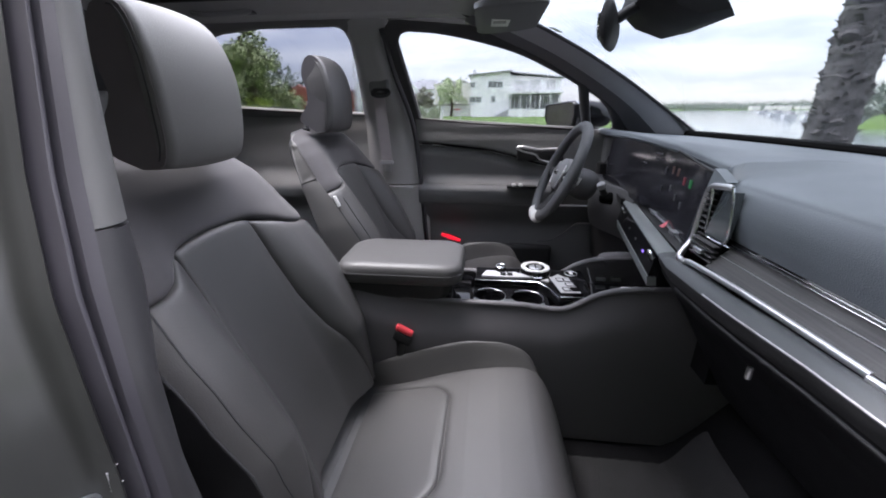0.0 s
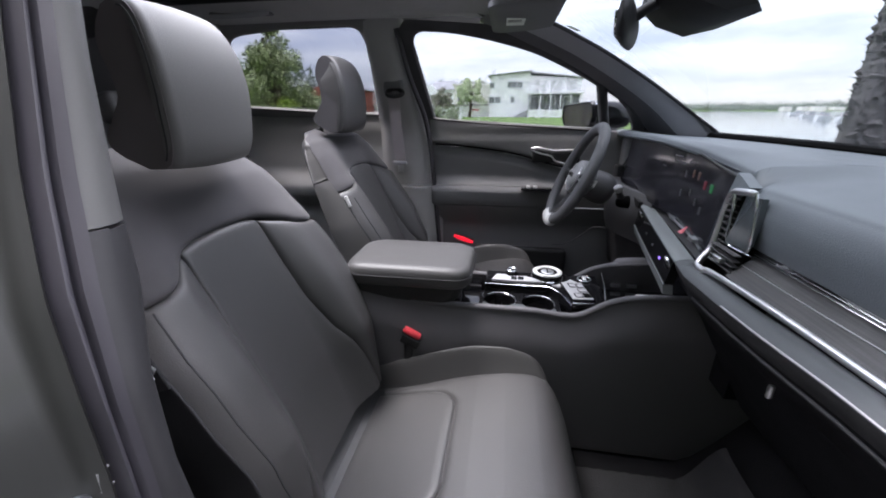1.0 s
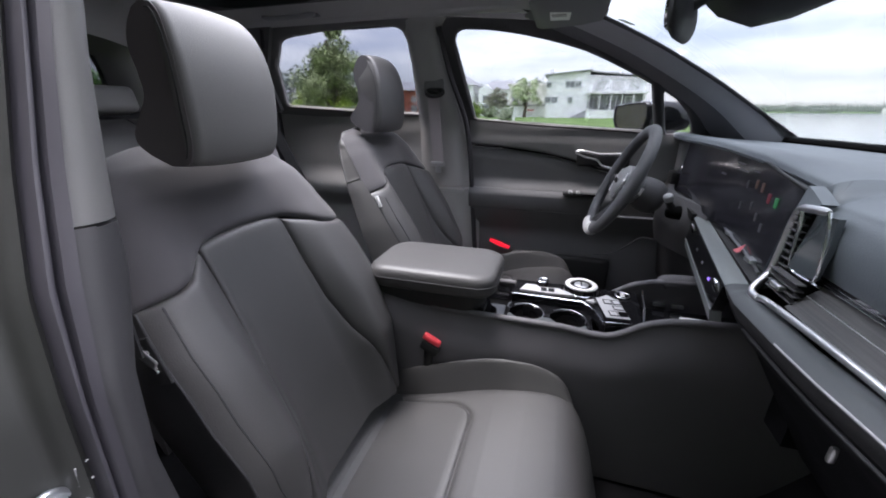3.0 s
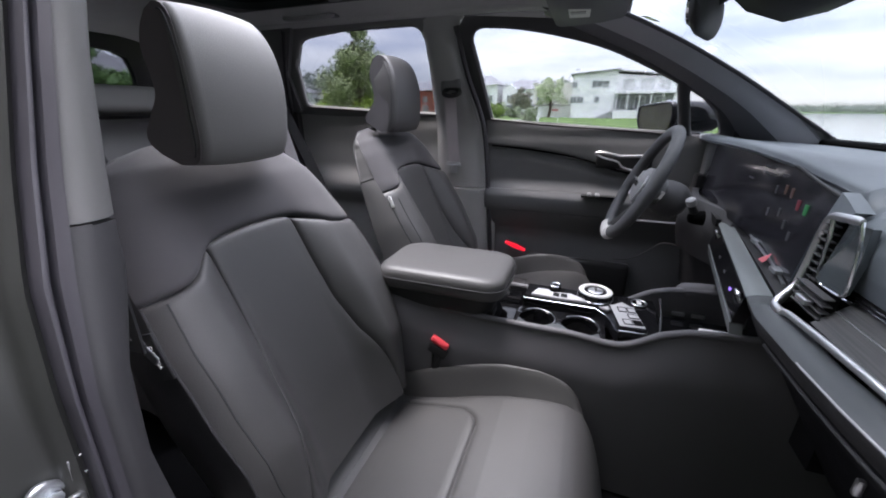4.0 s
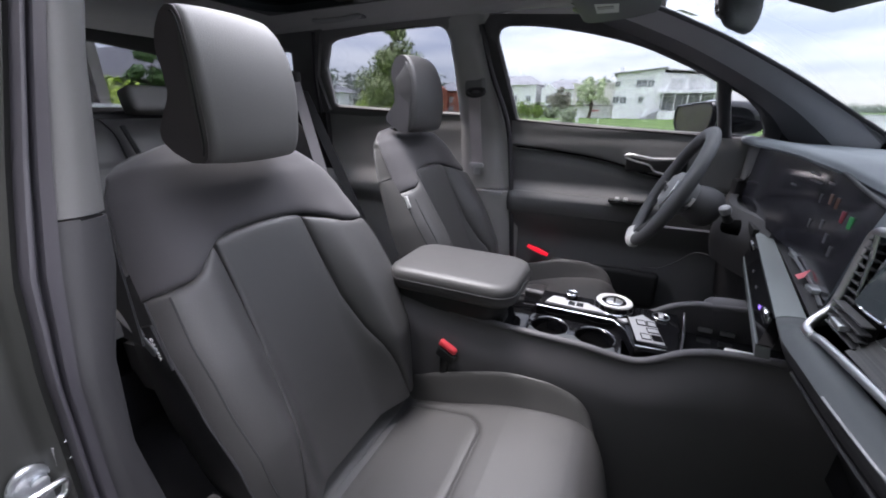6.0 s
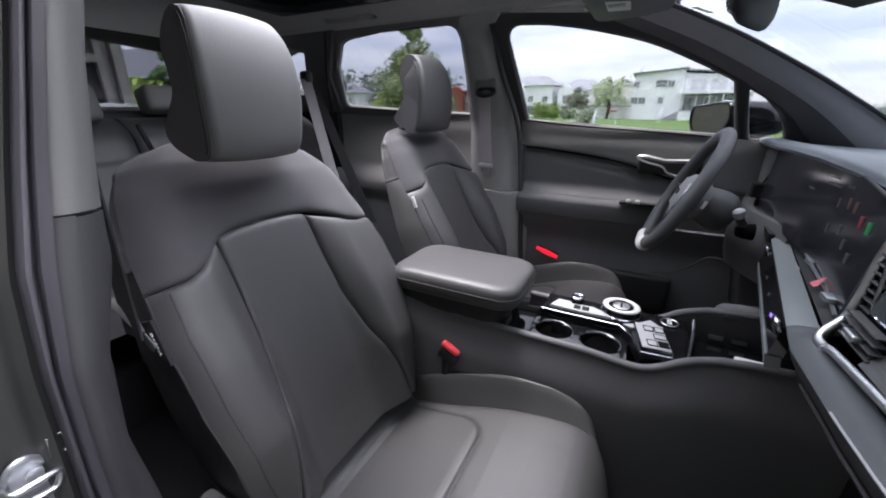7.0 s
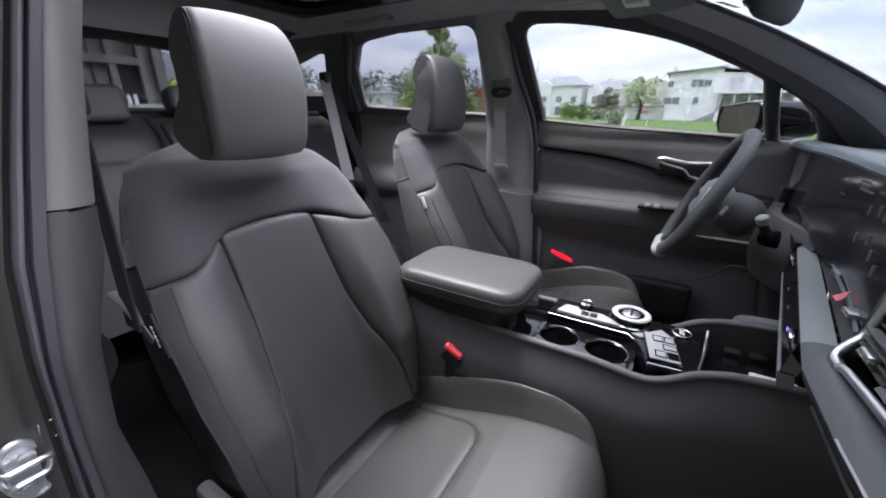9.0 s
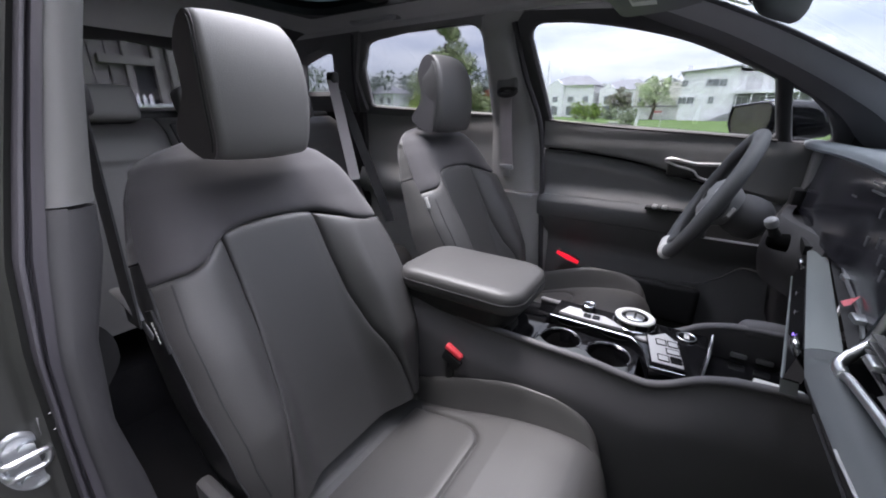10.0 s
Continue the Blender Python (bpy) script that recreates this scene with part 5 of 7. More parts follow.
def make_dashboard():
    d = thing("dashboard", "slate soft-touch dashboard with chrome strip and curved display", "dashboard", (0.6, 0, 0.6))
    low = [(0.491, 1.037), (0.486, 1.062), (0.487, 1.092), (0.500, 1.118), (0.535, 1.131), (0.70, 1.139), (0.97, 1.147)]
    high = [(0.522, 1.147), (0.530, 1.158), (0.560, 1.162), (0.620, 1.160), (0.700, 1.157), (0.82, 1.152), (0.97, 1.144)]

    lows, highs = (spline([(x, 0, z) for x, z in t], 61) for t in (low, high))

    def rim_z(y):
        """Height of the hood's front edge over the display."""
        return lin(y, [-0.22, -0.108, 0.007, 0.194, 0.37, 0.6], [1.140, 1.150, 1.160, 1.167, 1.168, 1.164])

    def pad(u, v, y0, y1, k):
        y = y0 + (y1 - y0) * u
        a, b = lows[round(v * 60)], highs[round(v * 60)]
        if k < 1:
            k = step(-0.285, -0.214, y)
            k += (step(-0.66, -0.214, y) - k) * step(0.50, 0.66, a.x)
        q = a.lerp(b, k)
        if k == 1:
            q.z += (rim_z(y) - 1.152) * (1 - step(0.53, 0.68, q.x))
        cx = cowl_x(y)
        x = q.x if q.x < 0.6 else 0.6 + (q.x - 0.6) * (cx - 0.6) / 0.37
        return V(x, y, q.z)
    part("top_pad", sheet(bmesh.new(), lambda u, v: pad(u, v, -0.80, -0.213, 0), 40, 60, (0.01, 0, -0.03)), DASH, d, "slate-grey soft top pad", 60)
    part("display_hood", sheet(bmesh.new(), lambda u, v: pad(u, v, -0.215, 0.80, 1), 60, 60, (0.006, 0, -0.008)), DASH, d, "slate-grey hood over the display", 60)
    grille = part("demister_grille", sheet(bmesh.new(), lambda u, v: V(cowl_x(-0.6 + 1.2 * u) - 0.075 + 0.04 * v, -0.6 + 1.2 * u, 1.141 + 0.002), 40, 4, (0, 0, 0.002)), DASH, d, "ribbed demister grille")
    for i in range(60):
        y = -0.59 + 0.02 * i
        part("grille_slot", box(bmesh.new(), (cowl_x(y) - 0.055, y, 1.1455), (0.026, 0.006, 0.002)), DARK, grille)
    part("light_sensor", box(bmesh.new(), (0.86, -0.13, 1.142), (0.03, 0.03, 0.006), 0.003), DARK, d)

    # display: one curved piano-black panel with a lit map of icons
    def scr(u, v):
        y = 0.615 - 0.83 * u
        x = 0.532 - 0.034 * step(0.10, -0.25, y) - 0.014 * (1 - v) + 0.02 * step(0.35, 0.62, y)
        return V(x, y, 0.982 + (rim_z(y) - 0.008 - 0.982) * v)
    s = part("display_panel", sheet(bmesh.new(), scr, 50, 12, (0.018, 0, 0)), SCREEN, d, "long dark glass display")
    cols = [("amber", 0.0), ("amber", -0.038), ("red", -0.090), ("green", -0.130)]
    for nm, y in cols:
        z = 1.106 if nm == "amber" else 1.094
        q = scr((0.615 - y) / 0.83, (z - 0.982) / 0.16)
        part("app_icon", box(bmesh.new(), (q.x - 0.001, y, z), (0.002, 0.011, 0.019), 0.0008), ICONS[nm], s)
    for y, z in ((-0.012, 1.063), (-0.060, 1.050), (-0.105, 1.040), (0.05, 1.098), (0.05, 1.050)):
        q = scr((0.615 - y) / 0.83, (z - 0.982) / 0.16)
        part("app_icon", box(bmesh.new(), (q.x - 0.001, y, z), (0.002, 0.009, 0.017), 0.0008), ICONS["slate"], s)
    for y, z, w in ((0.12, 1.135, 0.05), (0.02, 1.130, 0.04), (0.10, 1.122, 0.07), (0.2, 1.10, 0.03)):
        q = scr((0.615 - y) / 0.83, (z - 0.982) / 0.16)
        part("text_bar", box(bmesh.new(), (q.x - 0.001, y, z), (0.001, w, 0.004)), ICONS["slate"], s)
    edge = [scr(u, 1.0) + V(0.0, 0, 0.002) for u in lsp(0, 1, 40)]
    part("display_rim", tube(bmesh.new(), edge, 0.003, 8), DARK, s, "black rim")
    part("display_end", prism(bmesh.new(), [(0.499, -0.213, 1.141), (0.492, -0.245, 1.136), (0.484, -0.286, 1.126), (0.480, -0.262, 1.112), (0.474, -0.236, 1.085), (0.464, -0.232, 0.990), (0.484, -0.212, 0.984)], (0.02, 0, 0)), DASH, d, "slate-grey end cap of the display")

    # chrome strip that runs up round the vent
    ch = spline([(0.4655, -0.338, 1.126), (0.470, -0.300, 1.121), (0.476, -0.258, 1.112), (0.478, -0.243, 1.085), (0.470, -0.245, 1.010), (0.455, -0.252, 0.985)], 30)
    part("vent_surround", tube(bmesh.new(), ch, [0.003, 0.005] + [0.0060] * 28, 10), SATIN, d, "satin chrome frame")
    ch = spline([(0.455, -0.252, 0.985), (0.444, -0.262, 0.972), (0.443, -0.285, 0.971), (0.444, -0.31, 0.978), (0.450, -0.43, 0.985), (0.456, -0.534, 0.987), (0.458, -0.648, 0.990)], 60)
    part("chrome_strip", tube(bmesh.new(), ch, [0.0058] * 22 + [0.0044] * 38, 12, 1.2), SATIN, d, "satin chrome strip")
    part("chrome_strip", tube(bmesh.new(), [(0.456, -0.648, 0.987), (0.458, -0.72, 0.991), (0.460, -0.80, 0.994)], 0.0044, 12, 1.2), SATIN, d, "satin chrome strip")
    v = part("vent_cavity", prism(bmesh.new(), [(0.494, -0.246, 1.108), (0.498, -0.312, 1.112), (0.484, -0.322, 1.03), (0.470, -0.340, 0.985), (0.470, -0.258, 0.985), (0.486, -0.248, 1.01)], (0.014, 0, 0)), FRIT, d, "black vent cavity")
    for i in range(8):
        z = 1.022 + 0.0115 * i
        part("vent_slat", box(bmesh.new(), (0.478, -0.2615, z), (0.010, 0.026, 0.0022), 0.0008), SHELL, v)
    part("vent_glass", prism(bmesh.new(), [(0.4850, -0.282, 1.112), (0.4800, -0.334, 1.117), (0.4760, -0.342, 1.075), (0.4700, -0.342, 1.031), (0.4690, -0.283, 1.028)], (0.008, 0, 0)), VENTGLASS, d, "gloss black vent panel")
    part("vent_surround", tube(bmesh.new(), spline([(0.4655, -0.338, 1.126), (0.467, -0.346, 1.10), (0.469, -0.349, 1.06), (0.471, -0.347, 1.034), (0.473, -0.335, 1.026)], 16), 0.0022, 6), CHROME, d, "thin chrome frame edge")
    part("vent_inner_line", tube(bmesh.new(), spline([(0.4695, -0.272, 1.113), (0.4705, -0.2765, 1.090), (0.4725, -0.2765, 1.050), (0.474, -0.279, 1.028), (0.478, -0.290, 1.021), (0.480, -0.345, 1.023)], 30), 0.0024, 8), CHROME, d, "thin chrome line")
    part("vent_inner_line", tube(bmesh.new(), [(0.4690, -0.278, 1.113), (0.4700, -0.2815, 1.085)], 0.0016, 8), CHROME, d, "thin chrome line")
    for i in range(4):
        part("vent_slat", box(bmesh.new(), (0.463, -0.302, 0.990 + 0.010 * i), (0.012, 0.075, 0.0022), 0.0008), SHELL, v)
    part("vent_tab", box(bmesh.new(), (0.455, -0.303, 1.003), (0.012, 0.026, 0.009), 0.003, 3), STEEL, v, "silver vent tab")
    # wood-grain band, thin lines and gloss strip over it
    part("grain_band", sheet(bmesh.new(), lambda u, w: V(0.454 + 0.037 * w + 0.006 * u * (1 - w), -0.335 - 0.465 * u, chrome_z(-0.335 - 0.465 * u) + 0.004 + 0.036 * w), 30, 6, (0.015, 0, -0.012)), GRAIN, d, "dark open-grain trim band")
    part("grain_line", tube(bmesh.new(), [(0.4755, y, chrome_z(y) + 0.0245) for y in lsp(-0.335, -0.80, 20)], 0.0009, 5), STEEL, d)
    part("gloss_strip", sheet(bmesh.new(), lambda u, w: V(0.487 + 0.010 * w, -0.318 - 0.482 * u, 1.026 + 0.009 * w + 0.006 * u), 30, 3, (0.01, 0, -0.004)), PIANO, d, "gloss black strip")
    for dx, dz in ((0.0, 0.0), (0.0035, 0.0035)):
        part("thin_chrome_line", tube(bmesh.new(), [(0.486 + dx, y, 1.024 + dz + 0.006 * (-0.318 - y) / 0.48) for y in lsp(-0.318, -0.80, 20)], 0.0011, 6), CHROME, d)

    # ledge below the strip
    def inner_x(y):
        return lin(y, [-0.80, -0.64, -0.53, -0.43, -0.315, -0.233, 0.267], [0.460, 0.458, 0.456, 0.451, 0.456, 0.458, 0.535])

    def outer_x(y):
        return lin(y, [-0.80, -0.62, -0.51, -0.43, -0.284, 0.213, 0.267], [0.424, 0.420, 0.411, 0.410, 0.414, 0.496, 0.505])

    def lz(y):
        return lin(y, [-0.80, -0.52, -0.28, -0.20, 0.27], [0.983, 0.972, 0.958, 0.958, 0.964])

    def ledge(u, w, y0=-0.214, y1=-0.80):
        y = y0 + (y1 - y0) * u
        a, b = inner_x(y), outer_x(y)
        return V(a + (b - a) * w, y, lz(y) + 0.006 - 0.004 * w + 0.006 * math.sin(math.pi * w) * (1 if y < -0.25 else 0.2) - 0.003 * w ** 8)
    part("ledge", sheet(bmesh.new(), ledge, 60, 24, (0.002, 0, -0.004)), LEDGE, d, "satin grey ledge")
    part("centre_ledge", sheet(bmesh.new(), lambda u, w: ledge(u, w, 0.262, -0.212), 40, 24, (0.002, 0, -0.004)), CLIMTRIM, d, "pale satin trim over the climate bar")

    def lip(u, t):
        y = -0.215 - 0.585 * u
        return V(outer_x(y) + 0.001 + 0.014 * t ** 1.6, y, lz(y) - 0.002 - 0.030 * t)
    # Same trim as the ledge, given black plastic for the shade below its edge.
    part("ledge_lip", sheet(bmesh.new(), lip, 60, 10, (0.004, 0, 0)), DARK, d, "rolled face of the ledge, darkened for shade")
    # Highlight along the ledge's crease, drawn as a pale tube.
    part("ledge_highlight", tube(bmesh.new(), [(outer_x(y) + 0.0005, y, lz(y) + 0.0005) for y in lsp(-0.42, -0.80, 24)], 0.0014, 6), GREY, d, "pale highlight drawn along the ledge's crease")

    def under(u, w):
        y = -0.20 - 0.60 * u
        x = lin(w, [0, 0.06, 0.12, 0.3, 1.0], [outer_x(y) + 0.016, outer_x(y) + 0.018, outer_x(y) + 0.034, 0.505, 0.64])
        return V(x, y, lz(y) - 0.026 - 0.33 * w)
    g = part("glovebox_lid", sheet(bmesh.new(), under, 20, 20, (0.03, 0, 0)), GLOVE, d, "black glovebox lid")
    part("glovebox_line", tube(bmesh.new(), [(outer_x(y) + 0.017, y, lz(y) - 0.040) for y in lsp(-0.30, -0.80, 20)], 0.003, 6), DARK, g)
    part("glovebox_latch", box(bmesh.new(), (0.452, -0.506, 0.882), (0.008, 0.007, 0.022), 0.003), STEEL, g, "small bright latch")
    # row of toggles between display and ledge
    part("toggle_shelf", sheet(bmesh.new(), lambda u, w: V(inner_x(0.25 - 0.47 * u) + 0.004 + 0.03 * w, 0.25 - 0.47 * u, 0.966 + 0.016 * w), 20, 4, (0.004, 0, -0.01)), DARK, d, "black toggle row")
    part("hazard_switch", prism(bmesh.new(), [(0.487, -0.056, 0.977), (0.487, -0.076, 0.977), (0.497, -0.066, 0.990)], (0.006, 0, 0.004)), PINK, d, "red hazard triangle")
    for y in (0.045, -0.135):
        part("toggle", box(bmesh.new(), (inner_x(y) + 0.018, y, 0.984), (0.022, 0.028, 0.008), 0.003), STEEL, d, "silver toggle")
    part("row_outline", tube(bmesh.new(), spline([(0.545, 0.22, 0.985), (0.515, 0.06, 0.984), (0.497, -0.10, 0.980), (0.480, -0.19, 0.978)], 24), 0.003, 6), STEEL, d)

    # climate bar
    def clim(u, w):
        y = 0.255 - 0.46 * u
        return V(outer_x(y) - 0.001 - 0.009 * w, y, lz(y) - 0.005 - 0.052 * w)
    c = part("climate_bar", sheet(bmesh.new(), clim, 24, 8, (0.02, 0, 0)), PIANO, d, "gloss black climate bar")
    for y in (0.205, -0.180):
        q = clim((0.255 - y) / 0.46, 0.22)
        n = V(-0.93, 0, -0.30)
        part("climate_knob", tube(bmesh.new(), [q, q + 0.003 * n, q + 0.006 * n, q + 0.007 * n], [0.015, 0.015, 0.0135, 0.010], 20), PIANO, c, "ribbed rotary knob")
        part("knob_ring", tube(bmesh.new(), [q + 0.003 * n + 0.0155 * (math.cos(w) * V(0, 1, 0) + math.sin(w) * V(-0.30, 0, 0.93)) for w in lsp(0, 2 * math.pi, 25)], 0.0018, 6), CHROME, c)
    for i in (2, 4, 6):
        q = clim(0.2 + 0.1 * i, 0.5)
        part("touch_mark", box(bmesh.new(), q + V(-0.001, 0, 0), (0.001, 0.010, 0.006)), ICONS["violet"] if i == 6 else ICONS["slate"], c)
    part("climate_lip", sheet(bmesh.new(), lambda u, w: V(outer_x(0.255 - 0.46 * u) - 0.012 + 0.004 * w, 0.255 - 0.46 * u, lz(0) - 0.057 - 0.024 * w), 20, 3, (0.02, 0, 0)), CLIMTRIM, d, "satin grey lip")
    # centre stack back wall, knee panel, column-side lining
    part("stack_wall", sheet(bmesh.new(), lambda u, w: V(0.60, -0.20 + 0.42 * u, 0.62 + 0.30 * w), 4, 4, (0.03, 0, 0)), GLOVE, d)
    part("knee_panel", sheet(bmesh.new(), lambda u, w: V(0.53 + 0.03 * w, 0.24 + 0.52 * u, 0.825 - 0.22 * w), 20, 16, (0.03, 0, 0)), DARK, d, "black knee panel")
    part("column_panel", sheet(bmesh.new(), lambda u, w: V(0.525 - 0.02 * math.sin(math.pi * w) + 0.01 * w - 0.07 * math.sin(math.pi * u) ** 2 * (0.6 + 0.4 * w), 0.215 + 0.50 * u, 0.995 - 0.165 * w), 20, 16, (0.02, 0, 0)), COLUMN, d, "charcoal panel round the column")
    part("cluster_shroud", sheet(bmesh.new(), lambda u, w: V(0.50 + 0.06 * w, 0.27 + 0.35 * u, 0.985 - 0.012 * (2 * u - 1) ** 2), 12, 6, (0, 0, -0.02)), DARK, d)
    part("dash_end", box(bmesh.new(), (0.575, 0.715, 1.06), (0.06, 0.12, 0.17), 0.015, 3), SOFT, d, "charcoal dash end panel")
    e = part("side_vent", box(bmesh.new(), (0.535, 0.668, 1.01), (0.03, 0.06, 0.06), 0.01), DARK, d, "dark driver side vent")
    part("side_vent_trim", tube(bmesh.new(), spline([(0.572, 0.625, 1.130), (0.556, 0.640, 1.080), (0.545, 0.655, 1.040), (0.538, 0.680, 1.024), (0.536, 0.707, 1.008), (0.538, 0.730, 0.992)], 28), 0.0034, 8), CHROME, e, "chrome vent outline")
    for dy, dz, w in ((0.690, 1.030, 0.016), (0.712, 1.002, 0.022), (0.672, 1.008, 0.010)):
        part("vent_facet", box(bmesh.new(), (0.533, dy, dz), (0.006, w, 0.010), 0.002, 1, Euler((0.6, 0.3, 0)).to_matrix()), CHROME, e, "chrome facet")
    part("knee_edge", tube(bmesh.new(), spline([(0.30, 0.690, 0.672), (0.36, 0.680, 0.684), (0.41, 0.640, 0.735), (0.45, 0.598, 0.790), (0.50, 0.50, 0.812)], 24), 0.0022, 6), SHELL, d, "edge of the knee panel")
    st = part("start_button", tube(bmesh.new(), [(0.556, 0.385, 0.998), (0.534, 0.385, 1.008)], [0.024, 0.022], 24), DARK, d, "round black start button")
    part("button_ring", tube(bmesh.new(), [V(0.5335, 0.385, 1.0085) + 0.022 * (math.cos(w) * V(0, 1, 0) + math.sin(w) * V(0.447, 0, 0.894)) for w in lsp(0, 2 * math.pi, 25)], 0.0016, 6), SHELL, st)
    p = thing("brake_pedal", "black rubber brake pedal in the driver footwell", "pedal", (0.62, 0.34, 0.42))
    part("pad", box(bmesh.new(), (0.60, 0.34, 0.50), (0.02, 0.10, 0.06), 0.006, 2, Euler((0, radians(30), 0)).to_matrix()), RUBBER, p)
    part("arm", tube(bmesh.new(), [(0.62, 0.34, 0.50), (0.70, 0.34, 0.75)], 0.010, 8), DARK, p)


def make_wheel():
    s = thing("steering_wheel", "charcoal leather steering wheel with silver lower spoke", "steering wheel", (0.40, 0.38, 0.98))
    c, e1, e2, n = V(0.312, 0.38, 1.037), V(0.41, 0, 0.912), V(0, 1, 0), V(-0.912, 0, 0.41)

    def at(r, w, h=0.0):
        return c + r * (math.cos(w) * e2 + math.sin(w) * e1) + h * n
    N = 72
    rings = []
    for k in range(N + 1):
        w = 2 * math.pi * k / N
        R = 0.172 - 0.008 * max(0, -math.sin(w)) ** 6
        thick = 0.0195 + 0.002 * (abs(math.cos(w)) ** 8)
        rings.append([at(R + thick * math.cos(t), w, 0.85 * thick * math.sin(t)) for t in (2 * math.pi * i / 14 for i in range(14))])
    part("rim", loft(bmesh.new(), rings, True, False), WHEELSKIN, s, "leather-wrapped rim")
    for h in (1, -1):
        w0 = math.pi / 2 + h * 1.68
        sp = [at(0.155, w0, -0.004), at(0.10, w0 - h * 0.05, -0.022), at(0.05, w0 - h * 0.2, -0.030)]
        part("spoke", tube(bmesh.new(), spline(sp, 12), [0.020] * 4 + [0.026] * 8, 12, 0.45, n), DARK, s, "black side spoke")
        part("spoke_trim", tube(bmesh.new(), [at(0.152, w0 + 0.10, 0.004), at(0.11, w0 + 0.16, -0.008), at(0.075, w0 + 0.3, -0.012)], 0.003, 6), CHROME, s, "silver spoke edge")
        pod = part("switch_pod", tube(bmesh.new(), [at(0.085, w0 - 0.1 * h, -0.016), at(0.088, w0 - 0.1 * h, -0.004)], [0.024, 0.021], 16), PIANO, s, "gloss switch pod")
        for k in range(3):
            part("button", box(bmesh.new(), at(0.078 + 0.010 * k, w0 - 0.1 * h, -0.001), (0.007, 0.007, 0.007), 0.002), GREY, pod)
        part("paddle_tip", prism(bmesh.new(), [at(0.112, w0 - 0.06, -0.040), at(0.128, w0 - 0.10, -0.038), at(0.130, w0 - 0.24, -0.038), at(0.114, w0 - 0.24, -0.040)], 0.003 * n), CHROME, s, "bright paddle tip")
        part("shift_paddle", prism(bmesh.new(), [at(0.10, w0 + 0.05, -0.045), at(0.135, w0 - 0.12, -0.042), at(0.14, w0 - 0.28, -0.042), at(0.105, w0 - 0.30, -0.046)], 0.006 * n), STEEL, s, "silver shift paddle")
    low = [at(0.172, -math.pi / 2 + t, 0.003) for t in lsp(-0.34, 0.34, 14)]
    part("lower_spoke", tube(bmesh.new(), [at(0.160, -math.pi / 2, 0.004), at(0.12, -math.pi / 2, -0.010), at(0.05, -math.pi / 2, -0.030)], [0.030, 0.026, 0.03], 12, 0.35, n), DARK, s, "black lower spoke")
    part("spoke_insert", tube(bmesh.new(), low, [0.012] + [0.0225] * 12 + [0.012], 12, 0.9, n), PALE, s, "silver insert in the rim")
    rings = []
    for h, r in ((-0.060, 0.050), (-0.040, 0.064), (-0.018, 0.069), (-0.002, 0.064), (0.008, 0.048), (0.012, 0.02)):
        rings.append([at(r * (1 + 0.12 * math.cos(2 * w)), w, h) for w in (2 * math.pi * i / 32 for i in range(32))])
    hub = part("hub", loft(bmesh.new(), rings), SOFT, s, "charcoal airbag cover")
    part("badge", box(bmesh.new(), at(0.0, 0, 0.012), (0.004, 0.052, 0.016), 0.002, 2, Euler((0, radians(24), 0)).to_matrix()), CHROME, hub, "plain silver badge")
    for h in (1, -1):
        part("hub_trim", tube(bmesh.new(), [at(0.066, w, 0.004) for w in lsp(math.pi / 2 + h * 1.0, math.pi / 2 + h * 2.3, 14)], 0.0022, 6), SATIN, hub, "silver hub edge")
    col = thing("steering_column", "charcoal column shroud with a black stalk", "steering column", (0.45, 0.38, 0.9))
    part("shroud", tube(bmesh.new(), spline([c - 0.055 * n, c - 0.08 * n, c - 0.11 * n, c - 0.14 * n], 14), [0.044, 0.048, 0.050, 0.052, 0.053, 0.054, 0.055, 0.055, 0.055, 0.054, 0.052, 0.048, 0.042, 0.030], 20), COLUMN, col, "charcoal shroud")
    part("stalk_boot", loft(bmesh.new(), [[V(0.452 + dx, 0.291 + r * math.cos(w), 0.968 + 0.95 * r * math.sin(w)) for w in (2 * math.pi * i / 18 for i in range(18))] for dx, r in ((-0.016, 0.010), (-0.012, 0.016), (0.0, 0.020), (0.022, 0.022))]), FRIT, col, "black stalk boot")
    part("stalk_lever", tube(bmesh.new(), spline([(0.452, 0.290, 0.976), (0.440, 0.284, 0.996), (0.434, 0.280, 1.012)], 8), [0.013, 0.012, 0.011, 0.010, 0.010, 0.010, 0.010, 0.009], 12), DARK, col, "black lever")
    part("stalk_knob", tube(bmesh.new(), [(0.438, 0.281, 1.004), (0.434, 0.279, 1.012), (0.430, 0.277, 1.020), (0.428, 0.276, 1.024)], [0.011, 0.014, 0.013, 0.007], 14), GREY, col, "grey stalk knob")
    q = c - 0.10 * n
    for h, lb in ((1, "indicator_stalk"),):
        st = part(lb, tube(bmesh.new(), spline([q + V(0, h * 0.05, 0), q + V(0.0, h * 0.10, 0.002), q + V(-0.012, h * 0.160, 0.008), q + V(-0.016, h * 0.185, 0.010)], 14), [0.009] * 6 + [0.011, 0.013, 0.015, 0.017, 0.0185, 0.019, 0.0185, 0.012], 12), SHELL, col, "charcoal stalk with a round end")
        part("stalk_collar", tube(bmesh.new(), [q + V(-0.004, h * 0.125, 0.004), q + V(-0.008, h * 0.142, 0.006)], 0.0165, 14), DARK, st, "black twist ring")


COLUMN = material("charcoal_column_plastic", (0.080, 0.079, 0.083), 0.55, spec=0.35, grain=0.3, grain_scale=700, cell=True)
WHEELSKIN = material("wheel_leather", (0.075, 0.077, 0.081), 0.6, grain=0.35, grain_scale=700, cell=True)


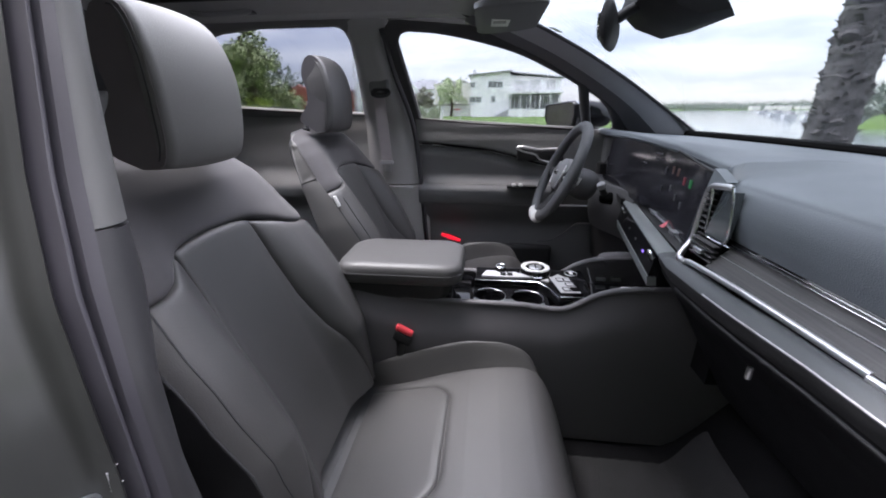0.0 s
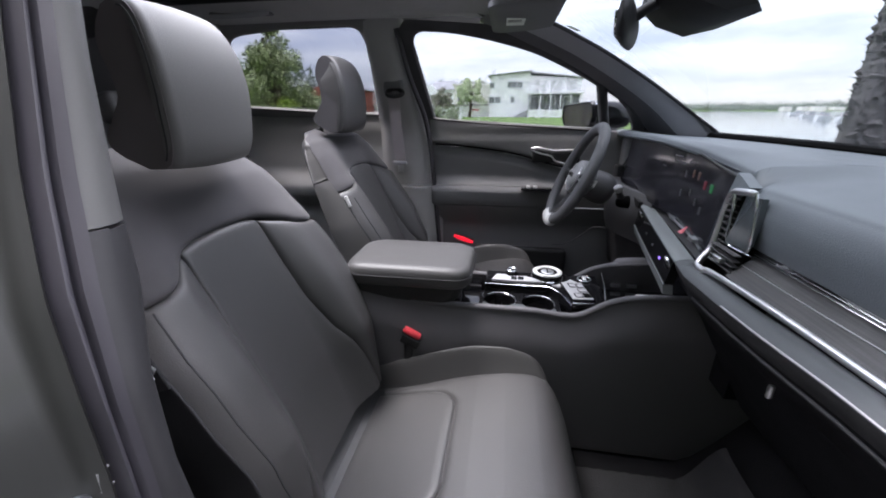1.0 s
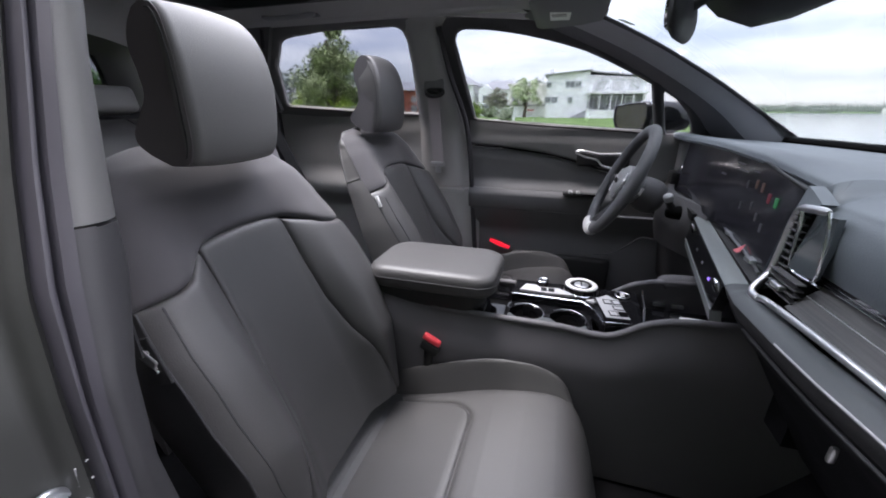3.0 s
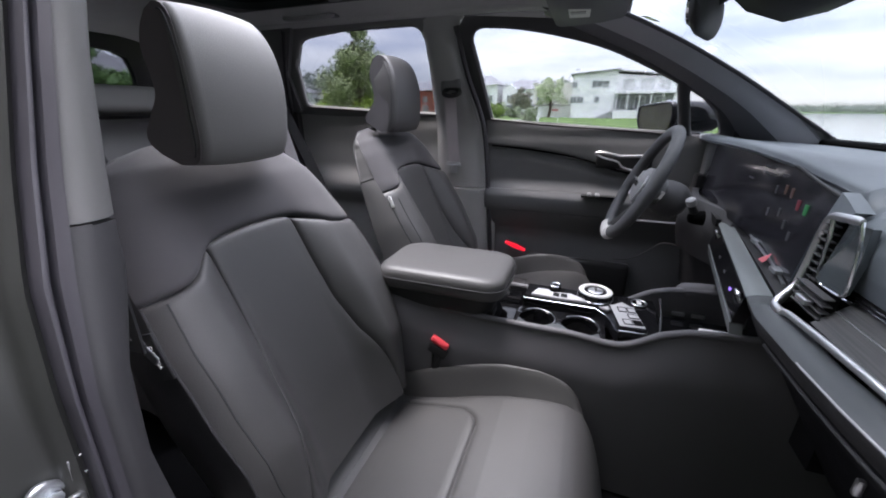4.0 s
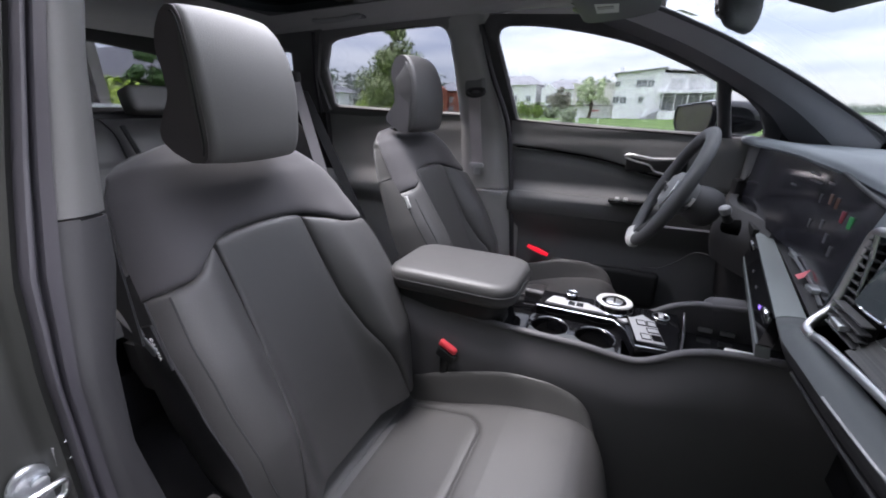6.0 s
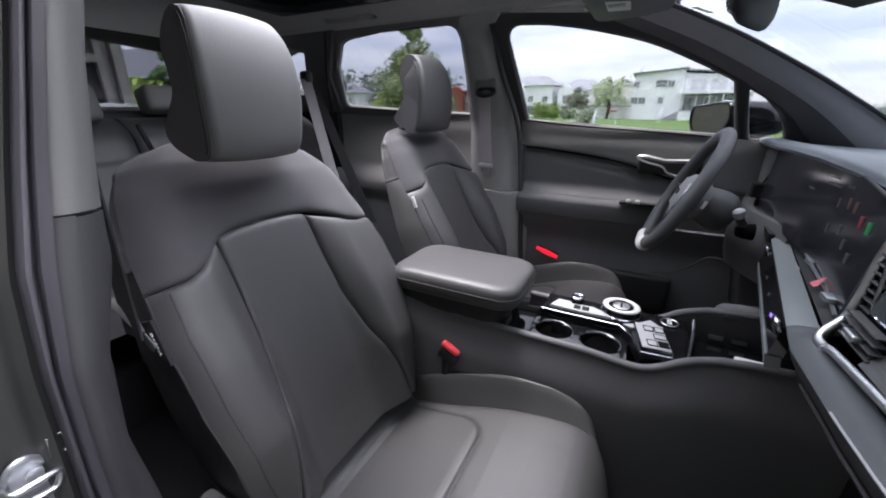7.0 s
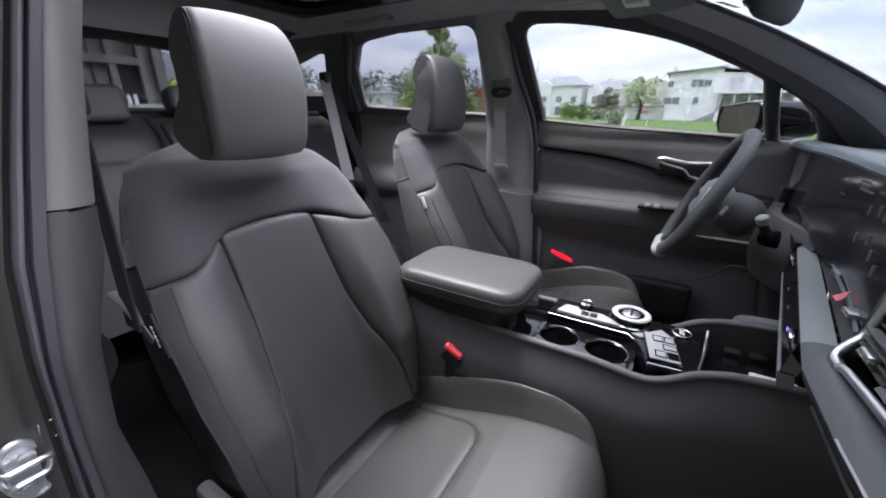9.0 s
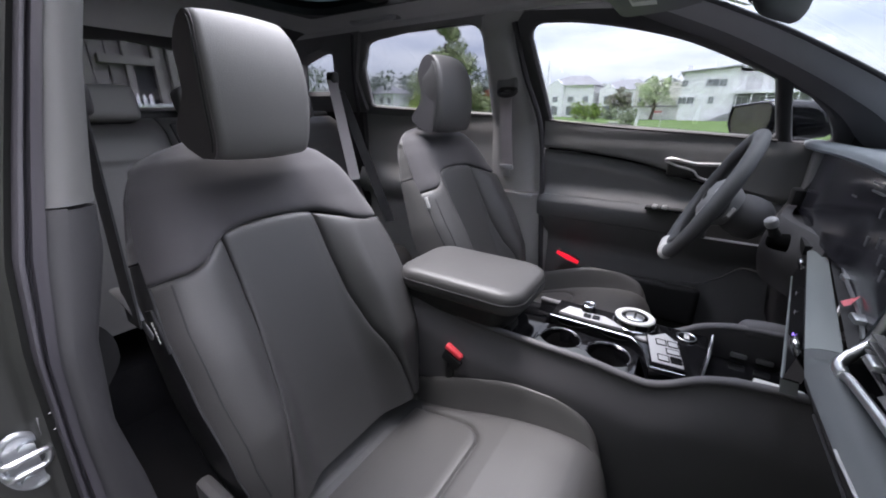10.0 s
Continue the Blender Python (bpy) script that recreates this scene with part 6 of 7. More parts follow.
def edge_z(x):
    return lin(x, [-0.45, -0.34, -0.282, -0.23, -0.178, -0.150, -0.11, -0.02, 0.16, 0.235, 0.262, 0.285, 0.31, 0.335, 0.355, 0.39, 0.44, 0.62], [0.87, 0.862, 0.842, 0.815, 0.786, 0.773, 0.768, 0.766, 0.765, 0.757, 0.757, 0.764, 0.778, 0.796, 0.806, 0.817, 0.823, 0.83])


def make_console():
    s = thing("centre_console", "black centre console with cupholders and rotary selector", "console", (0.1, 0, 0.33))
    for g in (-1, 1):
        def wall(u, w, g=g):
            x = (-0.45 if g < 0 else -0.02) + (1.30 if g < 0 else 0.62) * u
            zt = edge_z(x)
            z = zt - (zt - 0.34) * w
            return V(x, g * (0.112 + 0.020 * step(0, 0.25, w) - 0.004 * w), z)
        part("side_panel", sheet(bmesh.new(), wall, 60, 24, (0, -g * 0.012, 0)), CONSOLE, s, "charcoal side panel")
        bead = [(x, g * 0.107, edge_z(x) - 0.003) for x in lsp(-0.33 if g < 0 else -0.02, 0.60, 90)]
        part("edge_bead", tube(bmesh.new(), bead, 0.0085, 12), CONSOLE, s, "charcoal edge")
    CU = [(0.075, -0.036, 0.043), (0.180, -0.040, 0.043)]
    zt = 0.750
    for (cx, cy, r), (x0, x1) in zip(CU, ((0.02, 0.128), (0.128, 0.238))):
        out = [(x0, -0.104), (x1, -0.104), (x1, 0.014), (x0, 0.014)]
        inn = [(cx + r * math.cos(w), cy + r * math.sin(w)) for w in (2 * math.pi * i / 32 for i in range(32))]
        part("cupholder_deck", window_panel(bmesh.new(), out, inn, lambda x, y, dd: V(x, y, zt - dd), 0.06, 64, 0.002), PIANO, s, "gloss black cupholder deck")
        part("cupholder_ring", tube(bmesh.new(), [(cx + (r + 0.002) * math.cos(w), cy + (r + 0.002) * math.sin(w), zt + 0.001) for w in lsp(-0.4, 2.4, 31)], 0.0007, 6), STEEL, s, "thin bright ring")
        part("cupholder_base", prism(bmesh.new(), [(cx + r * math.cos(w), cy + r * math.sin(w), zt - 0.062) for w in (2 * math.pi * i / 24 for i in range(24))], (0, 0, -0.004)), DARK, s)
    def rim(u, w):
        x = -0.005 + 0.255 * u
        arc = min([cy - math.sqrt(max(0.0, (r + 0.004) ** 2 - (x - cx) ** 2)) for cx, cy, r in CU if abs(x - cx) < r + 0.004] + [-0.062 if 0.03 < x < 0.225 else -0.084])
        y = -0.109 + (min(arc, -0.062) + 0.109) * w
        return V(x, y, lin(x, [-0.005, 0.16, 0.25], [0.766, 0.765, 0.757]) - 0.001 + (zt + 0.003 - 0.762) * w)
    part("cup_rim", sheet(bmesh.new(), rim, 120, 8, (0, 0, -0.006)), LEDGE, s, "pale scalloped rim round the cupholders", 60)
    part("rear_deck", box(bmesh.new(), (-0.055, 0.0, 0.735), (0.15, 0.212, 0.03), 0.004), PIANO, s, "gloss black tray")
    part("tray_slot", box(bmesh.new(), (-0.045, -0.06, 0.760), (0.03, 0.05, 0.02), 0.004), DARK, s)
    # raised selector island
    island = [(0.030, 0.018), (0.030, 0.104), (0.36, 0.106), (0.36, 0.02), (0.345, -0.085), (0.262, -0.088), (0.243, -0.02), (0.215, 0.018)]
    part("selector_island", loft(bmesh.new(), [[(x, y, 0.745) for x, y in island], [(x, y, 0.772) for x, y in island], [(0.19 + (x - 0.19) * 0.97, 0.03 + (y - 0.03) * 0.95, 0.779) for x, y in island]]), PIANO, s, "gloss black selector island")
    part("island_edge", tube(bmesh.new(), [(x, y, 0.774) for x, y in island[:1] + island[:4:-1]], 0.0012, 6), CHROME, s, "thin chrome edge")
    pl = part("switch_plate", prism(bmesh.new(), [(0.050, 0.026, 0.779), (0.064, 0.066, 0.779), (0.092, 0.066, 0.779), (0.100, 0.054, 0.779), (0.150, 0.060, 0.779), (0.172, 0.048, 0.779), (0.196, 0.026, 0.779), (0.120, 0.022, 0.779)], (0, 0, 0.006)), GREY, s, "silver switch plate")
    for x, y in ((0.114, 0.038), (0.134, 0.039)):
        part("switch", box(bmesh.new(), (x, y, 0.786), (0.017, 0.016, 0.006), 0.002), PIANO, pl)
    kn = part("small_knob", tube(bmesh.new(), [(0.108, 0.082, 0.784), (0.108, 0.082, 0.793), (0.108, 0.082, 0.795)], [0.016, 0.015, 0.011], 18), PIANO, s, "small rotary knob")
    part("knob_ring", tube(bmesh.new(), [(0.108 + 0.0145 * math.cos(w), 0.082 + 0.0145 * math.sin(w), 0.7945) for w in lsp(0, 2 * math.pi, 25)], 0.0022, 6), CHROME, kn)
    c = V(0.212, 0.072, 0.779)
    dial = part("selector_dial", tube(bmesh.new(), [c, c + V(0, 0, 0.006), c + V(0, 0, 0.017), c + V(0, 0, 0.020)], [0.044, 0.042, 0.039, 0.030], 36), PIANO, s, "round gear selector")
    part("dial_ring", tube(bmesh.new(), [c + V(0.0355 * math.cos(w), 0.0355 * math.sin(w), 0.0195) for w in lsp(0, 2 * math.pi, 41)], 0.0075, 8, 0.6), PALE, dial, "bright dial ring")
    part("dial_base_ring", tube(bmesh.new(), [c + V(0.045 * math.cos(w), 0.045 * math.sin(w), 0.003) for w in lsp(0, 2 * math.pi, 41)], 0.0022, 6), CHROME, dial)
    part("dial_mark", tube(bmesh.new(), [c + V(0, 0, 0.0195), c + V(0, 0, 0.0215)], [0.020, 0.017], 24), SATIN, dial, "silver dial centre")
    part("dial_bar", box(bmesh.new(), c + V(0, 0, 0.0222), (0.005, 0.026, 0.0016), 0.0006), DARK, dial)
    part("corner_plate", prism(bmesh.new(), [(0.222, 0.012, 0.779), (0.246, 0.026, 0.779), (0.278, 0.060, 0.779), (0.296, 0.040, 0.779), (0.290, 0.024, 0.779), (0.240, 0.004, 0.779)], (0, 0, 0.004)), GREY, s, "pale plate beside the dial")
    # button pad; the sky's reflection on it is painted as pale grey
    a, ux, uy = V(0.243, 0.015, 0.793), V(0.060, 0.012, -0.004), V(0.018, -0.104, -0.003)
    pad = part("button_pad", prism(bmesh.new(), [a, a + ux, a + ux + uy, a + uy], (0, 0, -0.020)), PIANO, s, "gloss black button pad")
    part("pad_face", prism(bmesh.new(), [a + ux * 0.03 + uy * 0.02, a + ux * 0.97 + uy * 0.02, a + ux * 0.97 + uy * 0.93, a + ux * 0.06 + uy * 0.93], (0, 0, 0.0012)), GREY, pad, "face painted pale for the sky's reflection")
    part("pad_lip", tube(bmesh.new(), [a + uy * 0.99 + V(0, 0, -0.008), a + uy * 0.99 + ux + V(0, 0, -0.008)], 0.0022, 6), CHROME, pad, "chrome lip")
    for i, (u0, v0, du, dv) in enumerate(((0.28, 0.12, 0.30, 0.19), (0.64, 0.12, 0.30, 0.19), (0.55, 0.40, 0.39, 0.17), (0.26, 0.66, 0.31, 0.19), (0.63, 0.66, 0.30, 0.19))):
        m0 = a + ux * u0 + uy * v0 + V(0, 0, 0.0006)
        b = part("button", prism(bmesh.new(), [m0, m0 + ux * du, m0 + ux * du + uy * dv, m0 + uy * dv], (0, 0, 0.0022)), GREY if i < 4 else PIANO, pad, "button painted pale for the sky's reflection" if i < 4 else "gloss black button")
        part("button_gap", tube(bmesh.new(), [q + V(0, 0, 0.002) for q in (m0, m0 + ux * du, m0 + ux * du + uy * dv, m0 + uy * dv, m0)], 0.0012, 5), FRIT, pad)
    oval = part("mode_button", tube(bmesh.new(), [(0.318, 0.068, 0.779), (0.318, 0.068, 0.784)], [0.020, 0.018], 24), PIANO, s)
    part("button_ring", tube(bmesh.new(), [(0.318 + 0.018 * math.cos(w), 0.068 + 0.018 * math.sin(w), 0.784) for w in lsp(0, 2 * math.pi, 31)], 0.0014, 6), STEEL, oval)
    for i in range(3):
        part("print_bar", box(bmesh.new(), (0.318, 0.060 + 0.008 * i, 0.785), (0.010, 0.004, 0.001)), WHITE, oval)
    # storage bin ahead of it
    part("bin_floor", box(bmesh.new(), (0.47, 0.0, 0.735), (0.22, 0.20, 0.012), 0.003), PIANO, s, "gloss black bin floor")
    part("charging_pad", box(bmesh.new(), (0.455, -0.072, 0.800), (0.07, 0.035, 0.010), 0.004), PALE, s, "charging pad, pale for its reflection")
    part("bin_bar", tube(bmesh.new(), [(0.345, -0.085, 0.775), (0.355, -0.02, 0.795), (0.362, 0.060, 0.806)], 0.0035, 8), CHROME, s, "chrome divider")
    part("bin_end", box(bmesh.new(), (0.575, 0.0, 0.79), (0.02, 0.20, 0.12), 0.004), PIANO, s)
    for y in (-0.045, 0.045):
        part("usb_socket", box(bmesh.new(), (0.420 + 0.5 * (y + 0.045), 0.106, 0.752), (0.030, 0.008, 0.010), 0.003), SATIN, s, "bright socket trim")
    part("far_flank", tube(bmesh.new(), spline([(0.405, 0.118, 0.806), (0.43, 0.120, 0.813), (0.48, 0.122, 0.816), (0.60, 0.122, 0.815)], 20), [0.004, 0.010, 0.015, 0.018, 0.020] + [0.022] * 15, 16, 1.0), CONSOLE, s, "charcoal padded console flank")
    # armrest lid on its box
    r = thing("console_armrest", "padded grey leather armrest on the console", "armrest", (-0.17, -0.01, 0.76))
    body = [(z, k) for z, k in ((0.740, 0.66), (0.752, 0.78), (0.775, 0.89), (0.800, 0.94), (0.819, 0.945))]
    part("storage_box", loft(bmesh.new(), [[(-0.185 + x * k, -0.016 + y * k, z) for x, y in rounded(0.345, 0.225, 0.055, 6)] for z, k in body]), DARK, r, "black storage box", 60)
    rings = []
    for z, k in ((0.818, 0.93), (0.826, 0.985), (0.842, 1.0), (0.858, 0.99), (0.868, 0.955), (0.873, 0.89), (0.875, 0.75), (0.876, 0.4)):
        out = rounded(0.345, 0.232, 0.055, 6)
        rings.append([(-0.172 + x * (1 - (1 - k) * 0.7), -0.020 + y * k, z - 0.004 * (x / 0.17) ** 2) for x, y in out])
    part("lid", loft(bmesh.new(), rings), LEATHER, r, "padded leather lid", 70)
    # shade in the lid's crease, drawn as a thin dark line
    seam = [(-0.172 + x * 1.004, -0.020 + y * 1.006, 0.8475 - 0.004 * (x / 0.17) ** 2) for x, y in rounded(0.345, 0.232, 0.055, 6)]
    part("lid_crease", tube(bmesh.new(), seam + seam[:1], 0.0014, 6), SEAM, r, "dark line for shade in the lid's crease")
    # buckles
    b = thing("seat_belt_buckle", "black seat belt buckle with red release button", "buckle", (-0.16, -0.125, 0.6), "belt buckles")
    rot = Euler((0, radians(27), 0)).to_matrix()
    part("stem", tube(bmesh.new(), [(-0.172, -0.134, 0.57), (-0.165, -0.133, 0.66)], 0.012, 10, 0.5, (0, 1, 0)), NEARBLACK, b)
    part("release_button", box(bmesh.new(), (-0.156, -0.126, 0.680), (0.052, 0.030, 0.019), 0.008, 3, rot), CORAL, b, "red release button")
    part("casing", box(bmesh.new(), (-0.162, -0.128, 0.655), (0.054, 0.026, 0.03), 0.006, 3, rot), NEARBLACK, b)
    # red marker low on the door, brightened by an added glow
    d = thing("door_marker", "bright red marker low on the driver door, glow added", "lamp", (-0.13, 0.69, 0.66))
    part("lens", tube(bmesh.new(), [RED_AT, RED_AT.lerp(RED_TO, 0.5), RED_TO], [0.007, 0.011, 0.007], 10), GLOWRED, d, "red marker with added glow")
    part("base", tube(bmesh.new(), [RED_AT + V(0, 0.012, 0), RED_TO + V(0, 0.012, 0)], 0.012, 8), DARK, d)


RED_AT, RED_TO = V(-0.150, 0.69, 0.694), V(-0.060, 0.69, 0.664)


# ---- outside of the car ----
def make_outer_body():
    b = thing("car_body", "olive-grey metallic car body, front passenger doorway open", "car body", (0, 0, 0.3))
    for g in (1, -1):
        def skin(x0, x1, g=g):
            return lambda u, v: V(x0 + (x1 - x0) * u, g * (0.905 + 0.025 * math.sin(math.pi * min(1, v * 1.2)) - 0.12 * max(0, v - 0.9)), 0.30 + 0.86 * v)
        if g > 0:
            part("front_door_skin", sheet(bmesh.new(), skin(-0.27, 0.78), 12, 14, (0, -g * 0.02, 0)), PAINT, b)
        part("rear_door_skin", sheet(bmesh.new(), skin(-1.20, -0.40 if g < 0 else -0.28), 12, 14, (0, -g * 0.02, 0)), PAINT, b)
        part("front_wing", sheet(bmesh.new(), lambda u, v, s=skin(0.79, 1.85): s(u, v * 0.78), 12, 14, (0, -g * 0.02, 0)), PAINT, b)
        part("rear_wing", sheet(bmesh.new(), skin(-2.15, -1.21), 12, 14, (0, -g * 0.02, 0)), PAINT, b)
    part("bonnet", sheet(bmesh.new(), lambda u, v: V(1.0 + 0.85 * u, -0.86 + 1.72 * v, 0.99 - 0.08 * u * u - 0.04 * (2 * v - 1) ** 4), 14, 14, (0, 0, -0.02)), PAINT, b)
    part("nose", sheet(bmesh.new(), lambda u, v: V(1.86 + 0.10 * math.sin(math.pi * v), -0.88 + 1.76 * u, 0.30 + 0.66 * v), 10, 10, (-0.02, 0, 0)), DARK, b)
    part("tail", sheet(bmesh.new(), lambda u, v: V(-2.12 - 0.10 * math.sin(math.pi * v), -0.88 + 1.76 * u, 0.30 + 0.90 * v), 10, 10, (0.02, 0, 0)), PAINT, b)
    wheel = thing("wheel", "black tyre on a grey alloy rim", "wheel", (1.35, 0.83, 0.0), "car wheels")
    c = V(1.35, 0.83, 0.35)
    part("tyre", loft(bmesh.new(), [[c + V((0.29 + 0.06 * math.cos(t)) * math.cos(w), 0.10 * math.sin(t), (0.29 + 0.06 * math.cos(t)) * math.sin(w)) for t in (2 * math.pi * i / 10 for i in range(10))] for w in (2 * math.pi * k / 40 for k in range(41))], True, False), RUBBER, wheel)
    part("rim", tube(bmesh.new(), [c + V(0, -0.07, 0), c + V(0, 0.08, 0)], 0.235, 32), STEEL, wheel)
    for x, y in ((-1.40, 0.83), (1.35, -0.83), (-1.40, -0.83)):
        copy_thing(wheel, pose(x, y, 0))


def in_lake(x, y):
    """How far inside the lake a spot lies (positive: water)."""
    near = x - 5.6 - 0.1 * y
    left = (x - 4.6) * 2.75 - (y - 5.0)
    bank = min(52.0 - math.hypot(x, y), 1e9) if math.atan2(y, x) < radians(50.2) else 430.0 - math.hypot(x, y)
    return min(near, left / 2.6, bank)


def make_ground():
    t = np.sinh(np.array(lsp(-4.6, 4.6, 150))) / np.sinh(4.6) * 900
    t2 = np.sinh(np.array(lsp(-4.6, 4.6, 150))) / np.sinh(4.6) * 900
    bm = bmesh.new()
    vs = []
    for x in t:
        row = []
        for y in t2:
            k = in_lake(x, y)
            z = -1.8 * step(-0.5, 3.0, k) + 0.02 * math.sin(x * 0.7) * math.cos(y * 0.6)
            row.append(bm.verts.new((x, y, z)))
        vs.append(row)
    for i in range(149):
        for j in range(149):
            bm.faces.new((vs[i][j], vs[i + 1][j], vs[i + 1][j + 1], vs[i][j + 1]))
    solo("ground", bm, GRASS, "bright green mown lawn running down to the lake", "ground", "structure")
    bm = bmesh.new()
    sheet(bm, lambda u, v: V(3 + 600 * u, -450 + 950 * v, -0.62), 2, 2)
    solo("water", bm, WATER, "pale still lake under an overcast sky", "water", "structure")
    # added slab of unseen ground, dark so that little light bounces up
    bm = bmesh.new()
    sheet(bm, lambda u, v: V(-6 + 11 * u, -6 + 11 * v, 0.035), 2, 2, (0, 0, -0.05))
    solo("pavement", bm, DARKGROUND, "unseen ground under the car, kept dark to cut bounced light", "pavement", "structure")
    solo("path_kerb", loft(bmesh.new(), [[q, q + V(0, 0.55, 0), q + V(0, 0.55, 0.10), q + V(0, 0, 0.10)] for q in spline([(-30, 44, 0.0), (-16, 43, 0.0), (-7.5, 36, 0.0), (-4.8, 33.5, 0.0)], 20)]), PAVE, "pale concrete path edge across the lawn", "path", "structure")


def leaf_cloud(bm, rnd, centre, radii, count, size, hollow=0.55):
    c = Vector(centre)
    for _ in range(count):
        d = Vector((rnd.gauss(0, 1), rnd.gauss(0, 1), rnd.gauss(0, 1))).normalized()
        r = hollow + (1 - hollow) * rnd.random() ** 0.6
        p = c + Vector((d.x * radii[0] * r, d.y * radii[1] * r, d.z * radii[2] * r))
        a = Vector((rnd.gauss(0, 1), rnd.gauss(0, 1), rnd.gauss(0, 1))).normalized()
        b = a.cross(d + Vector((0.1, 0.2, 0.3))).normalized()
        s = size * (0.6 + 0.8 * rnd.random())
        q = [p - a * s, p + b * s * 0.5, p + a * s, p - b * s * 0.5]
        bm.faces.new([bm.verts.new(v) for v in q])


def make_tree(at, h, w, seed, label, leaf, n=2600, size=0.13, group="", trunk_h=0.35, taper=0.0):
    rnd = random.Random(seed)
    t = thing("tree", label, "tree", at, group)
    o = Vector(at)
    bm = bmesh.new()
    top = o + V(0.1 * w * (rnd.random() - 0.5), 0.1 * w * (rnd.random() - 0.5), h * 0.75)
    tube(bm, spline([o, o.lerp(top, 0.4) + V(0.06 * w, 0, 0), top], 10), [0.045 * h * (1 - 0.075 * k) for k in range(10)], 9)
    tips = []
    for k in range(9):
        b0 = o.lerp(top, trunk_h + 0.6 * k / 9)
        an = k * 2.4 + rnd.random()
        out = w * (0.36 - 0.30 * taper * k / 9)
        tip = b0 + V(math.cos(an) * out, math.sin(an) * out, h * (0.10 + 0.10 * rnd.random()))
        tube(bm, spline([b0, b0.lerp(tip, 0.5) + V(0, 0, 0.03 * h), tip], 6), [0.014 * h * (1 - 0.13 * q) for q in range(6)], 6)
        tips.append(tip)
    part("trunk", bm, BARK2, t, "brown trunk and limbs")
    bm = bmesh.new()
    clumps = tips + [top + V(0, 0, (0.1 - 0.07 * taper) * h)] + [o.lerp(top, 0.55 + 0.1 * k) for k in range(4)]
    for c in clumps:
        r = w * (0.16 + 0.12 * rnd.random()) * (1 - 0.55 * taper * min(1, max(0, (c.z - o.z) / h - 0.4) / 0.5))
        for _ in range(3):
            k = Vector((rnd.gauss(0, 1), rnd.gauss(0, 1), rnd.gauss(0, 0.7))) * r * 0.38
            leaf_cloud(bm, rnd, c + k + V(0, 0, 0.02 * h), (r * 0.72, r * 0.72, r * 0.6), n // (3 * len(clumps)), size, 0.3)
    part("crown", bm, leaf, t, "uneven leafy crown")
    return t


def make_bush(at, r, seed, label, leaf, n=700, size=0.12, name="bush", flat=0.7):
    rnd = random.Random(seed)
    bm = bmesh.new()
    for k in range(6):
        c = Vector(at) + V((rnd.random() - 0.5) * r, (rnd.random() - 0.5) * r, r * flat * (0.45 + 0.4 * rnd.random()))
        leaf_cloud(bm, rnd, c, (r * 0.62, r * 0.62, r * flat * 0.62), n // 6, size, 0.35)
    tube(bm, [Vector(at), Vector(at) + V(0, 0, r * flat)], [0.06, 0.03], 6)
    return solo(name, bm, leaf, label, "bush")


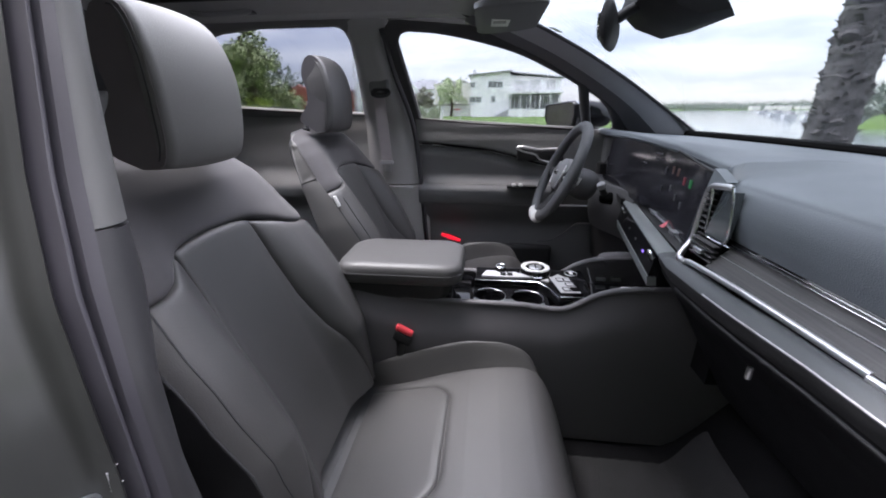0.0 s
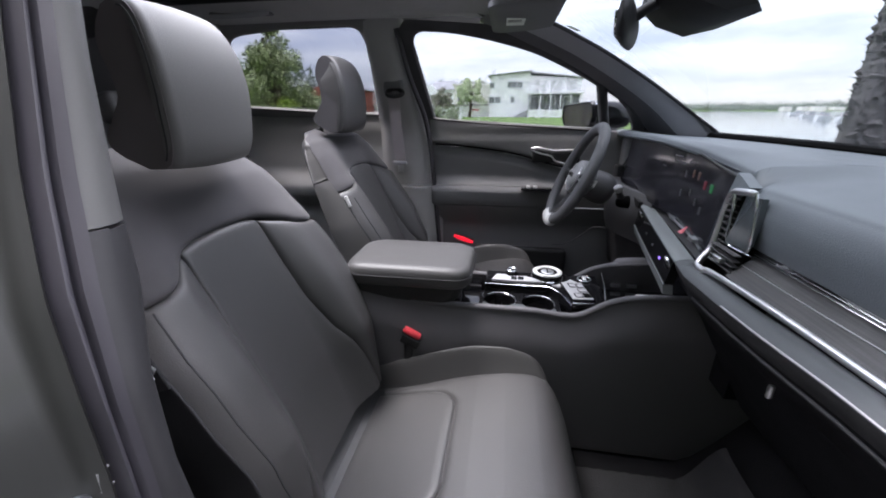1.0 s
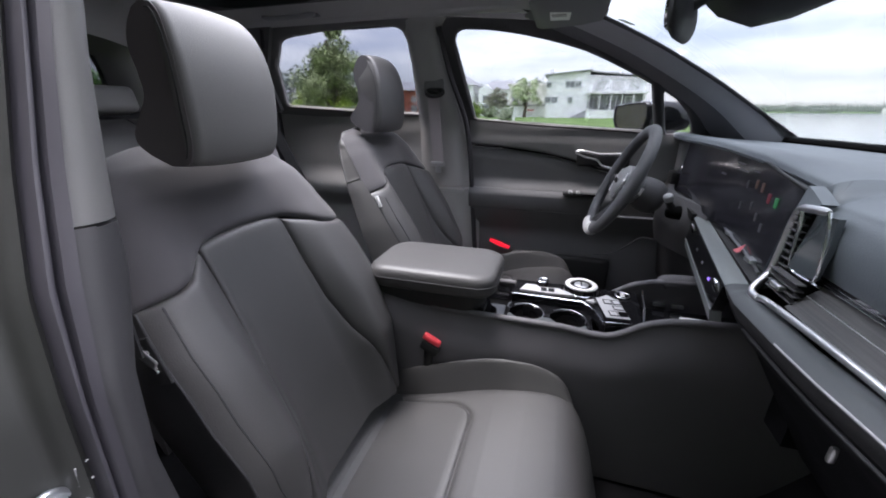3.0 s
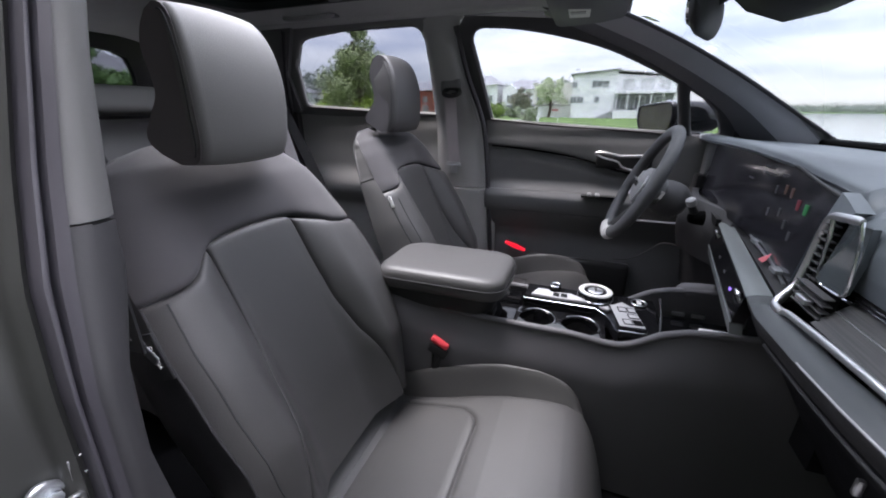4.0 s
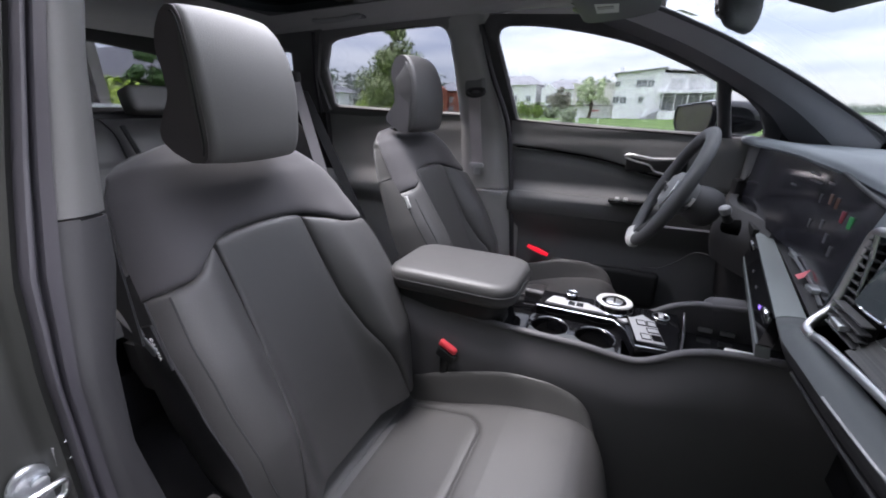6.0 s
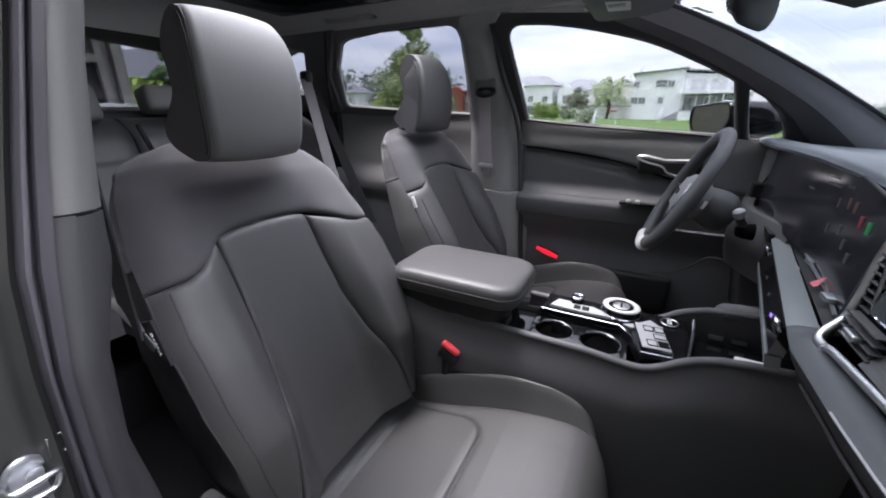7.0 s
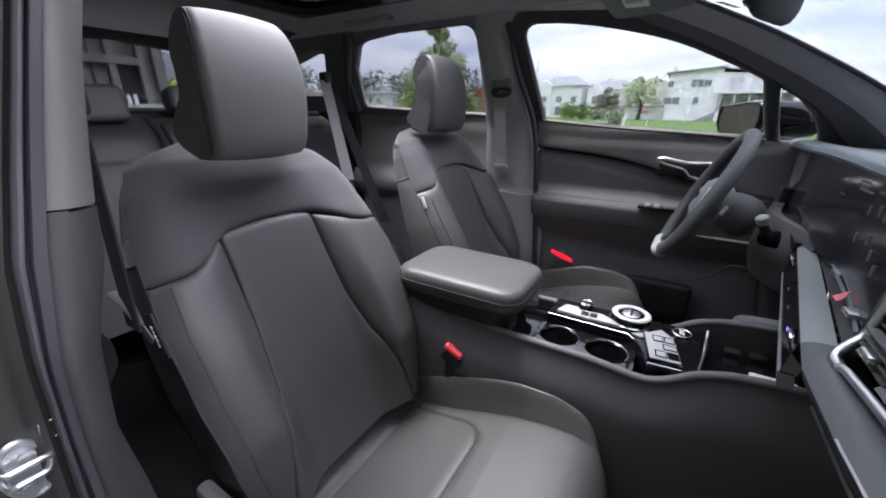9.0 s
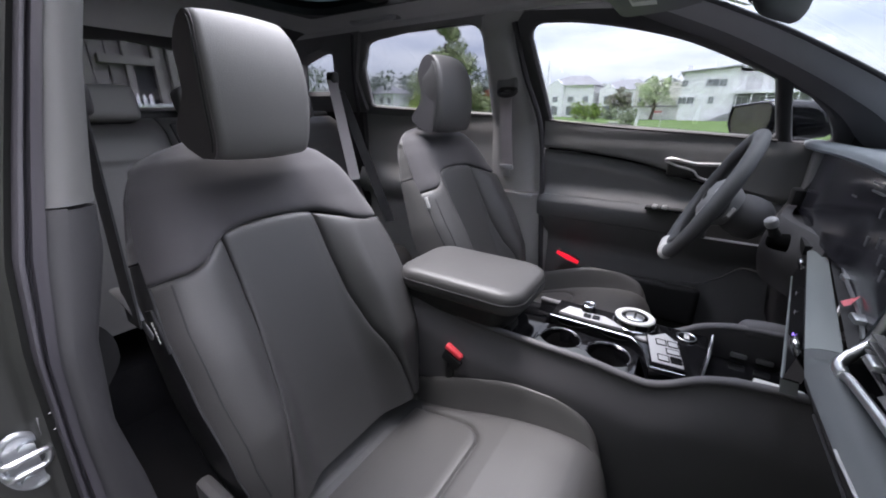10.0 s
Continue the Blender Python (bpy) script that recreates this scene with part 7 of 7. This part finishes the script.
def make_palm(at):
    rnd = random.Random(4)
    t = thing("palm_tree", "tall palm with a rough grey shaggy trunk by the water", "palm tree", at)
    o = Vector(at)
    rings = []
    for k in range(90):
        z = 0.06 * k
        rr = 0.205 + 0.006 * math.sin(k * 2.1) + 0.014 * rnd.random() + (0.10 * math.exp(-z / 0.25))
        rings.append([o + V((rr + 0.022 * rnd.random()) * math.cos(w) + 0.006 * z, (rr + 0.022 * rnd.random()) * math.sin(w), z + 0.02 * rnd.random()) for w in (2 * math.pi * i / 30 for i in range(30))])
    part("trunk", loft(bmesh.new(), rings), BARK, t, "rough ringed bark", 20)
    bm = bmesh.new()
    for k in range(1700):
        w, z = rnd.random() * 2 * math.pi, 0.15 + 5.1 * rnd.random()
        p = o + V(0.215 * math.cos(w) + 0.006 * z, 0.215 * math.sin(w), z)
        out = V(math.cos(w), math.sin(w), 0.25 + 0.9 * rnd.random()).normalized()
        side = V(-math.sin(w), math.cos(w), 0)
        ln, wd = 0.02 + 0.07 * rnd.random() ** 3, 0.012 + 0.028 * rnd.random()
        bm.faces.new([bm.verts.new(q) for q in (p - side * wd, p + side * wd, p + side * wd * 0.5 + out * ln, p - side * wd * 0.3 + out * ln * 0.9)])
    for k in range(240):
        w, z = rnd.random() * 2 * math.pi, 0.2 + 5.0 * rnd.random()
        p = o + V(0.21 * math.cos(w) + 0.006 * z, 0.21 * math.sin(w), z)
        out = V(math.cos(w), math.sin(w), 0.5 * rnd.random() - 0.2).normalized()
        side, up = V(-math.sin(w), math.cos(w), 0), V(0, 0, 1)
        a, b, c = 0.03 + 0.07 * rnd.random(), 0.02 + 0.06 * rnd.random(), 0.025 + 0.05 * rnd.random()
        ring = [p + side * a * math.cos(v) * (0.7 + 0.6 * rnd.random()) + up * b * math.sin(v) * (0.7 + 0.6 * rnd.random()) for v in (1.047 * i for i in range(6))]
        vs = [bm.verts.new(q) for q in ring]
        tip = bm.verts.new(p + out * c + up * 0.02)
        for i in range(6):
            bm.faces.new((vs[i], vs[(i + 1) % 6], tip))
    tagged(part("bark_flakes", bm, BARK, t, "ragged bark fibres"), kind="stuff")
    bm = bmesh.new()
    for k in range(22):
        w = k * 2.399
        el = -0.2 + 1.1 * rnd.random()
        tip = o + V(0.03, 0, 5.3)
        rib = [tip + V(math.cos(w) * s * 1.9, math.sin(w) * s * 1.9, 1.4 * el * s - 1.3 * s * s) for s in lsp(0, 1, 9)]
        tube(bm, rib, [0.02 * (1 - 0.1 * q) for q in range(9)], 5)
        for s in range(1, 9):
            for h in (1, -1):
                side = V(-math.sin(w) * h, math.cos(w) * h, -0.5)
                p = rib[s]
                bm.faces.new([bm.verts.new(q) for q in (p, p + side * 0.42 + V(0, 0, -0.1), p + (rib[s] - rib[s - 1]) * 0.5 + side * 0.40)])
    part("crown", bm, LEAF3, t, "arching fronds")


def house_window(h, c, w, hh, n=(0, -1, 0), bars=2, pane=None):
    c, nn = Vector(c), Vector(n)
    side = V(-nn.y, nn.x, 0)
    f = bmesh.new()
    for dx in (-w / 2, w / 2):
        box(f, c + side * dx + nn * 0.03, (0.08, 0.08, hh + 0.08))
    for dz in (-hh / 2, hh / 2):
        box(f, c + V(0, 0, dz) + nn * 0.03, (abs(side.x) * w + 0.08, abs(side.y) * w + 0.08, 0.08))
    for k in range(1, bars):
        box(f, c + side * (w * (k / bars - 0.5)) + nn * 0.03, (0.06, 0.06, hh))
    fr = part("window", f, FRAMEW, h, "white window frame")
    part("pane", box(bmesh.new(), c - nn * 0.005, (abs(side.x) * w + 0.02, abs(side.y) * w + 0.02, hh)), pane or PANE, fr, "pane")


def make_house_white():
    h = thing("house", "white two-storey lakeside house with low sloping roof", "house", (4, 74, 0), "lakeside houses")
    # left wing with a rising roof edge, right wing with balcony and porch
    part("wall", prism(bmesh.new(), [(-3.2, 72, 0), (3.6, 72, 0), (3.6, 72, 7.35), (-3.2, 72, 6.80)], (0, 9, 0)), WALLW, h, "white rendered wing")
    part("wall", prism(bmesh.new(), [(3.6, 73.4, 0), (12.5, 73.4, 0), (12.5, 73.4, 6.3), (3.6, 73.4, 6.9)], (0, 7.6, 0)), WALLW, h, "white rendered wing")
    part("roof", prism(bmesh.new(), [(-3.7, 71.4, 6.79), (3.9, 71.4, 7.42), (3.9, 71.4, 7.60), (-3.7, 71.4, 6.96)], (0, 10, 0)), ROOFG, h, "thin sloping roof")
    part("roof", prism(bmesh.new(), [(3.6, 72.6, 7.3), (13.1, 72.6, 6.35), (13.1, 72.6, 6.5), (3.6, 72.6, 7.46)], (0, 9, 0)), ROOFG, h, "thin sloping roof")
    part("chimney", box(bmesh.new(), (-2.7, 75, 7.3), (0.7, 0.7, 1.4)), WALLW, h)
    for x, z, w, hh in ((0.6, 5.35, 1.6, 1.05), (1.9, 5.3, 0.9, 1.0), (-2.9, 5.3, 0.8, 0.9), (-2.9, 2.9, 1.0, 1.0), (-1.8, 2.9, 1.0, 1.0), (0.8, 2.9, 0.7, 1.0)):
        house_window(h, (x, 71.97, z), w, hh)
    for x, z, w, hh in ((5.6, 5.2, 1.9, 1.7), (8.2, 5.2, 1.9, 1.7), (10.8, 5.2, 1.6, 1.5)):
        house_window(h, (x, 73.37, z), w, hh, pane=PALEPANE)
    bal = part("balcony", box(bmesh.new(), (8.0, 71.9, 3.95), (9.2, 3.0, 0.28)), WALLW, h, "white balcony slab")
    for i in range(10):
        part("baluster", box(bmesh.new(), (3.6 + 0.98 * i, 70.5, 4.55), (0.06, 0.06, 0.95)), FRAMEW, bal)
    part("handrail", box(bmesh.new(), (8.0, 70.5, 5.02), (9.2, 0.08, 0.06)), FRAMEW, bal)
    por = part("porch", box(bmesh.new(), (8.0, 73.2, 2.55), (8.6, 0.3, 2.5)), PANE, h, "dark screened porch")
    for i in range(6):
        part("post", box(bmesh.new(), (3.8 + 1.68 * i, 70.6, 2.55), (0.16, 0.16, 2.6)), FRAMEW, por)
    for k in range(3):
        x = 4.6 + 2.9 * k
        house_window(h, (x, 73.0, 2.4), 1.5, 2.0)
    part("terrace_wall", box(bmesh.new(), (8.2, 70.2, 0.62), (9.4, 0.3, 1.25)), WALLW, h, "low white terrace wall")
    part("steps", prism(bmesh.new(), [(0.9, 70.4, 0), (3.5, 70.4, 0), (3.5, 70.4, 1.25)], (0, 1.4, 0)), ROOFG, h, "dark outside steps")


def make_house_cream():
    h = thing("house", "cream rendered house behind a low white garden wall", "house", (-6.5, 82, 0), "lakeside houses")
    part("wall", box(bmesh.new(), (-7.2, 84, 2.9), (7.2, 8, 5.8)), WALLC, h, "cream wall")
    part("roof", box(bmesh.new(), (-7.2, 84, 5.95), (7.8, 8.6, 0.3)), WALLC, h, "flat parapet roof")
    part("lean_to", box(bmesh.new(), (-7.0, 79.6, 2.15), (7.4, 0.5, 0.25)), ROOFG, h, "dark lean-to edge")
    house_window(h, (-9.6, 79.97, 3.6), 0.7, 1.2, bars=1)
    part("garden_wall", box(bmesh.new(), (-8.4, 76, 0.9), (9.6, 0.3, 1.8)), WALLW, h, "low white wall")


def make_house_grey(x0, y0, w, lab, wall, roof, z=5.0):
    h = thing("house", lab, "house", (x0, y0, 0), "lakeside houses")
    part("wall", box(bmesh.new(), (x0, y0, z / 2), (w, 9, z)), wall, h, "rendered walls")
    e = 0.7
    ridge = z + 2.3
    rings = [[(x0 - w / 2 - e, y0 - 4.5 - e, z), (x0 + w / 2 + e, y0 - 4.5 - e, z), (x0 + w / 2 + e, y0 + 4.5 + e, z), (x0 - w / 2 - e, y0 + 4.5 + e, z)],
             [(x0 - w / 4, y0 - 0.2, ridge), (x0 + w / 4, y0 - 0.2, ridge), (x0 + w / 4, y0 + 0.2, ridge), (x0 - w / 4, y0 + 0.2, ridge)]]
    part("roof", loft(bmesh.new(), rings), roof, h, "hipped tile roof")
    part("gable", prism(bmesh.new(), [(x0 - w / 2 - 0.2, y0 - 5.6, 0), (x0 - w / 6, y0 - 5.6, 0), (x0 - w / 6, y0 - 5.6, z), (x0 - w / 3, y0 - 5.6, z + 1.3), (x0 - w / 2 - 0.2, y0 - 5.6, z)], (0, 1.5, 0)), wall, h, "projecting gable")
    n = max(3, int(w / 3))
    for k in range(n):
        x = x0 - w / 2 + w * (k + 0.5) / n
        y = y0 - 5.63 if x < x0 - w / 6 else y0 - 4.53
        house_window(h, (x, y, 3.9), 1.3, 1.3)
        house_window(h, (x, y, 1.4), 1.6, 2.0, bars=1)


def make_shed():
    s = thing("timber_shed", "weathered slatted timber shed, its doorway a dark panel", "shed", (-9.2, 0.5, 0))
    part("wall", box(bmesh.new(), (-9.4, 0.15, 1.6), (0.2, 6.6, 3.2)), TIMBER, s, "weathered boards")
    for i in range(27):
        y = -3.06 + 0.25 * i
        if 2.65 < y < 3.05:
            continue
        part("board", box(bmesh.new(), (-9.28 + 0.02 * (i % 3), y, 1.6), (0.05, 0.22, 3.15), 0.008, 1), TIMBER, s)
    # Black panel on the solid wall stands for the unlit inside.
    part("doorway", box(bmesh.new(), (-9.27, 2.84, 1.03), (0.06, 0.40, 2.05)), DARK, s, "dark panel for the unlit doorway")
    for y in (2.60, 3.09, 3.36):
        part("post", box(bmesh.new(), (-9.15, y, 1.6), (0.12, 0.12, 3.2), 0.01), TIMBER, s)
    part("beam", box(bmesh.new(), (-9.14, 2.62, 2.12), (0.14, 0.96, 0.14), 0.01), TIMBER, s, "timber lintel")
    part("ledge", box(bmesh.new(), (-8.9, 2.7, 1.31), (0.5, 1.5, 0.06), 0.01), FRAMEW, s, "white shelf")
    for i in range(3):
        part("bottle", tube(bmesh.new(), [(-8.85, 2.52 + 0.11 * i, 1.34), (-8.85, 2.52 + 0.11 * i, 1.47), (-8.85, 2.52 + 0.11 * i, 1.52)], [0.035, 0.033, 0.012], 10), WHITE, s, "white bottle")
    part("roof", box(bmesh.new(), (-9.9, 0, 3.3), (2.6, 7.2, 0.16)), ROOFG, s)


def make_surroundings():
    make_ground()
    make_palm((4.12, 4.22, 0.0))
    make_shed()
    make_house_white()
    make_house_cream()
    make_house_grey(-26.5, 100, 10, "white two-storey house with grey hipped roof beyond the lawn", WALLW, ROOFG, 6.9)
    make_house_grey(-15.4, 101, 9, "white house with low grey roof beyond the lawn", WALLW, ROOFG, 5.8)
    make_house_grey(-44, 105, 14, "red brick house among trees beyond the lawn", BRICK, ROOFG, 6.2)
    make_house_grey(-72, 100, 18, "pale house with tiled roof among far trees", WALLC, ROOFG, 4.2)
    make_house_grey(-82, 93, 15, "pale house with tiled roof among far trees", WALLW, ROOFG, 5.8)
    make_tree((-11.6, 17.7, 0), 6.0, 5.2, 11, "broad green garden tree tapering to its top", LEAF4, 22000, 0.075, "", 0.08, 1.0)
    for k, (x, y, r) in enumerate(((-12.3, 16.9, 1.1), (-11.2, 17.5, 1.0))):
        make_bush((x, y, 0), r, 60 + k, "bright green shrub under the garden tree", LEAF8, 2400, 0.07, "shrub", 1.5)
    make_tree((-6.9, 73, 0), 7.0, 4.6, 13, "feathery palm-like garden tree by a cream wall", LEAF6, 3000, 0.19, "", 0.3)
    make_tree((-12.2, 76, 0), 5.4, 4.0, 14, "grey-brown bushy tree before the houses", LEAF7, 2600, 0.22, "", 0.2)
    for k, (x, y, r) in enumerate(((-16.5, 66, 1.9), (-14.2, 66, 1.7), (-12.0, 67, 1.2))):
        make_bush((x, y, 0), r, 30 + k, "clipped bright green hedge on the lawn", LEAF2 if k < 2 else LEAF3, 700, 0.20, "hedge", 1.2)
    make_bush((-5.2, 36, 0), 1.05, 40, "round grey-green shrub at the path", LEAF3, 900, 0.11, "shrub", 1.1)
    make_bush((-10.6, 4.0, 0), 1.0, 41, "lime green hedge behind the car", LEAF8, 3200, 0.07, "hedge", 1.45)
    make_bush((-10.9, 5.6, 0), 1.5, 42, "lime green hedge behind the car", LEAF8, 3600, 0.07, "hedge", 0.85)
    make_tree((-25.6, 13.8, 0), 4.9, 3.2, 43, "dark green tree behind the hedge", LEAF, 7000, 0.11, "", 0.12)
    make_house_grey(-34, 15.5, 14, "grey neighbouring house behind the hedge", PAVE, SLATE, 2.9)
    make_tree((-18, 3.0, 0), 6.5, 6.5, 44, "leafy green tree behind the shed", LEAF4, 3000, 0.15)
    # unseen hedge, added to block sky light from the open doorway
    rnd = random.Random(50)
    bm = bmesh.new()
    box(bm, (-2.2, -4.0, 3.5), (21, 1.2, 7.0))
    for k in range(620):
        leaf_cloud(bm, rnd, (-12.7 + 0.034 * k, -3.4 + 0.25 * rnd.random() - 1.0 * (k % 5 == 0), 0.3 + 6.6 * rnd.random() if k % 5 else 6.9), (0.8, 0.35, 0.8), 26, 0.12, 0.2)
    solo("hedge", bm, LEAF5, "unseen tall dark hedge, added to block light at the doorway", "hedge")
    sp = thing("white_spire", "tall narrow white spire beyond the houses", "spire", (-36.5, 108, 0))
    part("shaft", loft(bmesh.new(), [[(-36.5 + a * k, 108 + b * k, z) for a, b in ((-0.8, -0.8), (0.8, -0.8), (0.8, 0.8), (-0.8, 0.8))] for k, z in ((1.0, 0.0), (1.0, 5.0), (0.5, 9.5), (0.1, 14.2))]), WALLW, sp, "white tapering shaft")
    f = thing("flag_stake", "white stake with a pink ribbon on the lawn", "stake", (-2.35, 33, 0))
    part("stake", tube(bmesh.new(), [(-2.35, 33, 0), (-2.28, 33, 1.32)], 0.035, 8), FRAMEW, f)
    part("ribbon", box(bmesh.new(), (-2.6, 33, 1.25), (0.5, 0.02, 0.12)), PINK, f, "faded pink ribbon")
    g = thing("garden_post", "white garden marker post beside the shrub", "post", (-4.0, 33, 0))
    part("post", tube(bmesh.new(), [(-4.0, 33, 0), (-3.92, 33, 0.7), (-3.8, 33, 1.25)], [0.09, 0.13, 0.05], 8), FRAMEW, g)
    q = thing("planter", "grey stone planter at the path end", "planter", (-5.6, 33, 0))
    part("pot", tube(bmesh.new(), [(-5.6, 33, 0), (-5.6, 33, 0.45), (-5.6, 33, 0.5)], [0.3, 0.42, 0.36], 14), PAVE, q)
    # far shore and far woods: too many to count
    rnd = random.Random(7)
    bm = bmesh.new()
    for k in range(1500):
        az = radians(rnd.uniform(20, 74))
        d = 440 + 60 * rnd.random() if az > radians(50) else 95 + 60 * rnd.random()
        s = 3.0 if az > radians(50) else 2.0
        leaf_cloud(bm, rnd, (d * math.cos(az), d * math.sin(az), 1.2 + 1.6 * rnd.random()), (3.2 * s, 3.2 * s, 1.6 * s * (0.6 + 0.8 * rnd.random())), 34, 0.24 * s, 0.1)
    ridge = [(az, 2.2 + 1.3 * rnd.random() + 1.2 * math.sin(0.9 * az) ** 2) for az in lsp(49, 75, 160)]
    bm.faces.new([bm.verts.new((500 * math.cos(radians(a)), 500 * math.sin(radians(a)), z)) for a, z in ridge] + [bm.verts.new((500 * math.cos(radians(a)), 500 * math.sin(radians(a)), -1.0)) for a in (75, 67, 58, 49)])
    solo("far_trees", bm, FARWOOD, "low line of trees along the far shore, haze in their colour", "trees", "stuff")
    bm = bmesh.new()
    for k in range(1500):
        az = radians(rnd.uniform(93, 200))
        d = 118 + 30 * rnd.random()
        leaf_cloud(bm, rnd, (d * math.cos(az), d * math.sin(az), 1.5 + (5.5 + 3.5 * math.sin(9 * az) * math.sin(4.3 * az) + 4.2 * step(1.85, 2.05, az) * (1 + 0.3 * math.sin(31 * az))) * rnd.random()), (3.5, 3.5, 2.6), 12, 0.75, 0.1)
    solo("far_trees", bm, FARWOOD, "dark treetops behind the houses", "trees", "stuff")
    bm = bmesh.new()
    for k in range(7):
        az, d = radians(50.6 + 1.3 * k + 0.5 * rnd.random()), 425
        box(bm, (d * math.cos(az), d * math.sin(az), 1.2), (5 + 4 * rnd.random(), 6, 2.4 + rnd.random()))
    solo("far_houses", bm, WALLC, "row of small pale houses on the far shore", "houses", "stuff")
    for az, d, w in ((56.4, 120, 3.4), (55.2, 95, 2.4), (53.6, 90, 2.2), (57.6, 170, 4.0)):
        x, y = d * math.cos(radians(az)), d * math.sin(radians(az))
        b = thing("moored_boat", "small grey boat moored on the lake", "boat", (x, y, -0.62), "moored boats")
        part("hull", loft(bmesh.new(), [[(x + k * w, y + h * r, z) for h, z in ((-1, 0.1), (-0.6, -0.75), (0.6, -0.75), (1, 0.1))] for k, r in ((-0.5, 0.6), (-0.2, 1.0), (0.2, 0.9), (0.5, 0.1))]), FRAMEW, b, "pale hull")
        part("cabin", box(bmesh.new(), (x, y, 0.35), (w * 0.35, 1.2, 0.7), 0.1), GREY, b)


# ---- build ----
make_roof()
make_floor()
make_windscreen()
make_front_door(1)
make_rear_door(1)
make_rear_door(-1)
make_b_pillar_left()
make_b_pillar_right()
make_a_pillar(1)
make_a_pillar(-1)
make_cabin_rear()
make_outer_body()
make_seat(-0.38, -1, "front_passenger_seat", "grey leather and dark suede passenger seat with winged headrest")
make_seat(0.38, 1, "driver_seat", "grey leather and dark suede driver seat behind the wheel")
make_rear_bench()
make_dashboard()
make_wheel()
make_console()
make_mirror()
make_surroundings()
